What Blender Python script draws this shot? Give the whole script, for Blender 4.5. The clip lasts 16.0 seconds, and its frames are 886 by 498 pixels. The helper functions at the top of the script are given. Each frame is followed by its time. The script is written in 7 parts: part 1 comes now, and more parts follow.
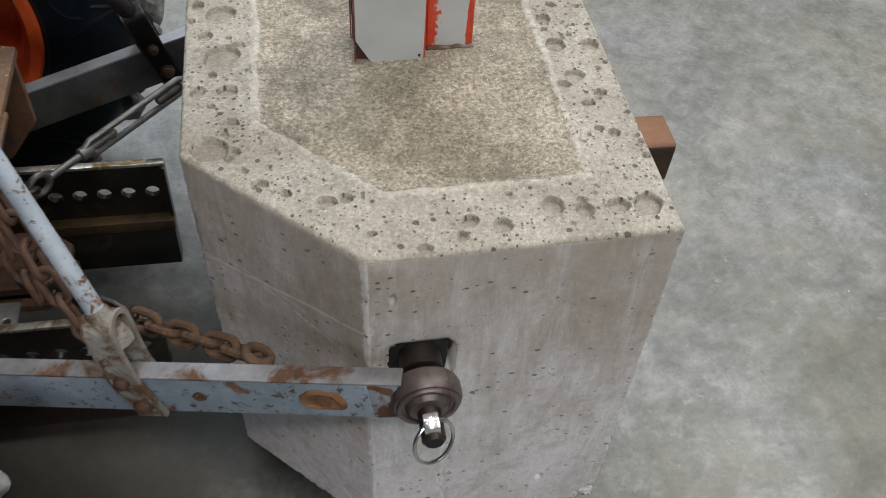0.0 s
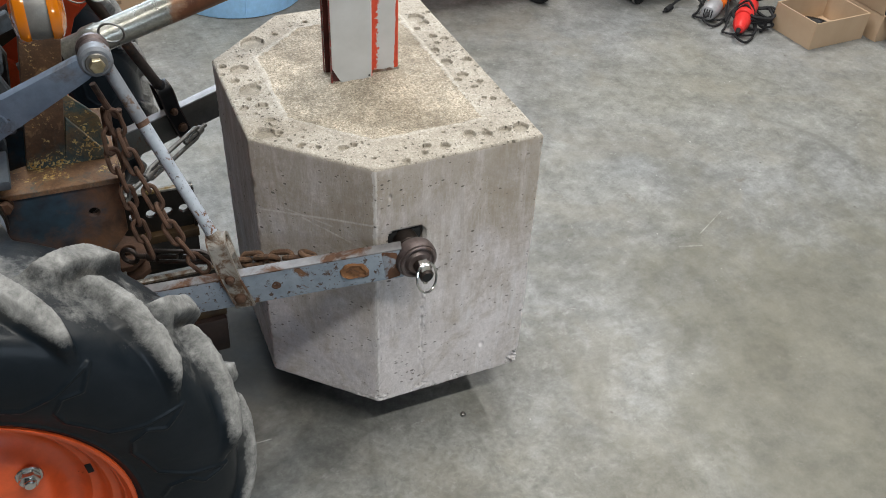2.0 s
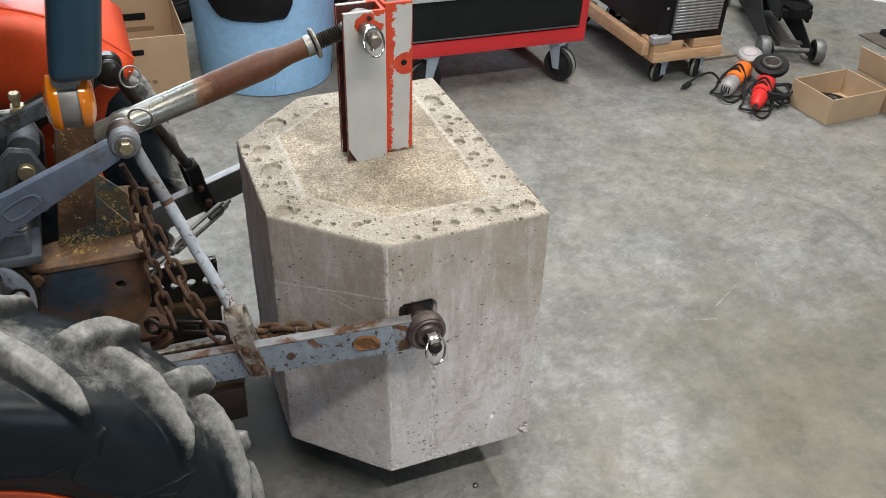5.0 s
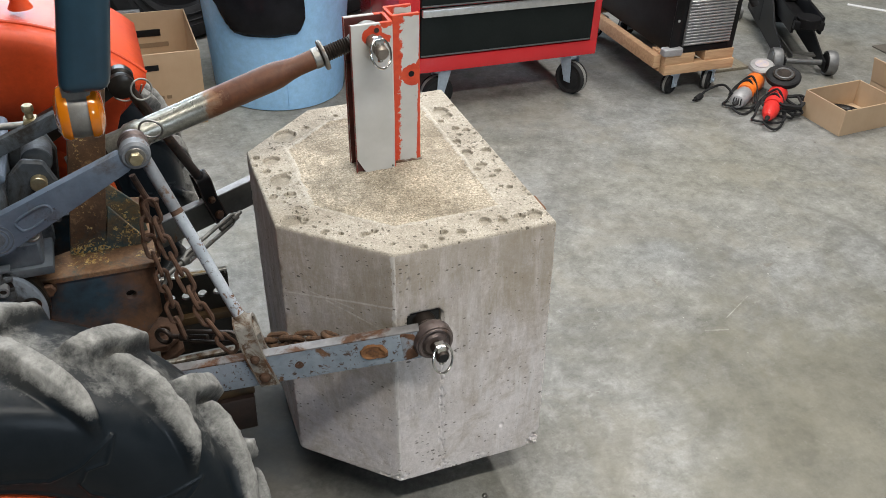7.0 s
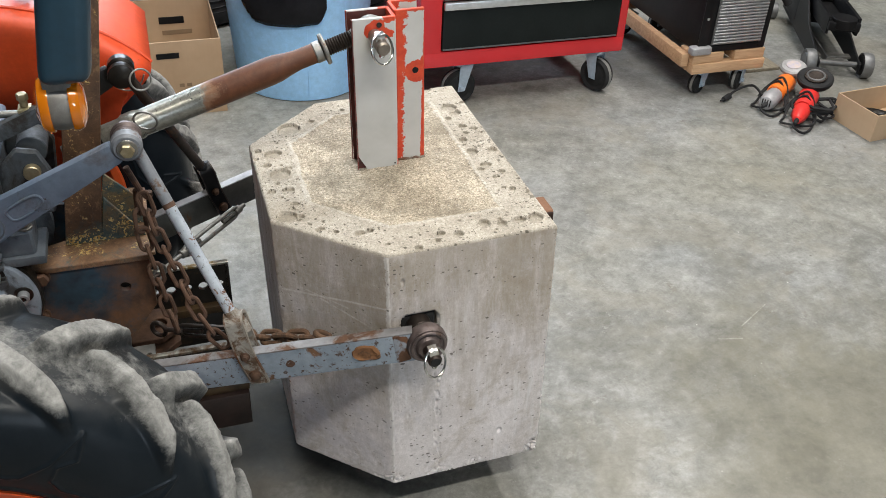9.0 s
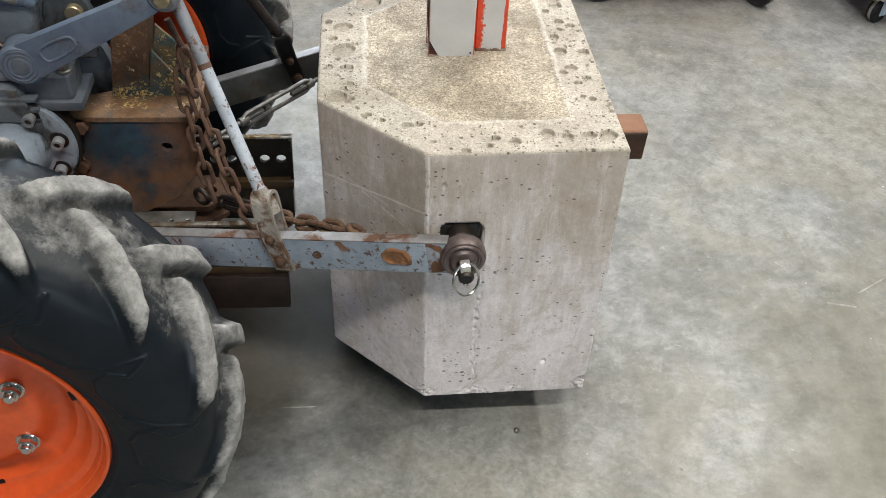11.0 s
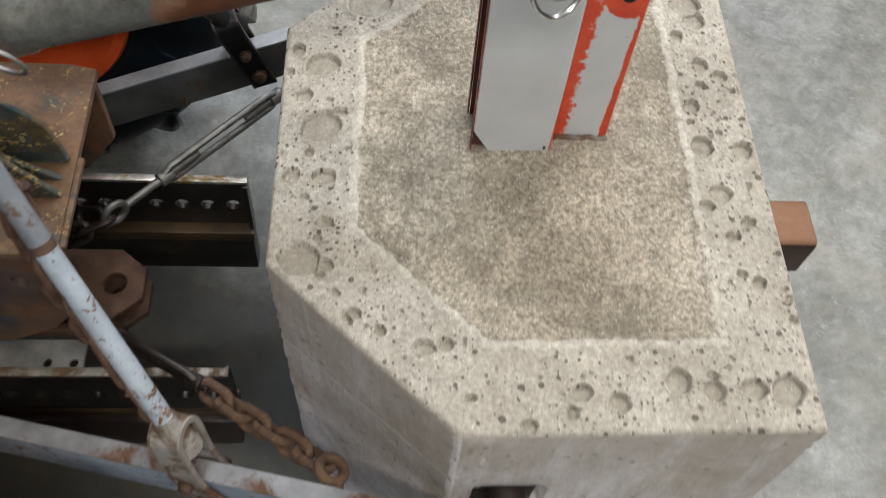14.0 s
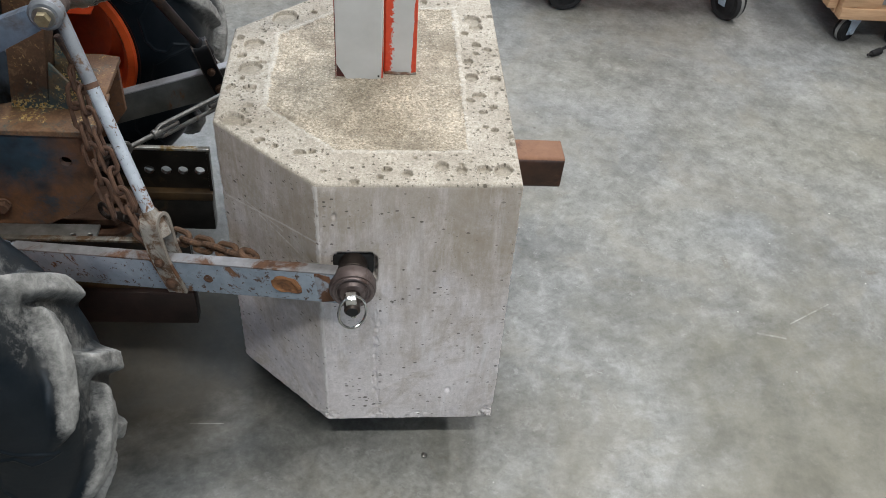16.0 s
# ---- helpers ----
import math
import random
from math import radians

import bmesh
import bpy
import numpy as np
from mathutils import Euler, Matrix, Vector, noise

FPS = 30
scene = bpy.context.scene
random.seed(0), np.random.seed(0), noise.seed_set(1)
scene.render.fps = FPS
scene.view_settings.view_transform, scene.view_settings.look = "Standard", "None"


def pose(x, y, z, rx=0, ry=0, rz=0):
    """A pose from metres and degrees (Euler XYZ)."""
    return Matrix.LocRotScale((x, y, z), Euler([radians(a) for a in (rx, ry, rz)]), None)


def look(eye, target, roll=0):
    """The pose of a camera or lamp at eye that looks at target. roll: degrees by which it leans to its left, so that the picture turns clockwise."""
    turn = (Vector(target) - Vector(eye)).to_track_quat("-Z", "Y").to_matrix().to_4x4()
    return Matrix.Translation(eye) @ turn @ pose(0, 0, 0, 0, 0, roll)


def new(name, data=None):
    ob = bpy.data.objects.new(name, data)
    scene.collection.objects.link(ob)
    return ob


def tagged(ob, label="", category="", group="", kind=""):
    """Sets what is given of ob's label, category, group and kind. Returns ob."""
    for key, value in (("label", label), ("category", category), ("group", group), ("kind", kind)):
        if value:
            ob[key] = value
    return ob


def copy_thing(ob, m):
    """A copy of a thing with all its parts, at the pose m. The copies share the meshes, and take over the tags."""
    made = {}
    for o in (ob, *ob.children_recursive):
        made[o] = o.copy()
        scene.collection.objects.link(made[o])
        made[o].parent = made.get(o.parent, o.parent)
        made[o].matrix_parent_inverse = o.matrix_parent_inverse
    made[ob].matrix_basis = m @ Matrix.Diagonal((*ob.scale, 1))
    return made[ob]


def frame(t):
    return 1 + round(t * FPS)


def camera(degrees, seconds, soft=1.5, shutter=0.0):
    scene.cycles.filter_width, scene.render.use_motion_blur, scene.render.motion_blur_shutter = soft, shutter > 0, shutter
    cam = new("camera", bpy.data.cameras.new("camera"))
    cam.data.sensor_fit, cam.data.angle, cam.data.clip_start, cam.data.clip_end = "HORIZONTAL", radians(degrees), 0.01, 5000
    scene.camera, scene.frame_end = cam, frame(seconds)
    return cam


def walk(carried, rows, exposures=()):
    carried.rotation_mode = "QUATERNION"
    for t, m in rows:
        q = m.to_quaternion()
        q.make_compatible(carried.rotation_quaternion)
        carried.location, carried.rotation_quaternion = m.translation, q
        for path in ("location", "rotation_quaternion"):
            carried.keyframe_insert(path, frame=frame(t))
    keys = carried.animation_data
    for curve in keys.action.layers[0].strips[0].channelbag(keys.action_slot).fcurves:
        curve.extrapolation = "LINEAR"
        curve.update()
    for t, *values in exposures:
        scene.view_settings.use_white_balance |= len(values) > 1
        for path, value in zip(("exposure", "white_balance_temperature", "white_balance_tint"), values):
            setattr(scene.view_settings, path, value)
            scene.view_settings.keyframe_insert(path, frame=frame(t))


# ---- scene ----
cam = camera(52.3, 16.0, soft=0.85, shutter=0.2)
PATH = [
    (0.0, (-0.056, -0.483, 1.201), (0.266, 0.781, -0.315), 6.2),
    (0.5, (-0.146, -0.692, 1.28), (0.204, 0.659, -0.153), 4.0),
    (1, (-0.291, -0.882, 1.318), (0.275, 0.471, -0.042), 4.2),
    (1.5, (-0.381, -0.988, 1.359), (0.278, 0.357, 0.033), 4.0),
    (2, (-0.393, -1.043, 1.387), (0.293, 0.339, 0.115), 5.0),
    (2.5, (-0.381, -1.085, 1.415), (0.323, 0.351, 0.214), 6.9),
    (3, (-0.373, -1.086, 1.427), (0.313, 0.368, 0.237), 5.5),
    (3.5, (-0.372, -1.078, 1.427), (0.269, 0.401, 0.243), 4.0),
    (4, (-0.368, -1.077, 1.429), (0.274, 0.41, 0.254), 3.5),
    (6.5, (-0.387, -1.11, 1.429), (0.268, 0.403, 0.298), 3.7),
    (7, (-0.365, -1.106, 1.426), (0.256, 0.423, 0.295), 2.6),
    (7.5, (-0.35, -1.104, 1.426), (0.273, 0.423, 0.294), 2.2),
    (8, (-0.346, -1.105, 1.427), (0.262, 0.413, 0.275), 1.7),
    (8.2, (-0.344, -1.103, 1.428), (0.259, 0.417, 0.276), 1.6),
    (10.3, (-0.124, -1.058, 1.39), (0.167, 0.515, 0.188), 4.1),
    (10.5, (-0.103, -1.048, 1.38), (0.134, 0.487, 0.121), 3.7),
    (11, (-0.109, -1.005, 1.355), (0.095, 0.463, 0.013), 4.4),
    (11.5, (-0.107, -0.969, 1.348), (0.091, 0.5, 0.004), 5.4),
    (12, (-0.11, -0.807, 1.333), (0.081, 0.557, -0.116), 6.4),
    (12.5, (-0.136, -0.53, 1.308), (0.056, 0.708, -0.251), 7.6),
    (13, (-0.088, -0.212, 1.263), (0.088, 0.886, -0.399), 9.9),
    (13.5, (-0.066, -0.113, 1.246), (0.105, 0.883, -0.48), 11.2),
    (14, (-0.072, -0.224, 1.264), (0.098, 0.796, -0.448), 9.0),
    (14.5, (-0.116, -0.567, 1.312), (0.071, 0.672, -0.247), 4.2),
    (15, (-0.1, -0.77, 1.371), (0.142, 0.556, -0.107), 4.0),
    (15.5, (-0.004, -0.881, 1.402), (0.224, 0.486, -0.04), 5.4),
    (16, (0.055, -0.955, 1.4), (0.251, 0.492, 0.034), 6.4),
]
walk(cam, [(t, look(eye, target, roll)) for t, eye, target, roll in PATH],
     exposures=[(0.0, -0.55, 6300, 10), (0.5, -0.45, 6200, 10), (1.0, -0.22, 6300, 10), (2.0, -0.22, 6400, 10), (4.0, -0.20, 6550, 10), (8.2, -0.15, 6600, 10),
                (10.3, 0.04, 6600, 10), (12.0, -0.00, 6550, 10), (12.5, 0.04, 6550, 10), (13.2, -0.28, 6450, 10), (13.6, -0.36, 6400, 10), (14.0, -0.34, 6400, 10), (14.5, -0.32, 6400, 10),
                (16.0, -0.26, 6250, 10)])

# ---- light ----
world = bpy.data.worlds.new("shop_air")
scene.world = world
world.use_nodes = True
world.node_tree.nodes["Background"].inputs[0].default_value = (0.75, 0.85, 1.0, 1)
world.node_tree.nodes["Background"].inputs[1].default_value = 0.008
scene.view_settings.exposure = 0.0


def strip_lamp(x, y, z, sx, sy, watts, colour):
    data = bpy.data.lights.new("strip_light", "AREA")
    data.shape, data.size, data.size_y, data.energy, data.color = "RECTANGLE", sx, sy, watts, colour
    ob = new("strip_light", data)
    ob.location = (x, y, z)
    return ob


COOL, WARM, DAY = (1.0, 0.97, 0.925), (1.0, 0.972, 0.905), (0.72, 0.85, 1.0)
strip_lamp(-0.20, 1.25, 3.05, 0.14, 2.4, 36, COOL)
strip_lamp(0.80, 1.25, 3.05, 0.14, 2.4, 36, COOL)
strip_lamp(2.4, 1.5, 3.30, 0.30, 2.4, 106, COOL)
strip_lamp(0.30, -1.38, 3.30, 2.2, 0.14, 116, WARM)
# added bluish fill lamp that brightens the bin and the floor round it
strip_lamp(-0.4, 1.95, 3.35, 1.8, 0.2, 56, DAY)
# daylight in the openings of the south and north walls
strip_lamp(1.2, -5.42, 2.30, 1.5, 1.0, 122, DAY).rotation_euler = (radians(80), 0, radians(15))
strip_lamp(-0.1, 5.92, 2.25, 2.6, 1.4, 190, DAY).rotation_euler = (radians(-90), 0, 0)

# ---- materials ----


def nodes_of(name):
    m = bpy.data.materials.new(name)
    m.use_nodes = True
    return m, m.node_tree, m.node_tree.nodes["Principled BSDF"]


def coords(nt, stretch=(1, 1, 1)):
    tc = nt.nodes.new("ShaderNodeTexCoord")
    mp = nt.nodes.new("ShaderNodeMapping")
    mp.inputs["Scale"].default_value = stretch
    nt.links.new(tc.outputs["Object"], mp.inputs["Vector"])
    return mp.outputs["Vector"]


def noise_of(nt, vec, scale, detail=6.0, rough=0.6, twist=0.0):
    n = nt.nodes.new("ShaderNodeTexNoise")
    n.inputs["Scale"].default_value, n.inputs["Detail"].default_value = scale, detail
    n.inputs["Roughness"].default_value, n.inputs["Distortion"].default_value = rough, twist
    nt.links.new(vec, n.inputs["Vector"])
    return n.outputs["Fac"]


def ramp(nt, fac, lo, hi, c_lo=(0, 0, 0), c_hi=(1, 1, 1)):
    r = nt.nodes.new("ShaderNodeValToRGB")
    e = r.color_ramp.elements
    e[0].position, e[0].color = lo, (*c_lo, 1)
    e[1].position, e[1].color = hi, (*c_hi, 1)
    nt.links.new(fac, r.inputs["Fac"])
    return r.outputs["Color"]


def put(nt, socket, value):
    if isinstance(value, bpy.types.NodeSocket):
        nt.links.new(value, socket)
    elif isinstance(value, tuple):
        socket.default_value = (*value, 1) if len(value) == 3 else value
    else:
        socket.default_value = value


def blend(nt, fac, a, b, kind="MIX"):
    n = nt.nodes.new("ShaderNodeMix")
    n.data_type, n.blend_type = "RGBA", kind
    put(nt, n.inputs["Factor"], fac), put(nt, n.inputs["A"], a), put(nt, n.inputs["B"], b)
    return n.outputs["Result"]


def calc(nt, op, a, b=0.0, c=0.0):
    n = nt.nodes.new("ShaderNodeMath")
    n.operation = op
    for s, v in zip(n.inputs, (a, b, c)):
        put(nt, s, v)
    return n.outputs[0]


def relief(nt, bsdf, height, strength, depth=0.002):
    b = nt.nodes.new("ShaderNodeBump")
    b.inputs["Strength"].default_value, b.inputs["Distance"].default_value = strength, depth
    nt.links.new(height, b.inputs["Height"])
    nt.links.new(b.outputs["Normal"], bsdf.inputs["Normal"])


def surface(name, c1, c2, scale=9.0, rough=0.5, metal=0.0, bump=0.15, grain=90.0, wear=None, wscale=14.0, wlo=0.55, whi=0.62,
            wear2=None, w2scale=40.0, w2lo=0.62, w2hi=0.68, stretch=(1, 1, 1), coat=0.0, wrough=0.85):
    """Two-tone mottled surface with fine grain, and up to two kinds of worn or rusty patches."""
    m, nt, b = nodes_of(name)
    v = coords(nt, stretch)
    col = ramp(nt, noise_of(nt, v, scale), 0.32, 0.68, c1, c2)
    v2 = coords(nt)
    fine = noise_of(nt, v2, grain, 5.0, 0.7)
    col = blend(nt, 0.25, col, ramp(nt, fine, 0.25, 0.75, (0.35, 0.35, 0.35), (1.4, 1.4, 1.4)), "MULTIPLY") if bump > 0.02 else col
    rg, mt, h = rough, metal, fine
    if wear:
        k = ramp(nt, noise_of(nt, v2, wscale, 9.0, 0.68, 0.5), wlo, whi)
        tone = ramp(nt, noise_of(nt, v2, 70.0), 0.3, 0.7, tuple(0.55 * x for x in wear), tuple(1.35 * x for x in wear))
        col = blend(nt, k, col, tone)
        rg = blend(nt, k, (rough,) * 3, (wrough,) * 3)
        mt = blend(nt, k, (metal,) * 3, (metal * 0.2,) * 3)
    if wear2:
        k2 = ramp(nt, noise_of(nt, v2, w2scale, 6.0, 0.7, 0.3), w2lo, w2hi)
        col = blend(nt, k2, col, wear2)
    put(nt, b.inputs["Base Color"], col)
    put(nt, b.inputs["Roughness"], rg)
    put(nt, b.inputs["Metallic"], mt)
    b.inputs["Coat Weight"].default_value = coat
    if bump:
        relief(nt, b, h, bump)
    return m


def mark(nt, sep, p, q, half, soft, up=1):
    """1 within half of the line from p to q in x and y (or x and z, up=2), fading out over soft."""
    L = math.hypot(q[0] - p[0], q[1] - p[1])
    ux, uy = (q[0] - p[0]) / L, (q[1] - p[1]) / L
    dx, dy = calc(nt, "SUBTRACT", sep.outputs[0], p[0]), calc(nt, "SUBTRACT", sep.outputs[up], p[1])
    along = calc(nt, "ADD", calc(nt, "MULTIPLY", dx, ux), calc(nt, "MULTIPLY", dy, uy))
    off = calc(nt, "ABSOLUTE", calc(nt, "SUBTRACT", calc(nt, "MULTIPLY", dx, uy), calc(nt, "MULTIPLY", dy, ux)))
    body = ramp(nt, calc(nt, "DIVIDE", off, half + soft), half / (half + soft), 1.0, (1, 1, 1), (0, 0, 0))
    ends = calc(nt, "MULTIPLY", calc(nt, "GREATER_THAN", along, 0.0), calc(nt, "LESS_THAN", along, L))
    return calc(nt, "MULTIPLY", body, ends)


def floor_concrete():
    """Trowelled slab: cloudy pale and dark zones, olive and bluish tints, scuffs, stains, specks and a few scratches."""
    m, nt, b = nodes_of("shop_floor_concrete")
    v = coords(nt)
    sep = nt.nodes.new("ShaderNodeSeparateXYZ")
    nt.links.new(v, sep.inputs[0])
    cloud = noise_of(nt, v, 2.6, 9.0, 0.66, 0.35)
    mid = noise_of(nt, v, 8.5, 12.0, 0.72, 0.15)
    spot = noise_of(nt, v, 24.0, 10.0, 0.80, 0.2)
    fine = noise_of(nt, v, 95.0, 6.0, 0.8)
    trowel = noise_of(nt, coords(nt, (1.0, 1.5, 1.0)), 14.0, 9.0, 0.70, 0.15)
    col = ramp(nt, cloud, 0.34, 0.66, (0.160, 0.162, 0.155), (0.262, 0.264, 0.258))
    col = blend(nt, calc(nt, "MULTIPLY", ramp(nt, noise_of(nt, v, 0.75, 5.0, 0.6, 0.4), 0.42, 0.60), 0.52), col, (0.236, 0.226, 0.180))
    col = blend(nt, calc(nt, "MULTIPLY", ramp(nt, noise_of(nt, v, 1.15, 7.0, 0.65, 0.5), 0.53, 0.64), 0.40), col, (0.205, 0.218, 0.222))
    col = blend(nt, 0.85, col, ramp(nt, mid, 0.33, 0.67, (0.75, 0.75, 0.74), (1.22, 1.22, 1.22)), "MULTIPLY")
    col = blend(nt, calc(nt, "MULTIPLY", ramp(nt, noise_of(nt, v, 4.6, 14.0, 0.80, 0.4), 0.545, 0.66), 0.26), col, (0.36, 0.36, 0.35))
    col = blend(nt, calc(nt, "MULTIPLY", ramp(nt, noise_of(nt, v, 1.7, 12.0, 0.76, 0.5), 0.555, 0.66), 0.62), col, (0.105, 0.102, 0.082))
    col = blend(nt, calc(nt, "MULTIPLY", ramp(nt, noise_of(nt, v, 13.0, 9.0, 0.78, 0.4), 0.60, 0.68), 0.45), col, (0.13, 0.105, 0.075))
    col = blend(nt, 0.45, col, ramp(nt, trowel, 0.34, 0.66, (0.78, 0.78, 0.77), (1.20, 1.20, 1.20)), "MULTIPLY")
    col = blend(nt, 0.68, col, ramp(nt, spot, 0.34, 0.66, (0.56, 0.56, 0.55), (1.42, 1.42, 1.42)), "MULTIPLY")
    col = blend(nt, 0.52, col, ramp(nt, fine, 0.3, 0.72, (0.62, 0.62, 0.61), (1.34, 1.34, 1.34)), "MULTIPLY")
    tan = ramp(nt, noise_of(nt, v, 3.1, 9.0, 0.68, 0.6), 0.50, 0.60)
    col = blend(nt, calc(nt, "MULTIPLY", tan, 0.26), col, (0.270, 0.244, 0.190))
    col = blend(nt, calc(nt, "MULTIPLY", ramp(nt, noise_of(nt, coords(nt, (1.0, 1.25, 1.0)), 38.0, 7.0, 0.78, 0.3), 0.585, 0.64), 0.42), col, (0.100, 0.104, 0.096))
    col = blend(nt, calc(nt, "MULTIPLY", ramp(nt, noise_of(nt, coords(nt, (1.0, 1.2, 1.0)), 31.0, 7.0, 0.78, 0.3), 0.59, 0.65), 0.40), col, (0.40, 0.40, 0.385))
    for scale, lo, hi, tone, gate in ((26.0, 0.045, 0.070, (0.66, 0.65, 0.61), 0.60), (17.0, 0.05, 0.085, (0.085, 0.075, 0.06), 0.60)):
        vor = nt.nodes.new("ShaderNodeTexVoronoi")
        vor.inputs["Scale"].default_value = scale
        nt.links.new(v, vor.inputs["Vector"])
        dot = calc(nt, "MULTIPLY", ramp(nt, vor.outputs["Distance"], lo, hi, (1, 1, 1), (0, 0, 0)), ramp(nt, noise_of(nt, v, scale / 2.8, 2.0), gate, gate + 0.04))
        col = blend(nt, calc(nt, "MULTIPLY", dot, 0.75), col, tone)
    # worn, dirtier ground beside the block, painted darker still to offset the front lamp
    dx, dy = calc(nt, "SUBTRACT", sep.outputs[0], 1.15), calc(nt, "SUBTRACT", sep.outputs[1], -0.45)
    far = calc(nt, "SQRT", calc(nt, "ADD", calc(nt, "MULTIPLY", dx, dx), calc(nt, "MULTIPLY", dy, dy)))
    far = calc(nt, "ADD", far, calc(nt, "MULTIPLY", calc(nt, "SUBTRACT", cloud, 0.5), 1.6))
    col = blend(nt, ramp(nt, far, 0.55, 1.7, (0.72, 0.72, 0.72), (0, 0, 0)), col, blend(nt, ramp(nt, mid, 0.36, 0.64), (0.098, 0.093, 0.068), (0.168, 0.158, 0.116)))
    # old oil and grease under the tractor's back end, its shade painted in too
    dx, dy = calc(nt, "SUBTRACT", sep.outputs[0], -0.36), calc(nt, "SUBTRACT", sep.outputs[1], 0.24)
    far = calc(nt, "SQRT", calc(nt, "ADD", calc(nt, "MULTIPLY", dx, dx), calc(nt, "MULTIPLY", calc(nt, "MULTIPLY", dy, dy), 1.4)))
    far = calc(nt, "ADD", far, calc(nt, "MULTIPLY", calc(nt, "SUBTRACT", cloud, 0.5), 0.5))
    put(nt, b.inputs["Specular IOR Level"], ramp(nt, far, 0.26, 0.54, (0.12, 0.12, 0.12), (0.45, 0.42, 0.42)))
    col = blend(nt, ramp(nt, far, 0.26, 0.54, (0.92, 0.92, 0.92), (0, 0, 0)), col, blend(nt, ramp(nt, cloud, 0.4, 0.6), (0.026, 0.029, 0.029), (0.050, 0.043, 0.032)))
    for p, q, half, soft, tone, k in FLOOR_MARKS:
        col = blend(nt, calc(nt, "MULTIPLY", calc(nt, "MULTIPLY", mark(nt, sep, p, q, half, soft), ramp(nt, spot, 0.36, 0.56)), k), col, tone)
    put(nt, b.inputs["Base Color"], col)
    put(nt, b.inputs["Roughness"], ramp(nt, mid, 0.3, 0.7, (0.58, 0.58, 0.58), (0.36, 0.36, 0.36)))
    relief(nt, b, calc(nt, "ADD", fine, spot), 0.12, 0.001)
    return m


PALE_MARK, DARK_MARK = (0.55, 0.54, 0.50), (0.085, 0.08, 0.065)
FLOOR_MARKS = [((1.003, 0.311), (1.114, 0.372), 0.0010, 0.0012, PALE_MARK, 0.4),
               ((1.571, 0.698), (1.641, 0.581), 0.004, 0.01, DARK_MARK, 0.45),
               ((1.641, 0.581), (1.645, 0.434), 0.005, 0.012, DARK_MARK, 0.5),
               ((0.92, 0.284), (0.98, 0.269), 0.0015, 0.002, PALE_MARK, 0.25),
               ((-0.239, 0.049), (-0.177, 0.049), 0.0008, 0.001, PALE_MARK, 0.3)]


def pocks(nt, v, scale, least, size, flat=False):
    """Sparse crisp round holes of many sizes: 1 inside a hole."""
    vor = nt.nodes.new("ShaderNodeTexVoronoi")
    vor.inputs["Scale"].default_value = scale
    nt.links.new(v, vor.inputs["Vector"])
    vor.voronoi_dimensions = "2D" if flat else "3D"
    pick = nt.nodes.new("ShaderNodeSeparateColor")
    nt.links.new(vor.outputs["Color"], pick.inputs[0])
    room = calc(nt, "MULTIPLY", calc(nt, "SUBTRACT", pick.outputs[0], least), size / (1.0 - least))
    gap = calc(nt, "SUBTRACT", room, calc(nt, "ADD", vor.outputs["Distance"], calc(nt, "MULTIPLY", calc(nt, "SUBTRACT", noise_of(nt, v, scale * 1.6, 3.0), 0.5), 0.16)))
    return ramp(nt, calc(nt, "ADD", gap, 0.5), 0.5, 0.53)


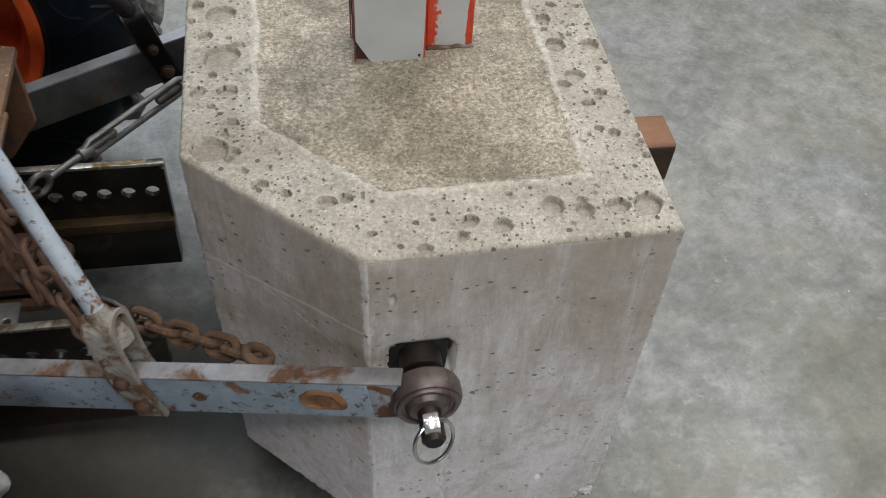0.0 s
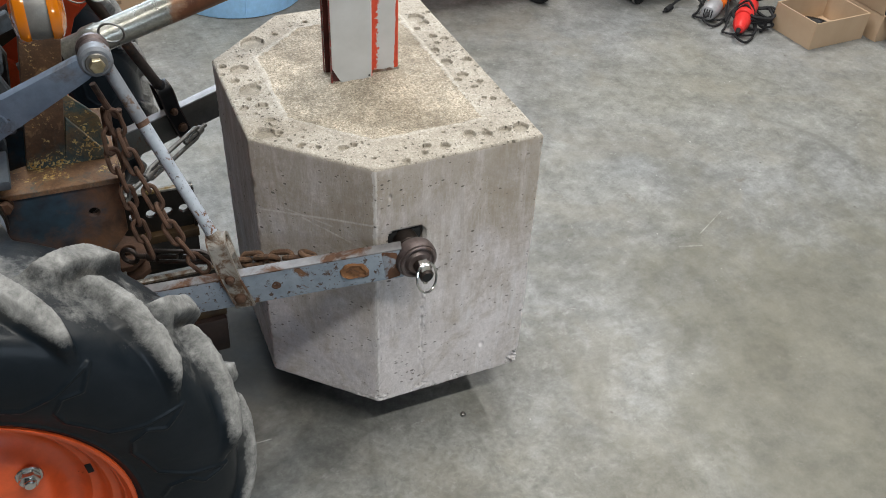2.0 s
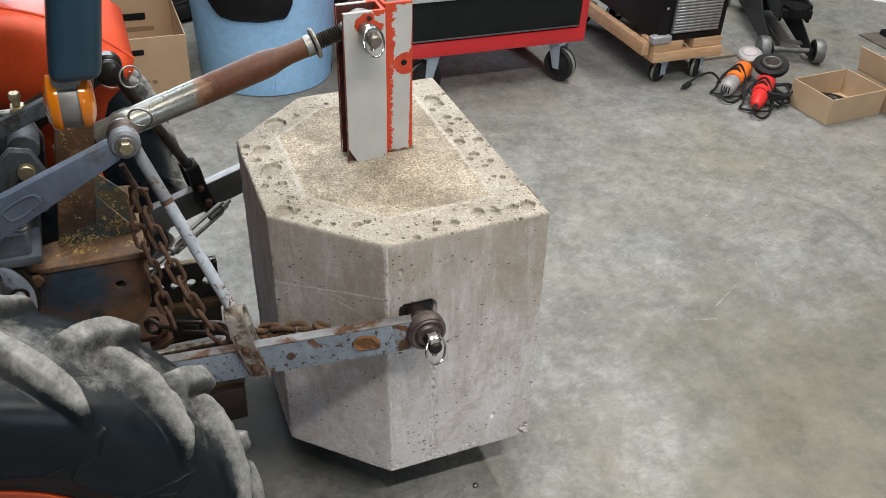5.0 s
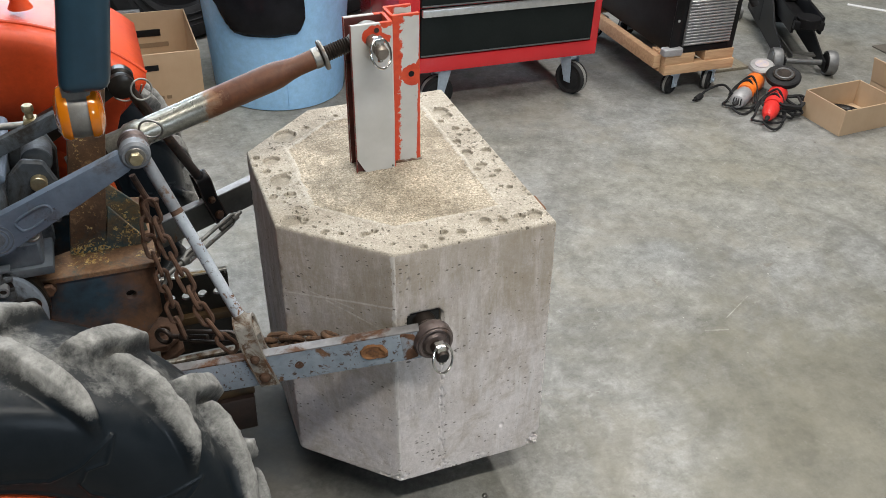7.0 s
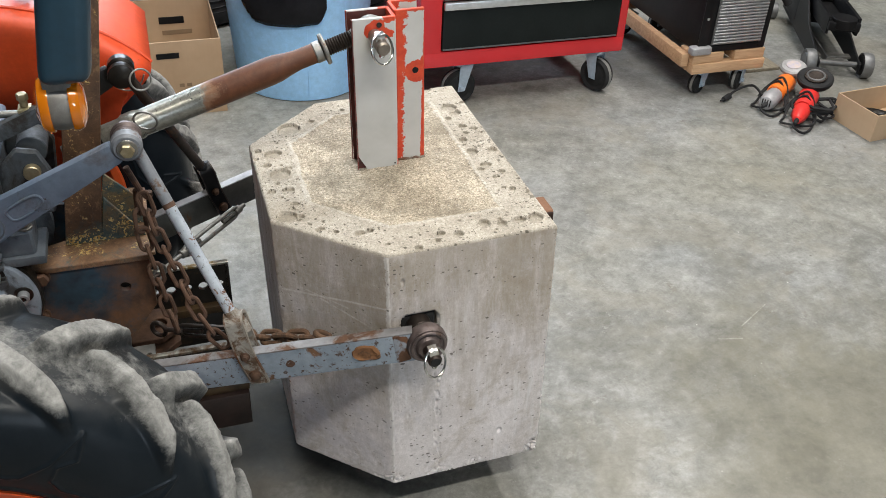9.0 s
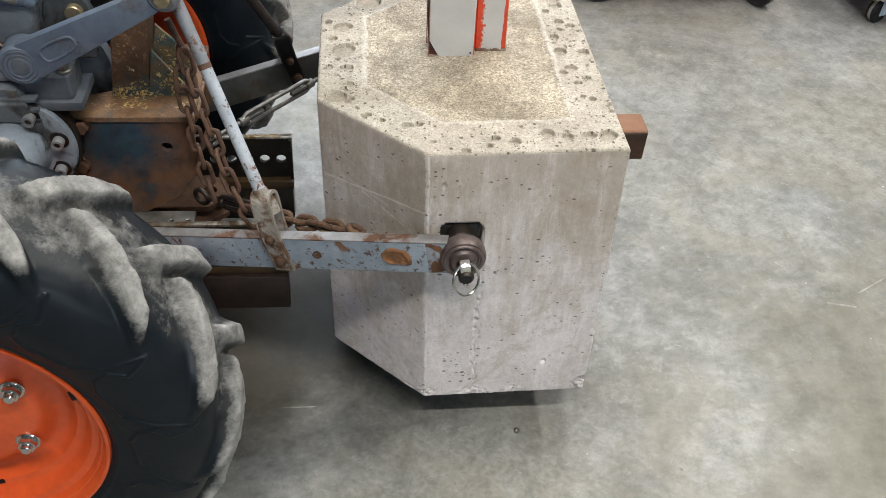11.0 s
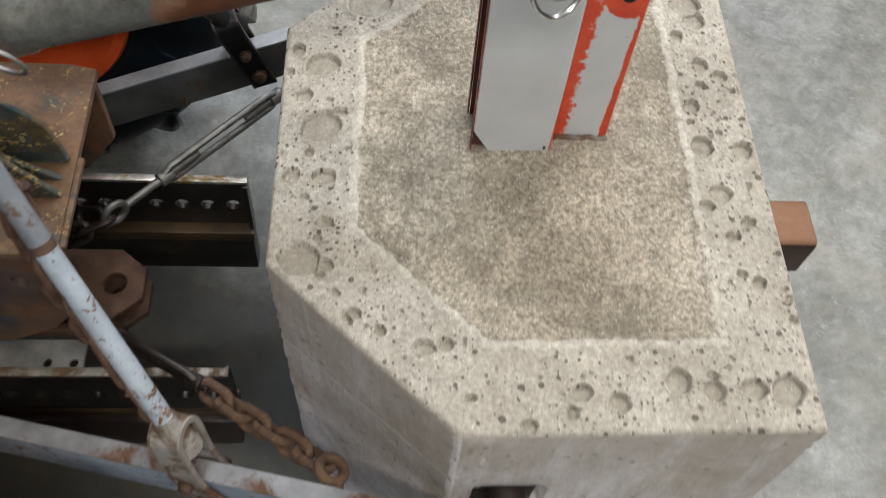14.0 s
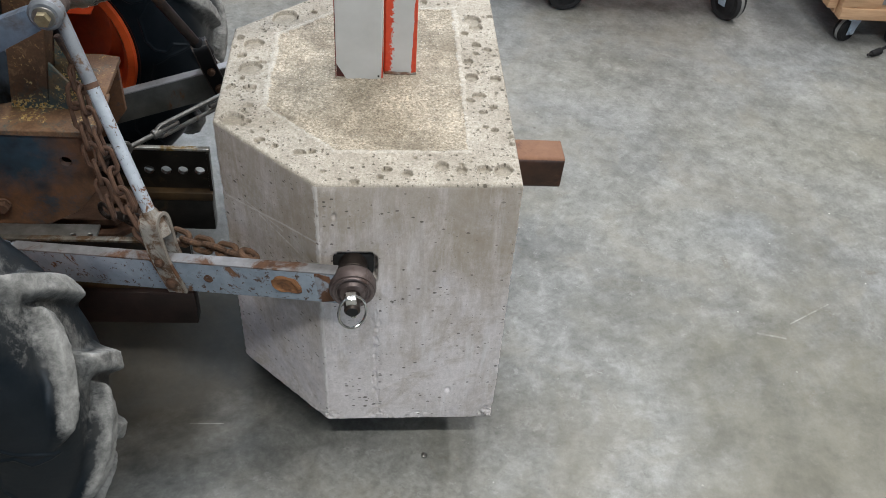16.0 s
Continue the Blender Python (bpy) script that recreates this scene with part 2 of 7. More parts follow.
def block_concrete(name, c1, c2, speckle, pits, bump, soiled=()):
    m, nt, b = nodes_of(name)
    v = coords(nt)
    col = ramp(nt, noise_of(nt, v, 11.0, 9.0, 0.72, 0.4), 0.34, 0.68, c1, c2)
    fine = noise_of(nt, v, 260.0, 4.0, 0.8)
    sand = noise_of(nt, v, 90.0, 8.0, 0.82)
    col = blend(nt, 0.6, col, ramp(nt, sand, 0.32, 0.68, (0.68, 0.67, 0.64), (1.25, 1.25, 1.25)), "MULTIPLY")
    h = calc(nt, "ADD", calc(nt, "MULTIPLY", sand, 0.7), calc(nt, "MULTIPLY", fine, 0.5))
    if speckle:
        vor = nt.nodes.new("ShaderNodeTexVoronoi")
        vor.inputs["Scale"].default_value = 420.0
        nt.links.new(v, vor.inputs["Vector"])
        pick = nt.nodes.new("ShaderNodeSeparateColor")
        nt.links.new(vor.outputs["Color"], pick.inputs[0])
        grit = noise_of(nt, v, 230.0, 6.0, 0.85)
        col = blend(nt, min(1.0, speckle * 1.15), col, ramp(nt, grit, 0.36, 0.64, (0.36, 0.33, 0.29), (1.64, 1.62, 1.58)), "MULTIPLY")
        patch = noise_of(nt, v, 10.0, 6.0, 0.7, 0.6)
        col = blend(nt, speckle * 0.8, col, ramp(nt, patch, 0.36, 0.62, (0.76, 0.74, 0.70), (1.16, 1.15, 1.13)), "MULTIPLY")
        col = blend(nt, speckle * 0.35, col, ramp(nt, pick.outputs[0], 0.0, 1.0, (0.70, 0.68, 0.66), (1.30, 1.29, 1.27)), "MULTIPLY")
        dirt = ramp(nt, noise_of(nt, v, 8.0, 10.0, 0.74, 0.3), 0.46, 0.60)
        col = blend(nt, calc(nt, "MULTIPLY", dirt, 0.58 * min(1.0, speckle * 1.25)), col, (0.185, 0.158, 0.118))
        grime = ramp(nt, noise_of(nt, v, 42.0, 8.0, 0.78, 0.2), 0.52, 0.64)
        col = blend(nt, calc(nt, "MULTIPLY", grime, 0.42 * min(1.0, speckle * 1.3)), col, (0.125, 0.105, 0.08))
        sep = nt.nodes.new("ShaderNodeSeparateXYZ")
        nt.links.new(v, sep.inputs[0])
        for cx, cy, r in soiled:
            dx, dy = calc(nt, "SUBTRACT", sep.outputs[0], cx), calc(nt, "SUBTRACT", sep.outputs[1], cy)
            d = calc(nt, "SQRT", calc(nt, "ADD", calc(nt, "MULTIPLY", dx, dx), calc(nt, "MULTIPLY", dy, dy)))
            d = calc(nt, "ADD", d, calc(nt, "MULTIPLY", calc(nt, "SUBTRACT", noise_of(nt, v, 26.0, 9.0, 0.8, 0.4), 0.5), 0.24))
            col = blend(nt, calc(nt, "MULTIPLY", ramp(nt, calc(nt, "DIVIDE", d, r * 2), 0.0, 0.5, (1, 1, 1), (0, 0, 0)), 0.32), col, (0.130, 0.110, 0.082))
        bright = calc(nt, "MULTIPLY", calc(nt, "GREATER_THAN", pick.outputs[1], 0.962), ramp(nt, vor.outputs["Distance"], 0.30, 0.40, (1, 1, 1), (0, 0, 0)))
        col = blend(nt, calc(nt, "MULTIPLY", bright, min(1.0, speckle * 1.1)), col, (0.72, 0.69, 0.62))
        h = calc(nt, "ADD", h, calc(nt, "MULTIPLY", grit, 1.2 * speckle))
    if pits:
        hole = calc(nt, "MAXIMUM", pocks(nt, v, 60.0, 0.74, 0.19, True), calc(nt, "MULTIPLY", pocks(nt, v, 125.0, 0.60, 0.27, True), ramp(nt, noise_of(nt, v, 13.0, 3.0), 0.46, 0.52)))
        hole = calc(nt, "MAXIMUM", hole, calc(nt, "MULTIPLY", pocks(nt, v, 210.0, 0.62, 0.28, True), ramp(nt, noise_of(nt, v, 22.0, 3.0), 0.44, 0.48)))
        # the shade inside the small holes is put into their colour
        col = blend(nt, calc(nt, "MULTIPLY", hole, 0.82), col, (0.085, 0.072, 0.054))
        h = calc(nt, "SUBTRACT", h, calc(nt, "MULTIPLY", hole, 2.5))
    put(nt, b.inputs["Base Color"], col)
    b.inputs["Roughness"].default_value = 0.9
    b.inputs["Specular IOR Level"].default_value = 0.25
    relief(nt, b, h, bump, 0.002)
    return m


def side_concrete():
    """Cast side faces: drip streaks, brown dirt washed from the top edge, bug holes drawn out sideways, a few scrapes."""
    m, nt, b = nodes_of("block_side_concrete")
    v = coords(nt)
    sep = nt.nodes.new("ShaderNodeSeparateXYZ")
    nt.links.new(v, sep.inputs[0])
    sand, fine = noise_of(nt, v, 85.0, 8.0, 0.8), noise_of(nt, v, 300.0, 4.0, 0.8)
    blot = noise_of(nt, v, 9.0, 9.0, 0.72, 0.5)
    # side tone raised above the top's, to make up for weak light on these faces
    col = ramp(nt, blot, 0.32, 0.68, (0.575, 0.528, 0.512), (0.755, 0.708, 0.708))
    col = blend(nt, calc(nt, "MULTIPLY", ramp(nt, noise_of(nt, v, 4.2, 6.0, 0.7, 0.4), 0.50, 0.64), 0.55), col, (0.475, 0.455, 0.49))
    col = blend(nt, calc(nt, "MULTIPLY", ramp(nt, noise_of(nt, v, 6.5, 10.0, 0.78, 0.7), 0.49, 0.62), 0.62), col, (0.385, 0.325, 0.258))
    col = blend(nt, 0.62, col, ramp(nt, sand, 0.30, 0.70, (0.70, 0.69, 0.67), (1.26, 1.26, 1.26)), "MULTIPLY")
    col = blend(nt, 0.35, col, ramp(nt, fine, 0.30, 0.70, (0.72, 0.72, 0.71), (1.24, 1.24, 1.24)), "MULTIPLY")
    # water runs: pale lime lines and darker wet ones
    gate = calc(nt, "MULTIPLY", ramp(nt, noise_of(nt, v, 5.5, 4.0), 0.40, 0.58), ramp(nt, calc(nt, "ADD", calc(nt, "MULTIPLY", sep.outputs[0], 30.0), 0.7), 0.3, 0.9, (0.28, 0.28, 0.28), (1, 1, 1)))
    for vec, scale, lo, hi, k, tone in (((1.0, 1.0, 0.035), 62.0, 0.56, 0.61, 0.48, (0.74, 0.72, 0.715)), ((1.0, 1.0, 0.05), 38.0, 0.56, 0.64, 0.34, (0.66, 0.64, 0.645)), ((1.0, 1.0, 0.06), 48.0, 0.57, 0.66, 0.32, (0.335, 0.295, 0.255))):
        run = ramp(nt, noise_of(nt, coords(nt, vec), scale, 5.0, 0.7, 0.25), lo, hi)
        col = blend(nt, calc(nt, "MULTIPLY", calc(nt, "MULTIPLY", run, gate), k), col, tone)
    # brown dirt washed down from the top edge
    wash = noise_of(nt, coords(nt, (1.0, 1.0, 0.22)), 26.0, 9.0, 0.76, 0.3)
    reach = calc(nt, "ADD", calc(nt, "MULTIPLY", sep.outputs[2], 2.3), calc(nt, "MULTIPLY", calc(nt, "SUBTRACT", wash, 0.5), 2.8))
    col = blend(nt, calc(nt, "MULTIPLY", ramp(nt, calc(nt, "ADD", reach, 1.0), 0.22, 1.0), 0.66), col, (0.318, 0.262, 0.188))
    # slanting scrapes and the pale arris
    for p, q, half, k in SCRAPES:
        line = mark(nt, sep, p, q, half, half * 1.2, 2)
        line = calc(nt, "MULTIPLY", line, calc(nt, "LESS_THAN", sep.outputs[0], 0.004))
        col = blend(nt, calc(nt, "MULTIPLY", calc(nt, "MULTIPLY", line, ramp(nt, sand, 0.36, 0.56)), k), col, (0.66, 0.63, 0.59))
    arris = calc(nt, "MULTIPLY", calc(nt, "LESS_THAN", calc(nt, "ABSOLUTE", calc(nt, "ADD", sep.outputs[0], calc(nt, "MULTIPLY", calc(nt, "SUBTRACT", sand, 0.5), 0.012))), 0.0028), calc(nt, "LESS_THAN", sep.outputs[1], 0.05))
    col = blend(nt, calc(nt, "MULTIPLY", arris, 0.55), col, (0.70, 0.67, 0.64))
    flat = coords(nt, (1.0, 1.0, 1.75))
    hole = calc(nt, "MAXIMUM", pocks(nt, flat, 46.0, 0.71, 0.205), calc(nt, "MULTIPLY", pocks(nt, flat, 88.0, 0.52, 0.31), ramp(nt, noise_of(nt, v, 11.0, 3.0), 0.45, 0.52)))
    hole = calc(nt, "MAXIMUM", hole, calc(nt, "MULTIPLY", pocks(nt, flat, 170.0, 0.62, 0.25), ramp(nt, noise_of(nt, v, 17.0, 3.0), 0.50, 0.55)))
    # bug holes coloured nearly black, for the shade within them
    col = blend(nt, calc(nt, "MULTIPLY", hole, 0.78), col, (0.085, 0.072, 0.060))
    h = calc(nt, "ADD", calc(nt, "MULTIPLY", sand, 0.8), calc(nt, "MULTIPLY", fine, 0.5))
    h = calc(nt, "SUBTRACT", h, calc(nt, "MULTIPLY", hole, 2.6))
    put(nt, b.inputs["Base Color"], col)
    b.inputs["Roughness"].default_value = 0.9
    b.inputs["Specular IOR Level"].default_value = 0.25
    relief(nt, b, h, 0.65, 0.002)
    return m


SCRAPES = [((-0.150, -0.134), (0.004, -0.106), 0.0011, 0.75), ((-0.095, -0.128), (-0.020, -0.158), 0.0010, 0.6), ((-0.120, -0.118), (-0.055, -0.131), 0.0008, 0.45), ((-0.06, -0.30), (-0.012, -0.335), 0.0010, 0.3)]


def tyre_rubber():
    """Black rubber, dusty grey on the worn lug tops and shoulders."""
    m, nt, b = nodes_of("dusty_tyre_rubber")
    tc = nt.nodes.new("ShaderNodeTexCoord")
    sep = nt.nodes.new("ShaderNodeSeparateXYZ")
    nt.links.new(tc.outputs["Object"], sep.inputs[0])
    rad = calc(nt, "SQRT", calc(nt, "ADD", calc(nt, "MULTIPLY", sep.outputs[0], sep.outputs[0]), calc(nt, "MULTIPLY", sep.outputs[2], sep.outputs[2])))
    v = tc.outputs["Object"]
    mid, fine = noise_of(nt, v, 16.0, 9.0, 0.72, 0.4), noise_of(nt, v, 120.0, 6.0, 0.8)
    rub = nt.nodes.new("ShaderNodeAttribute")
    rub.attribute_name = "rubbed"
    worn = calc(nt, "ADD", calc(nt, "ADD", rub.outputs["Fac"], calc(nt, "MULTIPLY", calc(nt, "SUBTRACT", noise_of(nt, v, 26.0, 10.0, 0.74, 0.1), 0.5), 1.7)), calc(nt, "MULTIPLY", calc(nt, "SUBTRACT", fine, 0.5), 0.6))
    k = ramp(nt, worn, 0.42, 1.22)
    dust = ramp(nt, noise_of(nt, v, 38.0, 9.0, 0.75, 0.4), 0.34, 0.68, (0.130, 0.129, 0.122), (0.330, 0.326, 0.310))
    film = calc(nt, "MULTIPLY", ramp(nt, mid, 0.40, 0.72), 0.4)
    side = blend(nt, film, (0.006, 0.009, 0.012), (0.018, 0.022, 0.027))
    hollow = calc(nt, "ADD", calc(nt, "MULTIPLY", calc(nt, "SUBTRACT", rad, 0.343), 60.0), calc(nt, "MULTIPLY", calc(nt, "SUBTRACT", noise_of(nt, v, 24.0, 8.0, 0.75, 0.5), 0.5), 2.0))
    side = blend(nt, calc(nt, "MULTIPLY", ramp(nt, hollow, 0.0, 1.0), 0.5), side, (0.055, 0.054, 0.050))
    b.inputs["Specular IOR Level"].default_value = 0.16
    put(nt, b.inputs["Base Color"], blend(nt, k, side, dust))
    put(nt, b.inputs["Roughness"], blend(nt, k, ramp(nt, mid, 0.3, 0.7, (0.30, 0.30, 0.30), (0.44, 0.44, 0.44)), (0.92, 0.92, 0.92)))
    relief(nt, b, calc(nt, "ADD", calc(nt, "MULTIPLY", calc(nt, "MULTIPLY", fine, k), 1.6), mid), 0.35, 0.0015)
    return m


def near_point(nt, vec, sep, cx, cz, r, wob, soft=0.0):
    """1 within r of (cx, cz) in x and z, with a ragged border."""
    dx, dz = calc(nt, "SUBTRACT", sep.outputs[0], cx), calc(nt, "SUBTRACT", sep.outputs[2], cz)
    d = calc(nt, "SQRT", calc(nt, "ADD", calc(nt, "MULTIPLY", dx, dx), calc(nt, "MULTIPLY", dz, dz)))
    d = calc(nt, "ADD", d, calc(nt, "MULTIPLY", calc(nt, "SUBTRACT", noise_of(nt, vec, 55.0, 4.0), 0.5), wob))
    if soft:
        return ramp(nt, calc(nt, "DIVIDE", d, r * 2), 0.5 - soft / 2, 0.5 + soft / 2, (1, 1, 1), (0, 0, 0))
    return calc(nt, "LESS_THAN", d, r)


def mast_paint(name, spots, red_lo, red_hi, soft):
    """Pale grey paint with red showing at the edges (x below red_lo or above red_hi) and round the holes."""
    m, nt, b = nodes_of(name)
    tc = nt.nodes.new("ShaderNodeTexCoord")
    v = tc.outputs["Object"]
    sep = nt.nodes.new("ShaderNodeSeparateXYZ")
    nt.links.new(v, sep.inputs[0])
    n = noise_of(nt, v, 60.0, 7.0, 0.75, 0.3)
    wide = noise_of(nt, v, 34.0, 8.0, 0.78, 0.4)
    grey = ramp(nt, noise_of(nt, v, 12.0, 6.0), 0.3, 0.7, (0.42, 0.415, 0.395), (0.52, 0.515, 0.50))
    wob = calc(nt, "MULTIPLY", calc(nt, "SUBTRACT", wide, 0.5), soft)
    xs = calc(nt, "ADD", sep.outputs[0], wob)
    k = calc(nt, "MAXIMUM", calc(nt, "LESS_THAN", xs, red_lo), calc(nt, "GREATER_THAN", calc(nt, "ADD", sep.outputs[0], calc(nt, "MULTIPLY", wob, 0.15)), red_hi))
    k = calc(nt, "MAXIMUM", k, calc(nt, "GREATER_THAN", calc(nt, "ADD", sep.outputs[2], calc(nt, "MULTIPLY", wob, 0.4)), 0.8868))
    for cx, cz, r, w in spots:
        k = calc(nt, "MAXIMUM", k, near_point(nt, v, sep, cx, cz, r, w))
    red = ramp(nt, n, 0.3, 0.7, (0.42, 0.030, 0.012), (0.62, 0.075, 0.022))
    col = blend(nt, k, grey, red)
    chip = ramp(nt, noise_of(nt, v, 34.0, 5.0, 0.7, 0.8), 0.675, 0.70)
    col = blend(nt, calc(nt, "MULTIPLY", chip, 0.7), col, (0.06, 0.045, 0.04))
    put(nt, b.inputs["Base Color"], col)
    b.inputs["Roughness"].default_value = 0.48
    relief(nt, b, calc(nt, "SUBTRACT", n, k), 0.12, 0.0006)
    return m


def flaky_plate(name, rust_lo, rust_hi, cover, foot, bare_y=None):
    """Rusty steel: teal paint left in patches (most below the height foot) and clustered yellow flakes of old paint, none nearer than bare_y."""
    m, nt, b = nodes_of(name)
    v = coords(nt)
    sep = nt.nodes.new("ShaderNodeSeparateXYZ")
    nt.links.new(v, sep.inputs[0])
    mottle, fine = noise_of(nt, v, 22.0, 9.0, 0.74, 0.3), noise_of(nt, v, 150.0, 6.0, 0.8)
    col = ramp(nt, mottle, 0.32, 0.68, rust_lo, rust_hi)
    col = blend(nt, calc(nt, "MULTIPLY", ramp(nt, noise_of(nt, v, 34.0, 8.0, 0.78, 0.3), 0.54, 0.62), 0.6), col, (0.235, 0.142, 0.072))
    col = blend(nt, 0.55, col, ramp(nt, fine, 0.3, 0.7, (0.55, 0.55, 0.55), (1.4, 1.4, 1.4)), "MULTIPLY")
    low = calc(nt, "ADD", calc(nt, "MULTIPLY", calc(nt, "SUBTRACT", foot, sep.outputs[2]), 16.0), calc(nt, "MULTIPLY", calc(nt, "SUBTRACT", noise_of(nt, v, 26.0, 9.0, 0.78, 0.4), 0.5), 3.4))
    low = ramp(nt, calc(nt, "ADD", low, 0.5), 0.35, 0.85)
    old = calc(nt, "MAXIMUM", calc(nt, "MULTIPLY", low, 0.9), ramp(nt, noise_of(nt, v, 15.0, 8.0, 0.72, 0.4), cover, cover + 0.07))
    teal = ramp(nt, noise_of(nt, v, 46.0, 7.0, 0.75), 0.34, 0.66, (0.012, 0.036, 0.046), (0.070, 0.092, 0.078))
    col = blend(nt, old, col, teal)
    vor = nt.nodes.new("ShaderNodeTexVoronoi")
    vor.inputs["Scale"].default_value = 340.0
    nt.links.new(v, vor.inputs["Vector"])
    pick = nt.nodes.new("ShaderNodeSeparateColor")
    nt.links.new(vor.outputs["Color"], pick.inputs[0])
    gate = ramp(nt, calc(nt, "ADD", noise_of(nt, v, 30.0, 9.0, 0.80, 0.4), calc(nt, "MULTIPLY", low, 0.10)), 0.555, 0.62)
    flake = calc(nt, "MULTIPLY", calc(nt, "GREATER_THAN", pick.outputs[0], 0.52), gate)
    if bare_y is not None:
        edge = calc(nt, "ADD", sep.outputs[1], calc(nt, "MULTIPLY", calc(nt, "SUBTRACT", mottle, 0.5), 0.02))
        flake = calc(nt, "MULTIPLY", flake, calc(nt, "GREATER_THAN", edge, bare_y))
    col = blend(nt, flake, col, blend(nt, pick.outputs[1], (0.36, 0.20, 0.045), (0.58, 0.44, 0.18)))
    put(nt, b.inputs["Base Color"], col)
    b.inputs["Roughness"].default_value = 0.66
    relief(nt, b, calc(nt, "ADD", fine, flake), 0.5, 0.0012)
    return m


def rust_blue():
    """Brown rusted steel side plate with a large patch of dark blue paint."""
    m, nt, b = nodes_of("rusty_blue_paint")
    v = coords(nt)
    sep = nt.nodes.new("ShaderNodeSeparateXYZ")
    nt.links.new(v, sep.inputs[0])
    rust = ramp(nt, noise_of(nt, v, 20.0, 8.0, 0.72, 0.4), 0.3, 0.7, (0.030, 0.016, 0.009), (0.165, 0.076, 0.034))
    patch = near_point(nt, v, sep, -0.47, 0.495, 0.062, 0.10, 0.5)
    patch = calc(nt, "MAXIMUM", patch, calc(nt, "MULTIPLY", ramp(nt, noise_of(nt, v, 13.0, 8.0, 0.75), 0.55, 0.66), 0.8))
    col = blend(nt, patch, rust, ramp(nt, noise_of(nt, v, 40.0), 0.3, 0.7, (0.010, 0.022, 0.034), (0.020, 0.052, 0.078)))
    put(nt, b.inputs["Base Color"], col)
    b.inputs["Roughness"].default_value = 0.68
    relief(nt, b, noise_of(nt, v, 110.0), 0.35, 0.001)
    return m


def barrel_steel():
    """Bare scuffed steel that turns to brown rust towards the mast end."""
    m, nt, b = nodes_of("bare_and_rusty_barrel")
    v = coords(nt)
    sep = nt.nodes.new("ShaderNodeSeparateXYZ")
    nt.links.new(v, sep.inputs[0])
    n, fine = noise_of(nt, v, 38.0, 8.0, 0.72, 0.4), noise_of(nt, v, 130.0, 6.0, 0.8)
    k = calc(nt, "ADD", calc(nt, "MULTIPLY", calc(nt, "ADD", sep.outputs[0], 0.245), 14.0), calc(nt, "MULTIPLY", calc(nt, "SUBTRACT", n, 0.5), 1.5))
    spots = ramp(nt, noise_of(nt, v, 24.0, 8.0, 0.72, 0.4), 0.63, 0.70)
    k = calc(nt, "MAXIMUM", ramp(nt, k, 0.12, 0.55), calc(nt, "MULTIPLY", spots, 0.6))
    bloom = calc(nt, "MULTIPLY", calc(nt, "MULTIPLY", k, calc(nt, "SUBTRACT", 1.0, k)), 2.0)
    steel = ramp(nt, fine, 0.3, 0.7, (0.15, 0.148, 0.128), (0.33, 0.326, 0.290))
    rust = ramp(nt, n, 0.3, 0.7, (0.058, 0.020, 0.009), (0.125, 0.046, 0.020))
    col = blend(nt, bloom, blend(nt, k, steel, rust), (0.26, 0.105, 0.035))
    put(nt, b.inputs["Base Color"], col)
    put(nt, b.inputs["Metallic"], blend(nt, k, (0.75, 0.75, 0.75), (0.0, 0.0, 0.0)))
    b.inputs["Specular IOR Level"].default_value = 0.3
    put(nt, b.inputs["Roughness"], blend(nt, k, ramp(nt, n, 0.3, 0.7, (0.24, 0.24, 0.24), (0.40, 0.40, 0.40)), (0.50, 0.50, 0.50)))
    relief(nt, b, fine, 0.15, 0.0008)
    return m


def amber_lens():
    m, nt, b = nodes_of("amber_lens_plastic")
    b.inputs["Base Color"].default_value = (0.86, 0.24, 0.006, 1)
    b.inputs["Roughness"].default_value = 0.10
    b.inputs["Transmission Weight"].default_value = 0.45
    b.inputs["Coat Weight"].default_value = 0.5
    return m


def cardboard():
    m, nt, b = nodes_of("brown_cardboard")
    v = coords(nt)
    col = ramp(nt, noise_of(nt, v, 6.0, 6.0), 0.3, 0.7, (0.42, 0.292, 0.182), (0.50, 0.362, 0.238))
    flute = ramp(nt, noise_of(nt, coords(nt, (1, 1, 0.02)), 160.0, 2.0), 0.3, 0.7, (0.985, 0.985, 0.985), (1.01, 1.01, 1.01))
    put(nt, b.inputs["Base Color"], blend(nt, 1.0, col, flute, "MULTIPLY"))
    b.inputs["Roughness"].default_value = 0.85
    relief(nt, b, noise_of(nt, v, 90.0), 0.1, 0.001)
    return m


def pine():
    m, nt, b = nodes_of("pine_board")
    v = coords(nt, (3.0, 30.0, 30.0))
    col = ramp(nt, noise_of(nt, v, 2.2, 6.0, 0.6, 1.2), 0.3, 0.7, (0.42, 0.245, 0.130), (0.62, 0.405, 0.240))
    put(nt, b.inputs["Base Color"], col)
    b.inputs["Roughness"].default_value = 0.7
    relief(nt, b, noise_of(nt, v, 5.0), 0.15, 0.001)
    return m


FLOOR = floor_concrete()
# rim tone held below the sides', to offset the strong light from overhead
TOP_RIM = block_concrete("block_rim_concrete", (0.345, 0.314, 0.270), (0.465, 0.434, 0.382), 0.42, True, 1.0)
# pit floors: a darker copy of the rim concrete
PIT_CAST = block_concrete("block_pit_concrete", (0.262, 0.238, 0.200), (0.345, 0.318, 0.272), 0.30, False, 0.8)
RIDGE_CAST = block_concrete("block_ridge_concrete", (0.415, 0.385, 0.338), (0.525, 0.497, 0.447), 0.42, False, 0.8)
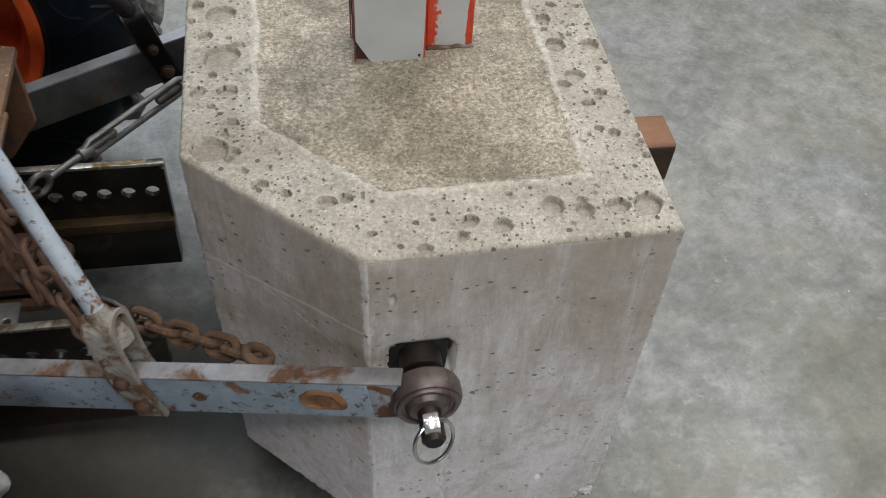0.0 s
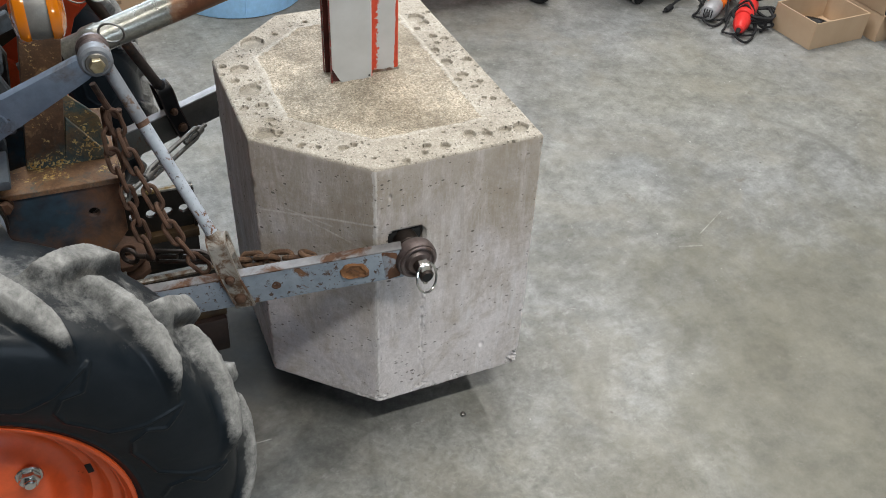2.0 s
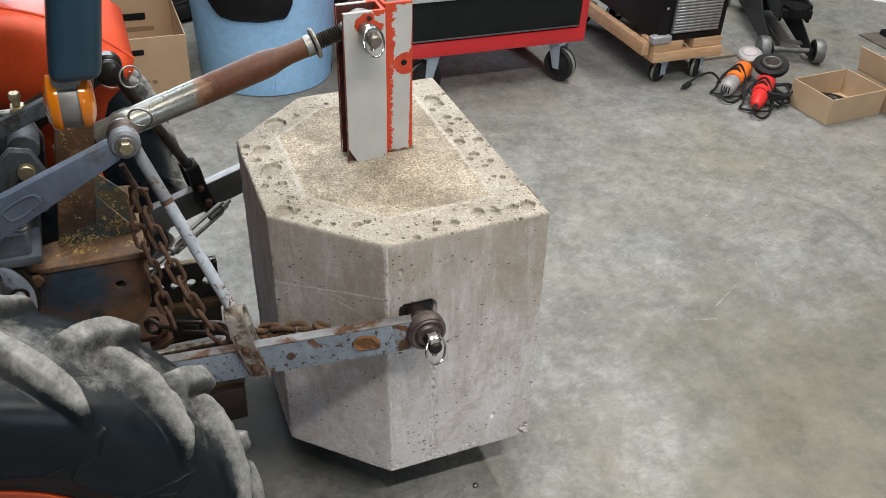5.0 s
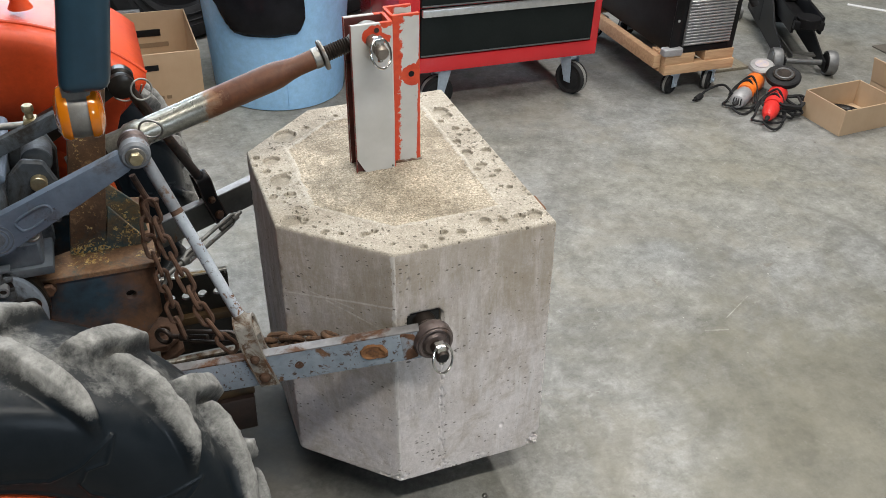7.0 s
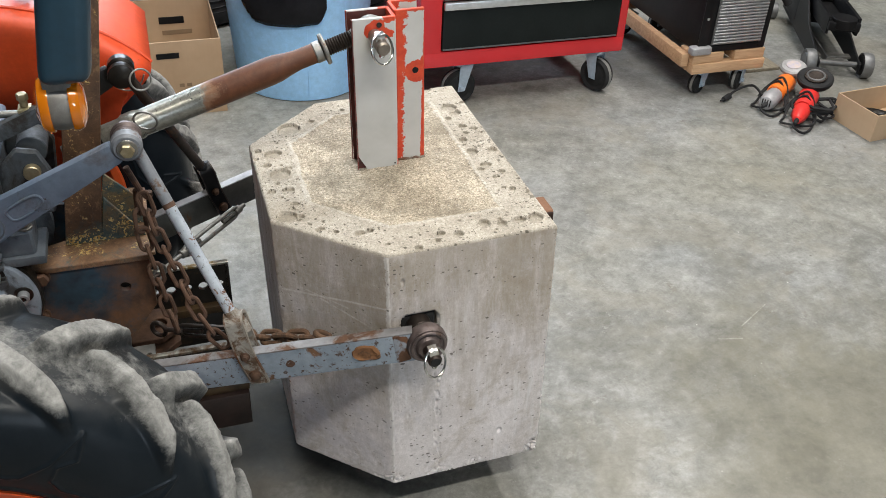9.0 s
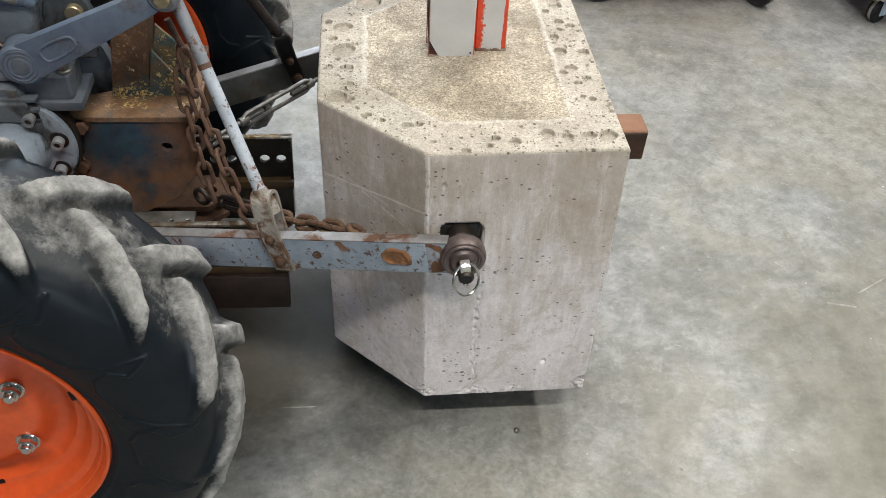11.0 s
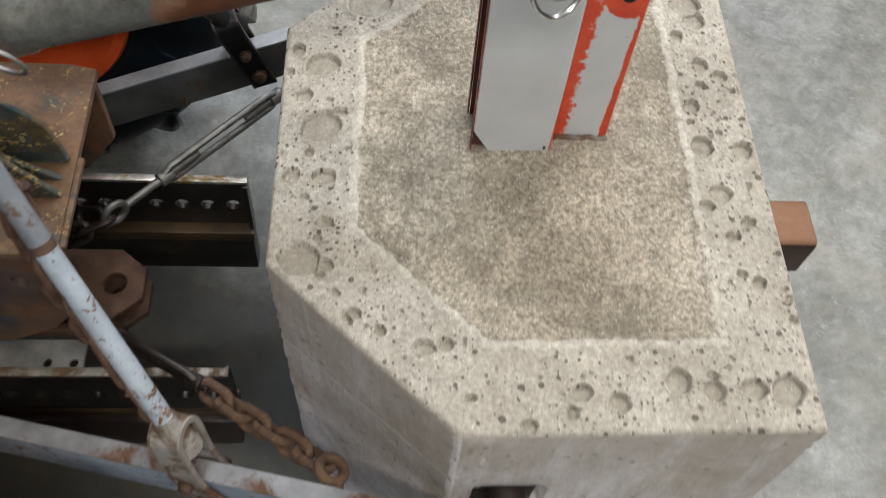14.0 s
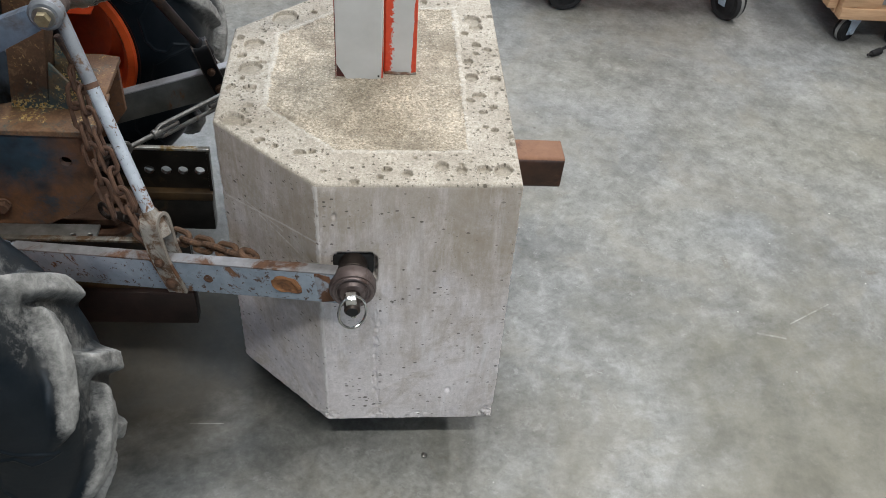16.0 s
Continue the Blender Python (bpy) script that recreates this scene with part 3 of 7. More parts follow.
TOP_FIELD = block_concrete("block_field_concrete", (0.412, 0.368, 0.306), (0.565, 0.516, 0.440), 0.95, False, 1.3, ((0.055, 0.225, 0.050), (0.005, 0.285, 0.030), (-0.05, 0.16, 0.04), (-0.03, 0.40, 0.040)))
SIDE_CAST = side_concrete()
RUBBER = tyre_rubber()
MAST_A = mast_paint("grey_over_red_paint", ((0.052, 0.866, 0.018, 0.018), (0.080, 0.890, 0.013, 0.03), (0.074, 0.86, 0.010, 0.026), (0.016, 0.895, 0.008, 0.012)), 0.0, 0.0925, 0.004)
MAST_B = mast_paint("grey_over_red_paint_worn", ((0.128, 0.780, 0.020, 0.012), (0.146, 0.80, 0.010, 0.01)), 0.1075, 0.1400, 0.062)
MAST_EDGE = surface("chipped_red_edge", (0.13, 0.018, 0.012), (0.28, 0.030, 0.016), 30, 0.55, 0.0, 0.3, 120, wear=(0.20, 0.17, 0.16), wscale=60, wlo=0.56, whi=0.60, wear2=(0.045, 0.02, 0.015), w2scale=85, w2lo=0.56, w2hi=0.60)
MAST_IN = surface("dark_red_primer", (0.055, 0.012, 0.010), (0.13, 0.026, 0.018), 20, 0.6, wear=(0.05, 0.03, 0.025), wlo=0.5)
RUST = surface("brown_rust", (0.055, 0.029, 0.019), (0.150, 0.080, 0.048), 26, 0.82, 0.2, 0.5, 130, wear=(0.035, 0.02, 0.014), wlo=0.52, whi=0.66)
RUST_TUBE = surface("thin_rust_film", (0.13, 0.055, 0.027), (0.20, 0.098, 0.050), 12, 0.62, 0.3, 0.12, 120, wear=(0.05, 0.022, 0.014), wlo=0.60, whi=0.72)
EYE_STEEL = surface("brown_forged_steel", (0.095, 0.072, 0.068), (0.19, 0.155, 0.148), 22, 0.46, 0.55, 0.25, 110, wear=(0.06, 0.032, 0.02), wscale=20, wlo=0.56, whi=0.66)
DARK_STEEL = surface("oily_dark_steel", (0.030, 0.024, 0.021), (0.075, 0.060, 0.052), 24, 0.42, 0.75, 0.25, 110, wear=(0.11, 0.05, 0.022), wlo=0.60, whi=0.72)
BLACK_OILY = surface("oily_black_steel", (0.010, 0.009, 0.008), (0.030, 0.026, 0.022), 18, 0.30, 0.5, 0.2, 90, wear=(0.075, 0.042, 0.016), wscale=9, wlo=0.60, whi=0.74)
EDGE_RUST = surface("pale_worn_edge", (0.17, 0.145, 0.118), (0.29, 0.262, 0.225), 26, 0.55, 0.2, 0.2, 90, wear=(0.10, 0.045, 0.02), wscale=16, wlo=0.48, whi=0.58)
LINK_PAINT = surface("worn_grey_blue_paint", (0.135, 0.168, 0.206), (0.300, 0.346, 0.396), 11, 0.5, 0.1, 0.3, 90, wear=(0.115, 0.058, 0.030), wscale=21, wlo=0.575, whi=0.61,
                     wear2=(0.06, 0.034, 0.022), w2scale=95, w2lo=0.585, w2hi=0.62)
BELL_PAINT = surface("grey_blue_bell_paint", (0.16, 0.20, 0.25), (0.28, 0.32, 0.38), 12, 0.55, 0.1, 0.2, 90, wear=(0.045, 0.046, 0.05), wscale=11, wlo=0.54, whi=0.62)
ARM_PAINT = surface("dull_grey_blue_paint", (0.080, 0.110, 0.155), (0.150, 0.185, 0.240), 12, 0.55, 0.1, 0.15, 90, wear=(0.085, 0.086, 0.096), wscale=12, wlo=0.54, whi=0.66, wear2=(0.04, 0.035, 0.03), w2scale=80, w2lo=0.64, w2hi=0.68)
CAST_GREY = surface("grey_cast_housing", (0.062, 0.076, 0.092), (0.148, 0.170, 0.196), 10, 0.6, 0.15, 0.35, 100, wear=(0.028, 0.026, 0.026), wscale=8, wlo=0.50, whi=0.62)
GALV = surface("tarnished_zinc", (0.19, 0.185, 0.172), (0.33, 0.32, 0.30), 30, 0.48, 0.85, 0.12, 140, wear=(0.19, 0.09, 0.04), wscale=22, wlo=0.63, whi=0.72)
BARREL = barrel_steel()
CHROME = surface("bright_zinc", (0.62, 0.62, 0.60), (0.75, 0.75, 0.74), 30, 0.20, 1.0, 0.0)
BRASSY = surface("yellow_zinc_bolt", (0.34, 0.28, 0.16), (0.48, 0.41, 0.27), 40, 0.42, 0.8, 0.1, 160)
ORANGE = surface("orange_enamel", (0.62, 0.062, 0.010), (0.74, 0.095, 0.014), 7, 0.28, 0.0, 0.03, 60, wear=(0.30, 0.04, 0.012), wscale=30, wlo=0.70, whi=0.74, coat=0.3)
ORANGE_OLD = surface("scuffed_orange_enamel", (0.50, 0.050, 0.014), (0.64, 0.086, 0.024), 6, 0.44, 0.0, 0.05, 60, wear=(0.10, 0.03, 0.02), wscale=22, wlo=0.67, whi=0.70)
ORANGE_OLD.node_tree.nodes["Principled BSDF"].inputs["Specular IOR Level"].default_value = 0.26
RIM_PAINT = surface("orange_rim_enamel", (0.58, 0.074, 0.016), (0.70, 0.108, 0.026), 8, 0.34, 0.0, 0.05, 60, wear=(0.22, 0.05, 0.022), wscale=17, wlo=0.66, whi=0.70, coat=0.15)
TEAL = surface("dark_teal_plastic", (0.010, 0.030, 0.050), (0.018, 0.052, 0.080), 6, 0.30, 0.0, 0.05, 60)
AMBER = amber_lens()
BLUE_BIN = surface("light_blue_plastic", (0.32, 0.60, 0.93), (0.36, 0.64, 0.95), 4, 0.42, 0.0, 0.04, 40)
BAG = surface("black_film", (0.007, 0.007, 0.009), (0.014, 0.014, 0.017), 10, 0.24, 0.0, 0.2, 20)
RED_CHEST = surface("red_enamel", (0.56, 0.012, 0.018), (0.64, 0.018, 0.026), 4, 0.22, 0.0, 0.02, 60, coat=0.4)
BLACK_CHEST = surface("black_drawer_enamel", (0.008, 0.011, 0.011), (0.014, 0.018, 0.018), 5, 0.30, 0.0, 0.05, 160)
SILVER = surface("brushed_aluminium", (0.62, 0.63, 0.64), (0.72, 0.73, 0.74), 12, 0.34, 0.9, 0.03, 60)
BLACK_PAINT = surface("satin_black_paint", (0.006, 0.006, 0.007), (0.014, 0.014, 0.015), 9, 0.42, 0.0, 0.08, 80)
BLACK_RUB = surface("black_rubber", (0.014, 0.014, 0.015), (0.030, 0.030, 0.031), 14, 0.6, 0.0, 0.15, 90)
GREY_TREAD = surface("grey_caster_tread", (0.20, 0.20, 0.19), (0.30, 0.30, 0.29), 20, 0.6, 0.0, 0.1, 90)
CARD, PINE = cardboard(), pine()
TOOL_RED = surface("red_tool_plastic", (0.60, 0.025, 0.022), (0.66, 0.035, 0.03), 9, 0.38, 0.0, 0.05, 90)
TOOL_ORANGE = surface("orange_tool_plastic", (0.78, 0.16, 0.018), (0.83, 0.19, 0.025), 9, 0.38, 0.0, 0.05, 90)
TOOL_GREY = surface("pale_tool_metal", (0.30, 0.30, 0.31), (0.42, 0.42, 0.43), 14, 0.45, 0.3, 0.05, 90)
GLINT_WHITE = surface("pale_glint_film", (0.66, 0.66, 0.66), (0.74, 0.74, 0.74), 12, 0.5, 0.0, 0.05)
for dull in (BLACK_PAINT, BLACK_CHEST, BLACK_RUB, BAG):
    dull.node_tree.nodes["Principled BSDF"].inputs["Specular IOR Level"].default_value = 0.14
WALL_GREY = surface("grey_wall_panel", (0.14, 0.14, 0.135), (0.18, 0.18, 0.175), 2, 0.6, 0.0, 0.05, 40)

# ---- mesh helpers ----
V = Vector
YC = 0.285                                    # the tractor's centre line
MIRROR = Matrix.Translation((0, YC, 0)) @ Matrix.Diagonal((1, -1, 1, 1)) @ Matrix.Translation((0, -YC, 0))
PLACE = {}


def join(*pieces):
    out = bmesh.new()
    for b in pieces:
        me = bpy.data.meshes.new("tmp")
        b.to_mesh(me)
        out.from_mesh(me)
        bpy.data.meshes.remove(me)
        b.free()
    return out


def turned(bm, m):
    bmesh.ops.transform(bm, matrix=m, verts=bm.verts)
    if m.determinant() < 0:
        bmesh.ops.reverse_faces(bm, faces=bm.faces)
    return bm


def rounded(bm, bev, seg=2, angle=0.6):
    if bev > 0:
        edges = [e for e in bm.edges if len(e.link_faces) == 2 and e.calc_face_angle(0) > angle]
        bmesh.ops.bevel(bm, geom=edges, offset=bev, segments=seg, affect="EDGES", profile=0.6, clamp_overlap=True)
    return bm


def box(x0, x1, y0, y1, z0, z1, bev=0.002, seg=2):
    bm = bmesh.new()
    bmesh.ops.create_cube(bm, size=1, matrix=Matrix.Translation(((x0 + x1) / 2, (y0 + y1) / 2, (z0 + z1) / 2)) @ Matrix.Diagonal((x1 - x0, y1 - y0, z1 - z0, 1)))
    return rounded(bm, bev, seg)


def axis_frame(p, q):
    p, q = V(p), V(q)
    return Matrix.Translation(p) @ (q - p).to_track_quat("Z", "Y").to_matrix().to_4x4(), (q - p).length


def lathe(profile, p, q, n=32, cap=True):
    """Turn (radius, height) pairs about the axis from p towards q."""
    m, _ = axis_frame(p, q)
    bm, rings = bmesh.new(), []
    for r, h in profile:
        rings.append([bm.verts.new(m @ V((r * math.cos(a), r * math.sin(a), h))) for a in (2 * math.pi * i / n for i in range(n))])
    for a, b in zip(rings, rings[1:]):
        for i in range(n):
            bm.faces.new((a[i], a[(i + 1) % n], b[(i + 1) % n], b[i]))
    if cap:
        bm.faces.new(rings[0][::-1])
        bm.faces.new(rings[-1])
    return bm


def cyl(p, q, r, r2=None, n=24, bev=0.0015):
    d = (V(q) - V(p)).length
    r2 = r if r2 is None else r2
    b = min(bev, d * 0.3, r * 0.4)
    return lathe([(r - b, 0), (r, b), (r2, d - b), (r2 - b, d)], p, q, n)


def pipe_end(p, q, r, ri, n=28):
    d = (V(q) - V(p)).length
    return lathe([(ri, 0), (r, 0), (r, d), (ri, d), (ri, 0)], p, q, n, cap=False)


def hexagon(p, q, r):
    d = (V(q) - V(p)).length
    return lathe([(r * 0.92, 0), (r, d * 0.12), (r, d * 0.85), (r * 0.9, d)], p, q, 6)


def smooth_path(pts, steps=6, closed=False):
    pts = [V(p) for p in pts]
    n, out = len(pts), []
    for i in range(n if closed else n - 1):
        a, b, c, d = ((pts[(i + k) % n] for k in (-1, 0, 1, 2)) if closed else (pts[max(i - 1, 0)], pts[i], pts[i + 1], pts[min(i + 2, n - 1)]))
        for s in range(steps):
            t = s / steps
            out.append(0.5 * (2 * b + (c - a) * t + (2 * a - 5 * b + 4 * c - d) * t * t + (3 * b - a - 3 * c + d) * t ** 3))
    return out if closed else out + [pts[-1]]


def sweep(pts, r, n=10, closed=False):
    """A round bar of radius r along points."""
    bm, rings, m = bmesh.new(), [], len(pts)
    up = None
    for i, p in enumerate(pts):
        a, b = (pts[i - 1], pts[(i + 1) % m]) if closed else (pts[max(i - 1, 0)], pts[min(i + 1, m - 1)])
        t = (V(b) - V(a)).normalized()
        if up is None:
            up = t.orthogonal().normalized()
        up = (up - t * up.dot(t)).normalized()
        side = t.cross(up)
        rings.append([bm.verts.new(V(p) + r * (math.cos(w) * up + math.sin(w) * side)) for w in (2 * math.pi * k / n for k in range(n))])
    for i in range(m if closed else m - 1):
        a, b = rings[i], rings[(i + 1) % m]
        for k in range(n):
            bm.faces.new((a[k], a[(k + 1) % n], b[(k + 1) % n], b[k]))
    if not closed:
        bm.faces.new(rings[0][::-1])
        bm.faces.new(rings[-1])
    return bm


def ring(centre, normal, big, small, n=36, k=10, squash=1.0):
    m, _ = axis_frame(centre, V(centre) + V(normal))
    return sweep([m @ V((big * math.cos(a), big * squash * math.sin(a), 0)) for a in (2 * math.pi * i / n for i in range(n))], small, k, closed=True)


def prism(outline, axis, d0, d1, bev=0.0, holes=()):
    """Extrude an outline of two coordinates along x, y or z from d0 to d1; holes are (u, v, radius)."""
    bm = bmesh.new()

    def at(u, v, d):
        return V({"x": (d, u, v), "y": (u, d, v), "z": (u, v, d)}[axis])

    loops = [list(outline)] + [[(u + r * math.cos(w), v + r * math.sin(w)) for w in (-2 * math.pi * i / 20 for i in range(20))] for u, v, r in holes]
    edges = []
    for loop in loops:
        vs = [bm.verts.new(at(u, v, d0)) for u, v in loop]
        edges += [bm.edges.new((vs[i], vs[(i + 1) % len(vs)])) for i in range(len(vs))]
    bmesh.ops.triangle_fill(bm, use_beauty=True, use_dissolve=False, edges=edges)
    bmesh.ops.recalc_face_normals(bm, faces=bm.faces)
    ext = bmesh.ops.extrude_face_region(bm, geom=list(bm.faces))
    shift = at(0, 0, d1) - at(0, 0, d0)
    bmesh.ops.translate(bm, verts=[g for g in ext["geom"] if isinstance(g, bmesh.types.BMVert)], vec=shift)
    bmesh.ops.recalc_face_normals(bm, faces=bm.faces)
    return rounded(bm, bev, 1, 0.9)


def mesh_of(name, bm, mats, sharp=35):
    me = bpy.data.meshes.new(name)
    bm.to_mesh(me)
    bm.free()
    for m in (mats if isinstance(mats, (list, tuple)) else [mats]):
        me.materials.append(m)
    me.shade_smooth()
    me.set_sharp_from_angle(angle=radians(sharp))
    return me


def thing(name, place, label, category, group="", kind=""):
    """An Empty at a thing's base, or at a pose, that holds its parts."""
    ob = new(name)
    m = place if isinstance(place, Matrix) else Matrix.Translation(place)
    ob.matrix_basis = m
    ob.empty_display_size = 0.02
    PLACE[ob] = m
    return tagged(ob, label, category, group, kind)


def level(ob):
    return 1 if ob.parent is None else 1 + level(ob.parent)


def hang(ob, parent, local=False):
    while level(parent) > 2:
        parent = parent.parent
    ob.parent = parent
    PLACE[ob] = PLACE[parent] if local else Matrix.Identity(4)
    ob.matrix_parent_inverse = Matrix.Identity(4) if local else PLACE[parent].inverted()
    return ob


class Group:
    """A compound part: the first mesh given to it stands for it, and holds the later ones."""

    def __init__(self, name, owner, label=""):
        self.name, self.owner, self.label, self.root = name, owner, label, None


def part(name, bm, material, parent, label="", local=False, sharp=35):
    """One bmesh as one mesh under a thing or a part; its points are in the world, or (local) in its parent's own space."""
    if isinstance(parent, Group):
        if parent.root is None:
            parent.root = hang(new(parent.name, mesh_of(parent.name, bm, material, sharp)), parent.owner)
            return tagged(parent.root, parent.label)
        parent = parent.root
    ob = hang(new(name, mesh_of(name, bm, material, sharp)), parent, local)
    return tagged(ob, label) if label else ob


def single(name, bm, material, label, category, group="", kind="", sharp=35):
    ob = new(name, mesh_of(name, bm, material, sharp))
    PLACE[ob] = Matrix.Identity(4)
    return tagged(ob, label, category, group, kind)


def grid_mesh(name, pts, closed, mats, index=None):
    """A mesh from an array of rings (rows, columns, 3), closed round each row if asked."""
    rows, cols = pts.shape[:2]
    i, j = np.meshgrid(np.arange(rows - 1), np.arange(cols if closed else cols - 1), indexing="ij")
    k = (j + 1) % cols
    quads = np.stack([i * cols + j, i * cols + k, (i + 1) * cols + k, (i + 1) * cols + j], -1).reshape(-1, 4)
    me = bpy.data.meshes.new(name)
    me.from_pydata(pts.reshape(-1, 3).tolist(), [], quads.tolist())
    for m in mats:
        me.materials.append(m)
    if index is not None:
        me.polygons.foreach_set("material_index", index.reshape(-1).astype(np.int32))
    me.shade_smooth()
    me.update()
    return me


def wave(pts, scale, seed=0.0, octaves=3):
    """Smooth noise in -1..1 at many points."""
    out, amp, total = np.zeros(pts.shape[:-1]), 1.0, 0.0
    rng = np.random.RandomState(int(seed * 10) + 7)
    for o in range(octaves):
        for _ in range(7):
            w = rng.normal(size=3) * scale * (1.9 ** o)
            out += amp * np.sin(pts @ w + rng.uniform(0, 6.28)) / 3.0
        total += amp
        amp *= 0.6
    return out / total


def ragged(bm, size, scale):
    """Push the points of a mesh about, to break a clean outline."""
    if bm.verts:
        bm.verts.ensure_lookup_table()
        p = np.array([v.co for v in bm.verts])
        for i in range(3):
            d = size * wave(p, scale, 20 + i, 2)
            for v, k in zip(bm.verts, d):
                v.co[i] += k * (0.25 if i == 1 else 1.0)
    return bm


# ---- the shop ----
def shop():
    X0, X1, Y0, Y1, H = -5.0, 6.5, -5.5, 6.0, 3.5
    single("floor", box(X0, X1, Y0, Y1, -0.15, 0.0, 0), FLOOR, "mottled grey polished concrete shop floor with stains", "floor", kind="structure")
    # unseen ceiling and walls, their grey kept dark to limit bounced light
    single("ceiling", box(X0, X1, Y0, Y1, H, H + 0.1, 0), WALL_GREY, "plain dark grey ceiling, unseen", "ceiling", kind="structure")
    for nm, args in (("wall_north", (X0, X1, Y1, Y1 + 0.12)), ("wall_south", (X0, X1, Y0 - 0.12, Y0)), ("wall_west", (X0 - 0.12, X0, Y0, Y1)), ("wall_east", (X1, X1 + 0.12, Y0, Y1))):
        single(nm, box(*args, 0, H, 0), WALL_GREY, "plain dark grey wall panel, unseen", "wall", kind="structure")


shop()

# ---- the ballast block ----
BLOCK = Matrix.Translation((0, 0, 0.613)) @ Matrix.Rotation(radians(-1.0), 4, "X") @ Matrix.Rotation(radians(-1.7), 4, "Y")
OUTLINE = [(0.0, 0.0), (0.287, 0.0), (0.294, 0.567), (0.0, 0.567), (-0.153, 0.425), (-0.156, 0.152)]
FIELD = [(0.026, 0.077), (0.217, 0.078), (0.223, 0.505), (0.026, 0.495), (-0.078, 0.405), (-0.083, 0.187)]
HEIGHT = 0.521
PIN = V((0.054, -0.045, 0.466))


def border(poly, c, ang):
    """Distance from c to a convex outline in each direction."""
    best = np.full(ang.shape, 1e9)
    d = np.stack([np.cos(ang), np.sin(ang)], -1)
    for (x0, y0), (x1, y1) in zip(poly, poly[1:] + poly[:1]):
        nx, ny = y1 - y0, -(x1 - x0)
        den = d @ np.array((nx, ny))
        t = ((x0 - c[0]) * nx + (y0 - c[1]) * ny) / np.where(np.abs(den) < 1e-9, 1e-9, den)
        best = np.where((den > 1e-9) & (t > 0), np.minimum(best, t), best)
    return best


def softened(r, width):
    k = np.exp(-0.5 * (np.arange(-24, 25) / width) ** 2)
    return np.convolve(np.concatenate([r[-24:], r, r[:24]]), k / k.sum(), "valid")


def inside_depth(poly, x, y):
    d = np.full(x.shape, 1e9)
    for (x0, y0), (x1, y1) in zip(poly, poly[1:] + poly[:1]):
        L = math.hypot(x1 - x0, y1 - y0)
        d = np.minimum(d, ((x1 - x0) * (y - y0) - (y1 - y0) * (x - x0)) / L)
    return d


def block_body():
    c, n = (0.075, 0.283), 1300
    # columns spread evenly along the outline
    fine = np.linspace(0, 2 * np.pi, 20001)
    rf = border(OUTLINE, c, fine)
    px, py = c[0] + rf * np.cos(fine), c[1] + rf * np.sin(fine)
    s = np.concatenate([[0], np.cumsum(np.hypot(np.diff(px), np.diff(py)))])
    ang = np.interp(np.linspace(0, s[-1], n, endpoint=False), s, fine)
    r = softened(border(OUTLINE, c, ang), 0.8)
    rng = np.random.RandomState(5)
    inner = np.concatenate([np.linspace(0.0, 0.55, 60, endpoint=False), np.linspace(0.55, 1.0, 170)])
    bev = 0.0055
    rows = []
    for q in inner:
        rows.append(np.stack([c[0] + (r - bev) * q * np.cos(ang), c[1] + (r - bev) * q * np.sin(ang), np.zeros(n)], -1))
    for a in np.linspace(0.2, 1.0, 5) * np.pi / 2:
        rr = r - bev + bev * math.sin(a)
        rows.append(np.stack([c[0] + rr * np.cos(ang), c[1] + rr * np.sin(ang), np.full(n, -bev * (1 - math.cos(a)))], -1))
    n_top = len(rows)
    for z in np.concatenate([np.linspace(-bev, -HEIGHT + 0.05, 130), np.linspace(-HEIGHT + 0.05, -HEIGHT + 0.002, 41)[1:]])[1:]:
        rows.append(np.stack([c[0] + r * np.cos(ang), c[1] + r * np.sin(ang), np.full(n, z)], -1))
    for q in (0.992, 0.97, 0.8, 0.0):
        rows.append(np.stack([c[0] + r * q * np.cos(ang), c[1] + r * q * np.sin(ang), np.full(n, -HEIGHT)], -1))
    p = np.array(rows)
    top, side = p[:n_top], p[n_top:n_top + 169]
    x, y = top[..., 0].copy(), top[..., 1].copy()
    depth = inside_depth(FIELD, x + 0.0014 * wave(top, 60, 1), y + 0.0014 * wave(top, 60, 2))
    ridge = np.exp(-((depth + 0.001) / 0.0055) ** 2) * np.clip(0.75 + 0.45 * wave(top, 40, 9), 0.2, 1)
    flat = np.clip(depth / 0.006, 0, 1)
    dz = 0.0024 * ridge - 0.0007 * flat + 0.0007 * wave(top, 160, 3, 4) * (0.5 + flat)
    pit = np.zeros(x.shape, bool)
    edge = inside_depth(OUTLINE, x, y)
    pits = [(-0.115, 0.298, 0.0175, 1), (-0.116, 0.374, 0.016, 1.2), (-0.11, 0.241, 0.0095, 1), (-0.139, 0.242, 0.008, 1), (-0.128, 0.156, 0.0165, 1), (0.254, 0.466, 0.015, 1),
            (0.258, 0.440, 0.012, 1), (0.254, 0.38, 0.008, 1), (0.271, 0.365, 0.007, 1), (0.236, 0.326, 0.008, 1), (0.237, 0.277, 0.011, 1), (0.275, 0.274, 0.009, 1),
            (0.244, 0.224, 0.010, 1), (0.26, 0.132, 0.006, 1), (-0.071, 0.463, 0.020, 0.8), (0.262, 0.034, 0.013, 1), (0.235, 0.036, 0.011, 1.4), (0.175, 0.043, 0.0105, 1), (0.126, 0.026, 0.008, 1)]
    while len(pits) < 150:
        t = rng.uniform(0, 6.283)
        q = rng.uniform(0.66, 0.99)
        rr = float(border(OUTLINE, c, np.array([t]))[0]) * q
        u, w = c[0] + rr * math.cos(t), c[1] + rr * math.sin(t)
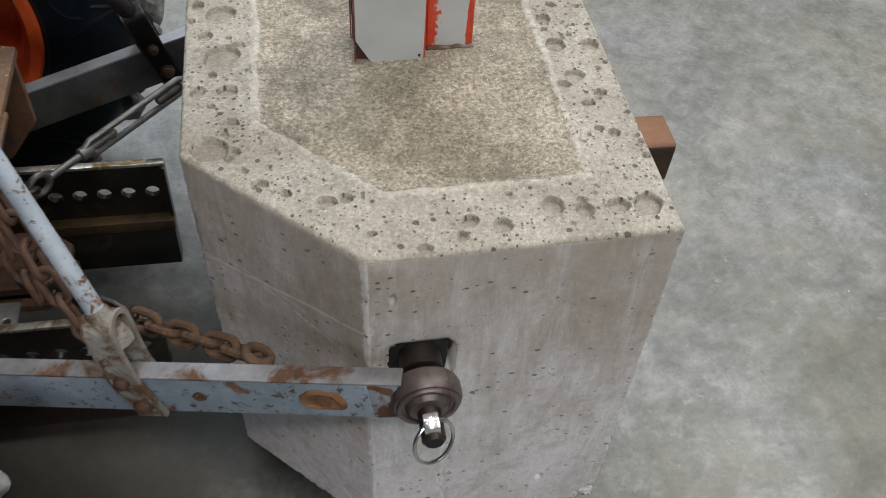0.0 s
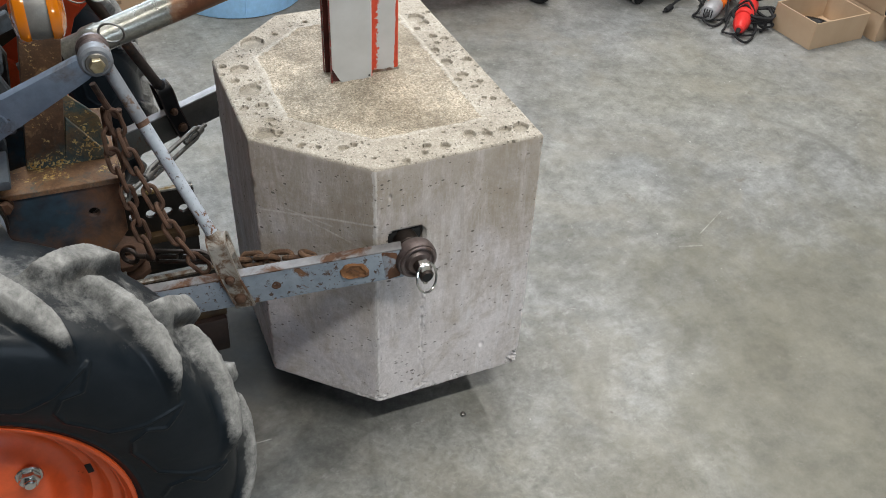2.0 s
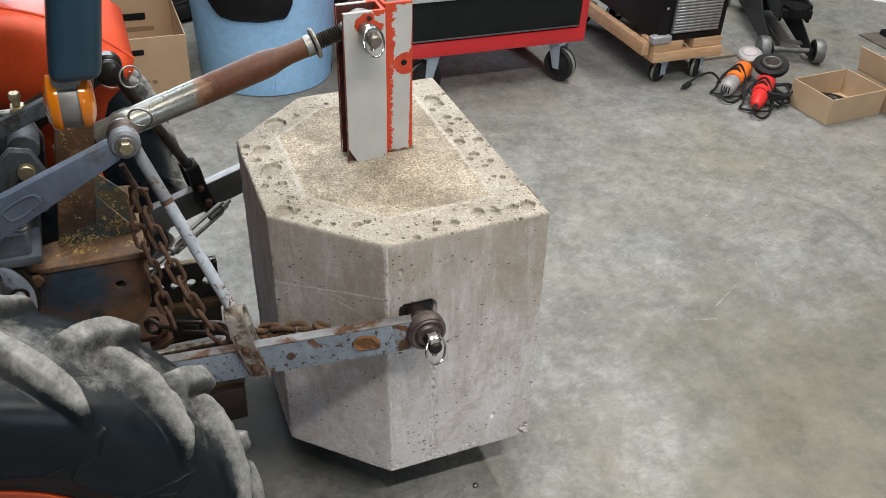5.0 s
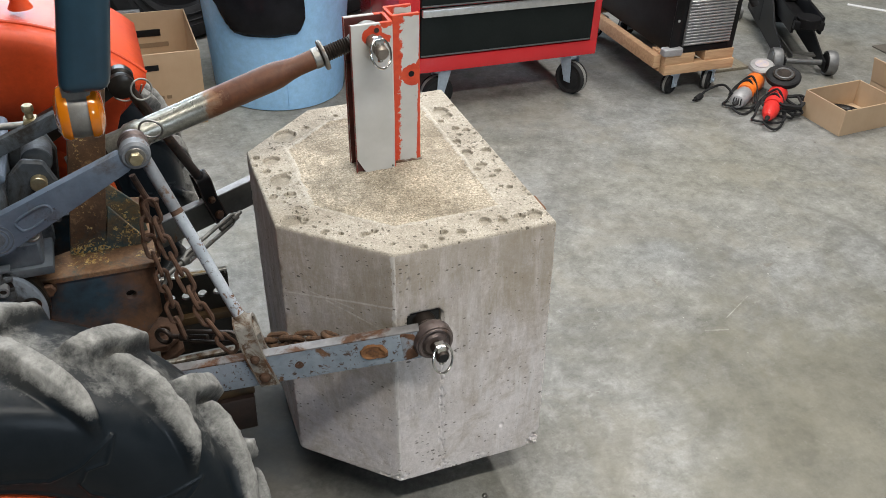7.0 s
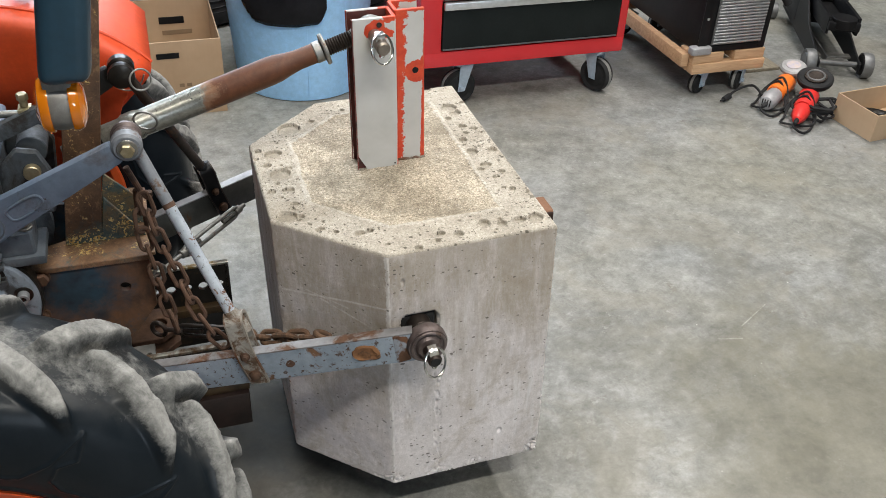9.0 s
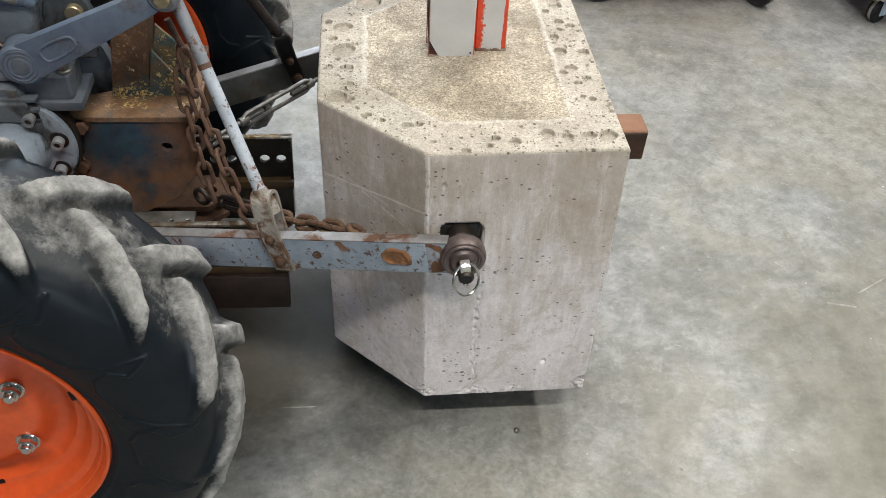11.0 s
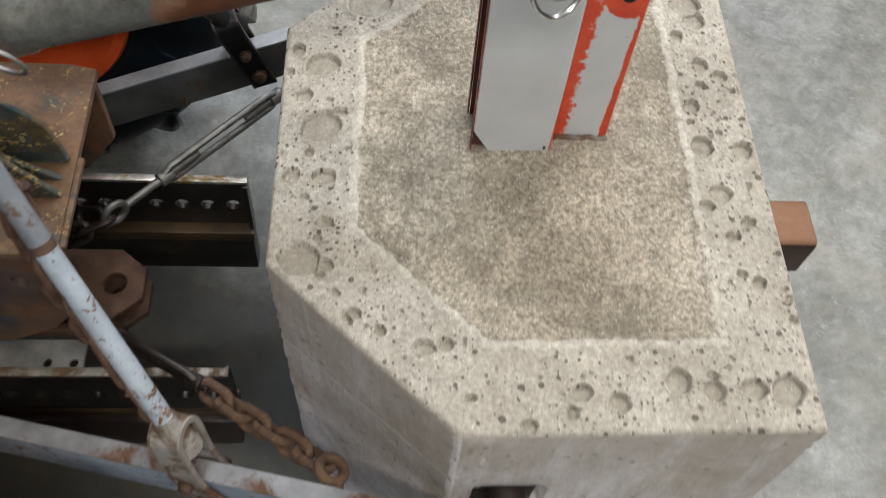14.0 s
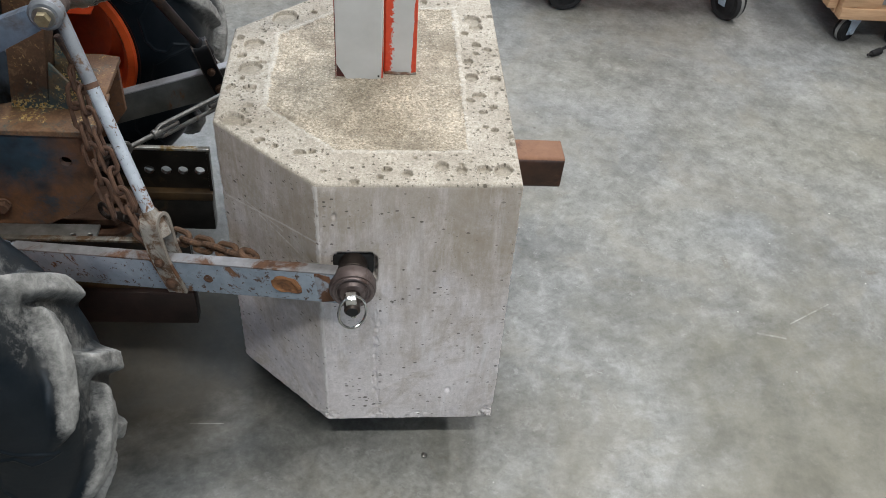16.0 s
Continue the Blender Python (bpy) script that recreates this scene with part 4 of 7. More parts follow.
        if inside_depth(FIELD, np.array(u), np.array(w)) < -0.006 and all(math.hypot(u - q[0], w - q[1]) > q[2] + 0.006 for q in pits[:19]):
            pits.append((u, w, 0.0020 + 0.0058 * rng.uniform() ** 3.0, rng.uniform(0.7, 1.4)))
    for u, w, rad, stretch in pits:
        rows_y, cols_x = np.nonzero((np.abs(x - u) < rad * 1.8) & (np.abs(y - w) < rad * 1.8))
        if not len(rows_y):
            continue
        xx, yy = x[rows_y, cols_x] - u, (y[rows_y, cols_x] - w) * stretch
        d = np.hypot(xx, yy) / rad * (1 + 0.07 * np.sin(2 * np.arctan2(yy, xx) + u * 300) + 0.04 * np.sin(5 * np.arctan2(yy, xx) + w * 500))
        deep = min(rad * 1.15, 0.0058)
        dz[rows_y, cols_x] += min(0.0013, rad * 0.15) * np.exp(-((d - 1.14) / 0.09) ** 2)
        dz[rows_y, cols_x] -= deep * np.clip((1.05 - d) / max(0.10, 0.0011 / rad), 0, 1)
        pit[rows_y, cols_x] |= d < 0.98
    dz *= np.clip(edge / 0.004, 0.15, 1)
    top[..., 2] += dz
    # sides: slight cast waviness, bug holes, a chipped lower edge and the recess for the pin tube
    nx = np.gradient(c[1] + r * np.sin(ang)), -np.gradient(c[0] + r * np.cos(ang))
    ln = np.hypot(*nx)
    nrm = np.stack([nx[0] / ln, nx[1] / ln, np.zeros(n)], -1)
    push = 0.0006 * wave(side, 25, 4) + 0.00025 * wave(side, 300, 5, 3)
    for _ in range(25):
        i, j = rng.randint(0, 128), rng.randint(0, n)
        rad = 0.0018 + 0.0034 * rng.uniform() ** 3
        p0 = side[i, j]
        near = np.sum((side - p0) ** 2 * np.array((1, 1, 1)), -1) < rad ** 2
        push[near] -= min(rad, 0.003)
    # a rough seam running down below the recess
    for _ in range(90):
        u, w = 0.083 + rng.normal(0, 0.0024), -HEIGHT + 0.27 * rng.uniform() ** 1.2
        rad = 0.0010 + 0.0026 * rng.uniform() ** 2
        d = np.hypot(side[..., 0] - u, (side[..., 2] - w) * 0.6)
        push[(d < rad) & (side[..., 1] < 0.05)] -= rng.choice((0.0024, 0.0018, -0.0010))
    # crumbled lower edge: fine grit bites, deeper at a few spots, and a knocked-off corner
    up = side[..., 2] + HEIGHT
    bite = np.clip(wave(side * np.array((1, 1, 0.8)), 420, 6, 4) + 0.10, 0, 1) * np.clip(0.5 + wave(side, 30, 12), 0.15, 1)
    push -= 0.011 * bite * np.clip(1 - up / (0.006 + 0.012 * np.clip(0.4 + wave(side, 40, 14), 0, 1)), 0, 1)
    knock = np.clip(1.25 - np.hypot((side[..., 0] - 0.283) / 0.022, (up - 0.012) / 0.020), 0, 1) * (side[..., 1] < 0.03)
    push -= 0.016 * knock * np.clip(0.35 + wave(side, 330, 8, 4), 0, 1)
    for cx, cz in ((0.0, 0.0), (0.085, 0.0), (0.155, 0.0)):
        near = np.clip(1.2 - np.hypot((side[..., 0] - cx) / 0.026, (up - cz) / 0.022), 0, 1) * (side[..., 1] < 0.06)
        push -= 0.009 * near * np.clip(0.15 + wave(side, 380, 15, 4), 0, 1)
    # worn arrises
    for cx, cy in OUTLINE:
        near = np.exp(-(np.hypot(side[..., 0] - cx, side[..., 1] - cy) / 0.006) ** 2)
        push -= 0.0022 * near * np.clip(0.3 + wave(side, 210, 16, 4), 0, 1)
    hx, hz = 0.053, PIN.z - 0.613 - 0.012
    mask = (np.abs((side[..., 0] - hx) / 0.033) ** 5 + np.abs((side[..., 2] - hz) / 0.033) ** 5 < 1 + 0.12 * wave(side, 160, 17)) & (side[..., 1] < 0.02)
    side += push[..., None] * nrm
    side[..., 1] += 0.03 * mask
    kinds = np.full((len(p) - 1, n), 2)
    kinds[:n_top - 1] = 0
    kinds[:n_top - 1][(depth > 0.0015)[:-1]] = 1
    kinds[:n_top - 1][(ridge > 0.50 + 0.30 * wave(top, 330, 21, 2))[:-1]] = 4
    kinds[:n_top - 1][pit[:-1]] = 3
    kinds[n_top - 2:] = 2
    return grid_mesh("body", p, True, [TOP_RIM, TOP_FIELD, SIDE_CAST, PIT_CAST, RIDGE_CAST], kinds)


def channel(x0, x1, y0, y1, z0, z1, t, open_left):
    """A U-section upright; the open side faces -x or +x."""
    if open_left:
        o = [(x0, y0), (x1 - 0.003, y0), (x1, y0 + 0.003), (x1, y1 - 0.003), (x1 - 0.003, y1), (x0, y1), (x0, y1 - t), (x1 - t, y1 - t), (x1 - t, y0 + t), (x0, y0 + t)]
    else:
        o = [(x0 + 0.003, y0), (x1, y0), (x1, y0 + t), (x0 + t, y0 + t), (x0 + t, y1 - t), (x1, y1 - t), (x1, y1), (x0 + 0.003, y1), (x0, y1 - 0.003), (x0, y0 + 0.003)]
    bm = prism(o, "z", z0, z1, 0.0008)
    if open_left:
        # the foot of the open edge is cut off at a slant
        cut = bmesh.ops.bisect_plane(bm, geom=list(bm.verts) + list(bm.edges) + list(bm.faces), plane_co=(x0, 0, z0 + 0.052), plane_no=(-0.88, 0, -0.48), clear_outer=True)
        bmesh.ops.holes_fill(bm, edges=[e for e in cut["geom_cut"] if isinstance(e, bmesh.types.BMEdge)])
    return bm


def lynch_pin(base, along, drop, label):
    """A short spring pin through a bar's end, its ring folded down; base is the bar's axis point."""
    base, along, drop = V(base), V(along).normalized(), V(drop).normalized()
    t = thing("lynch_pin", base, label, "lynch pin", "lynch pins")
    head = base - drop * 0.013
    part("head", rounded(turned(box(-0.0085, 0.0085, -0.0075, 0.0075, -0.008, 0.008, 0), axis_frame(head, head + drop)[0]), 0.002), CHROME, t)
    part("shank", cyl(head, base + drop * 0.022, 0.0048), CHROME, t)
    centre = base + drop * 0.004 + along * 0.008
    part("ring", ring(centre, along * 0.9 - drop * 0.35 + V((0.45, 0, 0)), 0.0208, 0.0020, squash=1.18), CHROME, t)
    return t


def square_tube(x0, x1, y0, zc, half, r, wall):
    """A hollow square tube along x with rounded corners; its upper face has the first material, the rest the second."""
    bm, loops = bmesh.new(), []
    yc = y0 + half * 0.93
    for x, inset in ((x0, wall), (x0, 0), (x1 - 0.001, 0), (x1, 0.001), (x1, wall), (x1 - 0.12, wall)):
        h, k = half - inset, max(r - inset, 0.002)
        loop = []
        for cy, cz, a0 in ((1, 1, 0), (-1, 1, 90), (-1, -1, 180), (1, -1, 270)):
            for i in range(6):
                a = radians(a0 + 18 * i)
                loop.append(bm.verts.new((x, yc + cy * (h * 0.93 - k) + k * math.cos(a), zc + cz * (h - k) + k * math.sin(a))))
        loops.append(loop)
    n = len(loops[0])
    for a, b in zip(loops, loops[1:]):
        for i in range(n):
            f = bm.faces.new((a[i], a[(i + 1) % n], b[(i + 1) % n], b[i]))
            f.material_index = 0 if f.calc_center_median().z > zc + half * 0.86 else 1
    bmesh.ops.recalc_face_normals(bm, faces=bm.faces)
    return bm


def ballast_block():
    t = thing("ballast_block", BLOCK, "heavy grey cast concrete ballast block hung on the tractor hitch", "ballast block")
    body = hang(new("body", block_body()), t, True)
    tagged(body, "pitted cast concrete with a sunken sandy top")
    lean = Matrix.Translation((0.06, 0.3, 0.61)) @ Matrix.Rotation(radians(-1.6), 4, "Y") @ Matrix.Rotation(radians(-0.5), 4, "X") @ Matrix.Translation((-0.06, -0.3, -0.61))
    mast = part("mast", turned(channel(0.022, 0.095, 0.272, 0.322, 0.585, 0.886, 0.006, True), lean), MAST_A, t, "grey painted steel channel over red primer")
    part("inner_face", turned(join(box(0.0225, 0.0885, 0.2782, 0.2792, 0.60, 0.884, 0), box(0.0225, 0.0885, 0.3148, 0.3158, 0.60, 0.884, 0)), lean), MAST_IN, mast)
    for y0, y1 in ((0.2722, 0.2780), (0.3162, 0.3218)):
        part("flange_edge", turned(box(0.0208, 0.0219, y0, y1, 0.60, 0.886, 0), lean), MAST_EDGE, mast, "chipped red edge")
    part("weld_plug", turned(cyl((0.066, 0.2719, 0.874), (0.066, 0.2705, 0.874), 0.0045), lean), DARK_STEEL, mast)
    mb = part("mast_brace", turned(channel(0.0965, 0.148, 0.289, 0.339, 0.585, 0.889, 0.006, False), lean), MAST_B, t, "grey steel channel with red paint showing")
    # flat black disc stands for the shade in the bolt hole
    part("bolt_hole", turned(cyl((0.132, 0.2892, 0.780), (0.132, 0.2882, 0.780), 0.0055), lean), BLACK_PAINT, mb)
    bead = [(0.098 + 0.0085 * i, 0.2868 + 0.0007 * math.sin(i * 2.1), 0.6120 + 0.0006 * math.sin(i * 3.3)) for i in range(7)]
    part("foot_weld", ragged(sweep(smooth_path(bead, 5), 0.0028, 8), 0.0012, 300), EDGE_RUST, mb, "pale weld bead")
    part("foot_rust", ragged(sweep([V((0.0880, 0.2716, 0.6140)), V((0.0885, 0.2716, 0.6165))], 0.0016, 8), 0.0006, 300), DARK_STEEL, mast)
    # square tube for the lower pins
    z = PIN.z - 0.010
    part("pin_tube", box(0.0215, 0.0845, -0.0005, 0.024, z - 0.0315, z + 0.0315, 0.011, 4), TUBE_BLACK, t, "black steel tube end in the recess")
    # receiver tube towards the rear
    part("receiver_tube", square_tube(0.25, 0.4145, 0.2637, 0.434, 0.0325, 0.009, 0.006), [RUST_TUBE, TUBE_SHADED], t, "rusty square receiver tube, its brown sides darkened for shade")
    return t


TUBE_BLACK = surface("matt_black_steel", (0.003, 0.003, 0.003), (0.007, 0.007, 0.007), 18, 0.85, 0.0, 0.2, 90)
# brown tube sides, with part of their shade mixed into the colour
TUBE_SHADED = surface("shaded_brown_mill_scale", (0.022, 0.014, 0.011), (0.075, 0.036, 0.022), 14, 0.4, 0.4, 0.12, 90, wear=(0.13, 0.055, 0.03), wscale=8, wlo=0.60, whi=0.72)
ballast_block()
for side in (1, -1):
    # lower hitch pins stick out of the block on both sides
    f = Matrix.Identity(4) if side > 0 else MIRROR
    hp = thing("hitch_pin", f @ V((PIN.x, 0.03, PIN.z)), "dark steel hitch pin through the link ball", "hitch pin", "hitch pins")
    part("shaft", turned(cyl((PIN.x, 0.04, PIN.z), (PIN.x, -0.098, PIN.z), 0.0115, bev=0.003), f), DARK_STEEL, hp)
    # solid black disc in place of the shade inside the hollow pin end
    part("end_disc", turned(cyl((PIN.x, -0.0972, PIN.z), (PIN.x, -0.0988, PIN.z), 0.0085), f), TUBE_BLACK, hp, "flat black disc for the shaded hollow end")
    part("collar", turned(cyl((PIN.x, 0.004, PIN.z), (PIN.x, -0.022, PIN.z), 0.021), f), DARK_STEEL, hp)
    lynch_pin(f @ V((PIN.x, -0.086, PIN.z)), (0, -side, 0), (0.12, 0, -1), "bright zinc lynch pin with a folded ring")


# ---- hitch linkage ----
TRACTOR = thing("tractor", (-0.85, YC, 0.0), "orange compact tractor with dusty lugged tyres and a rear hitch", "tractor")
L0, L1 = V((0.054, -0.047, 0.466)), V((-0.50, 0.105, 0.362))


def flat_bar(p, q, h0, h1, thick, bev=0.003):
    """A flat bar standing on edge from p to q, h0 high at p and h1 at q."""
    p, q = V(p), V(q)
    d = (q - p).normalized()
    side = V((-d.y, d.x, 0)).normalized() * thick / 2
    up = side.cross(d).normalized()
    up = up if up.z > 0 else -up
    bm = bmesh.new()
    a = [bm.verts.new(p + s * side + k * up * h0 / 2) for s, k in ((1, 1), (-1, 1), (-1, -1), (1, -1))]
    b = [bm.verts.new(q + s * side + k * up * h1 / 2) for s, k in ((1, 1), (-1, 1), (-1, -1), (1, -1))]
    bm.faces.new(a), bm.faces.new(b[::-1])
    for i in range(4):
        bm.faces.new((a[i], b[i], b[(i + 1) % 4], a[(i + 1) % 4]))
    bmesh.ops.recalc_face_normals(bm, faces=bm.faces)
    return rounded(bm, bev, 2, 0.5)


def lower_link(f, label, paint, edge):
    t = thing("lower_link", f @ L1, label, "lower link", "lower links")
    d = (L1 - L0).normalized()
    side = V((-d.y, d.x, 0)).normalized()
    side = side if side.y < 0 else -side
    part("bar", turned(flat_bar(L0 + d * 0.022, L1 - d * 0.03, 0.058, 0.060, 0.019), f), paint, t)
    part("rusty_edge", turned(flat_bar(L0 + d * 0.024 + V((0, 0, 0.0295)), L1 - d * 0.032 + V((0, 0, 0.0305)), 0.003, 0.003, 0.0192, 0.001), f), edge, t, "rusty worn upper edge")
    eye = part("ball_eye", turned(lathe([(0.022, -0.012), (0.032, -0.011), (0.034, -0.006), (0.034, 0.006), (0.032, 0.011), (0.022, 0.012)], L0, L0 - V((0, 1, 0)), 36, cap=False), f), EYE_STEEL, t, "oily brown forged eye")
    part("ball", turned(lathe([(0.0115, -0.019), (0.018, -0.017), (0.0235, -0.009), (0.0245, 0), (0.0235, 0.009), (0.018, 0.017), (0.0115, 0.019)], L0, L0 - V((0, 1, 0)), 32), f), EYE_STEEL, eye)
    part("retaining_ring", turned(ring(L0 - V((0, 0.0125, 0)), (0, 1, 0), 0.0275, 0.0028), f), EYE_STEEL, eye)
    part("eye_neck", turned(ragged(flat_bar(L0 + d * 0.026, L0 + d * 0.052, 0.050, 0.0592, 0.0215, 0.004), 0.0012, 90), f), NECK, t, "rusty welded neck")
    blob = L0 + d * 0.098 + side * 0.0095
    up = d.cross(side)
    weld_at = Matrix((d, up, side)).transposed().to_4x4() @ Matrix.Diagonal((1.32, 0.88, 1, 1))
    weld_at.translation = blob
    part("rust_weld", turned(ragged(turned(lathe([(0.0175, -0.001), (0.0168, 0.0014), (0.0145, 0.0030), (0.0125, 0.0022), (0.009, 0.0014), (0.004, 0.0022)], V(), V((0, 0, 1)), 48), weld_at), 0.0040, 120), f), WELD_RUST, t, "flaking rusty weld patch")
    hole = L0 + d * 0.222 + side * 0.0092
    part("bolt_hole", turned(ragged(lathe([(0.0085, -0.0004), (0.0070, 0.0008), (0.0045, 0.0009), (0.004, 0.0002)], hole, hole + side, 24), 0.0016, 160), f), RUST, t)
    part("front_eye", turned(lathe([(0.018, -0.011), (0.032, -0.010), (0.034, 0), (0.032, 0.010), (0.018, 0.011)], L1, L1 - V((0, 1, 0)), 32, cap=False), f), CAST_GREY, t)
    part("front_ball", turned(lathe([(0.010, -0.022), (0.020, -0.012), (0.022, 0), (0.020, 0.012), (0.010, 0.022)], L1, L1 - V((0, 1, 0)), 28), f), DARK_STEEL, t)
    return t


ROD_TOP, ROD_HEAD, ROD_LOW, CLEVIS_PIN = V((-0.353, 0.142, 0.774)), V((-0.352, 0.172, 0.785)), V((-0.237, 0.046, 0.506)), V((-0.210, 0.026, 0.410))


def lift_rod(f, label, paint, clevis_paint, upper, edge_paint):
    t = thing("lift_rod", f @ CLEVIS_PIN, label, "lift rod", "lift rods")
    d = (ROD_LOW - ROD_HEAD).normalized()
    part("rod", turned(sweep([ROD_HEAD.lerp(ROD_LOW, 0.395), ROD_HEAD.lerp(ROD_LOW, 0.7), ROD_LOW - d * 0.02, ROD_LOW + d * 0.008], 0.0092, 16), f), paint, t)
    part("upper_rod", turned(sweep([ROD_HEAD + d * 0.012, ROD_HEAD + d * 0.05, ROD_HEAD.lerp(ROD_LOW, 0.375)], 0.0094, 16), f), upper, t, "dull worn upper end")
    part("rust_band", turned(sweep([ROD_HEAD.lerp(ROD_LOW, 0.373), ROD_HEAD.lerp(ROD_LOW, 0.397)], 0.0097, 16), f), RUST, t)
    part("lower_socket", turned(lathe([(0.0105, -0.012), (0.014, 0.0), (0.0165, 0.018), (0.0165, 0.03)], ROD_LOW, ROD_LOW + d, 20), f), clevis_paint, t)
    ld = (L1 - L0).normalized()
    side = V((-ld.y, ld.x, 0)).normalized()
    side = side if side.y < 0 else -side
    a, b = ROD_LOW + d * 0.012, CLEVIS_PIN
    down = (b - a).normalized()
    legs = []
    for k in (1, -1):
        mid = b + V((-0.014, 0, 0.040))
        mid = mid + side * ((b - mid).dot(side) + k * 0.0150)
        foot = b + side * k * 0.0145 + (b - mid - side * (b - mid).dot(side)).normalized() * 0.021
        legs.append([foot, b + side * k * 0.0145, mid, a + side * k * 0.0160 + down * 0.002])
        for bolt, r in ((b + side * k * 0.017, 0.0100), (mid + side * k * 0.003, 0.0080)):
            part("clevis_bolt", turned(join(cyl(bolt, bolt + side * k * 0.002, r), lathe([(r * 0.8, 0.0), (r * 0.8, 0.004), (r * 0.5, 0.006)], bolt + side * k * 0.002, bolt + side * k, 20)), f), BOLT_RUST, t)
    crown = [a + side * 0.0125 - down * 0.012, a - down * 0.0175, a - side * 0.0125 - down * 0.012]
    bow = smooth_path(legs[0] + crown + legs[1][::-1], 5)
    part("clevis_strap", turned(strap_path(bow, 0.029, 0.0048, ld), f), clevis_paint, t, "bent strap clevis with worn edges")
    for e in (1, -1):
        part("strap_edge", turned(strap_path([p + ld * e * 0.0138 for p in bow], 0.0024, 0.0054, ld), f), edge_paint, t, "bright worn strap edge")
    return t


def strap_path(pts, width, thick, across):
    across = V(across).normalized() * width / 2
    bm, rings = bmesh.new(), []
    for i, p in enumerate(pts):
        t = (V(pts[min(i + 1, len(pts) - 1)]) - V(pts[max(i - 1, 0)])).normalized()
        n = t.cross(across).normalized() * thick / 2
        rings.append([bm.verts.new(V(p) + a * across + b * n) for a, b in ((1, 1), (-1, 1), (-1, -1), (1, -1))])
    for a, b in zip(rings, rings[1:]):
        for k in range(4):
            bm.faces.new((a[k], a[(k + 1) % 4], b[(k + 1) % 4], b[k]))
    bm.faces.new(rings[0][::-1]), bm.faces.new(rings[-1])
    bmesh.ops.recalc_face_normals(bm, faces=bm.faces)
    return bm


SAME = Matrix.Identity(4)
BOLT_RUST = surface("dark_bolt_rust", (0.045, 0.024, 0.015), (0.12, 0.066, 0.04), 40, 0.7, 0.3, 0.4, 140)
NECK = surface("rust_eaten_paint", (0.20, 0.225, 0.26), (0.31, 0.335, 0.37), 15, 0.6, 0.1, 0.3, 90, wear=(0.115, 0.052, 0.025), wscale=26, wlo=0.44, whi=0.52)
WELD_RUST = surface("orange_rust_crust", (0.12, 0.052, 0.022), (0.27, 0.125, 0.050), 45, 0.85, 0.1, 0.6, 150, wear=(0.05, 0.025, 0.016), wscale=40, wlo=0.50, whi=0.60)
CLEVIS = surface("rusting_clevis_paint", (0.19, 0.175, 0.150), (0.32, 0.305, 0.275), 24, 0.6, 0.15, 0.35, 110, wear=(0.095, 0.055, 0.030), wscale=26, wlo=0.44, whi=0.54)
EDGE_PALE = surface("rubbed_pale_edge", (0.20, 0.195, 0.20), (0.34, 0.335, 0.345), 26, 0.45, 0.2, 0.2, 90, wear=(0.16, 0.11, 0.08), wscale=14, wlo=0.60, whi=0.68)
LINK_DARK = surface("dirty_dark_link_paint", (0.034, 0.034, 0.030), (0.098, 0.096, 0.085), 13, 0.5, 0.2, 0.25, 90, wear=(0.10, 0.045, 0.018), wlo=0.58, whi=0.66)
LINK_EDGE = surface("brown_worn_edge", (0.135, 0.130, 0.130), (0.255, 0.252, 0.258), 20, 0.6, 0.2, 0.2, 90, wear=(0.095, 0.045, 0.022), wscale=16, wlo=0.50, whi=0.60)
lower_link(SAME, "worn grey-blue lower hitch link with rust spots", LINK_PAINT, LINK_EDGE)
lower_link(MIRROR, "dirty dark grey lower hitch link", LINK_DARK, EDGE_PALE)
LIGHT_ROD = surface("chipped_pale_blue_paint", (0.28, 0.315, 0.355), (0.42, 0.455, 0.50), 18, 0.5, 0.0, 0.25, 90, wear=(0.15, 0.075, 0.040), wscale=44, wlo=0.575, whi=0.61, stretch=(1, 1, 1), wear2=(0.10, 0.085, 0.07), w2scale=130, w2lo=0.60, w2hi=0.64)
ARM_WORN = surface("scuffed_grey_rod_paint", (0.135, 0.145, 0.16), (0.225, 0.24, 0.262), 22, 0.5, 0.1, 0.2, 100, wear=(0.115, 0.07, 0.045), wscale=28, wlo=0.55, whi=0.62)
lift_rod(SAME, "chipped pale blue lift rod with a rusty clevis on the link", LIGHT_ROD, CLEVIS, ARM_WORN, EDGE_RUST)
lift_rod(MIRROR, "greasy black lift rod with a flat clevis", DARK_STEEL, BLACK_PAINT, DARK_STEEL, DARK_STEEL)


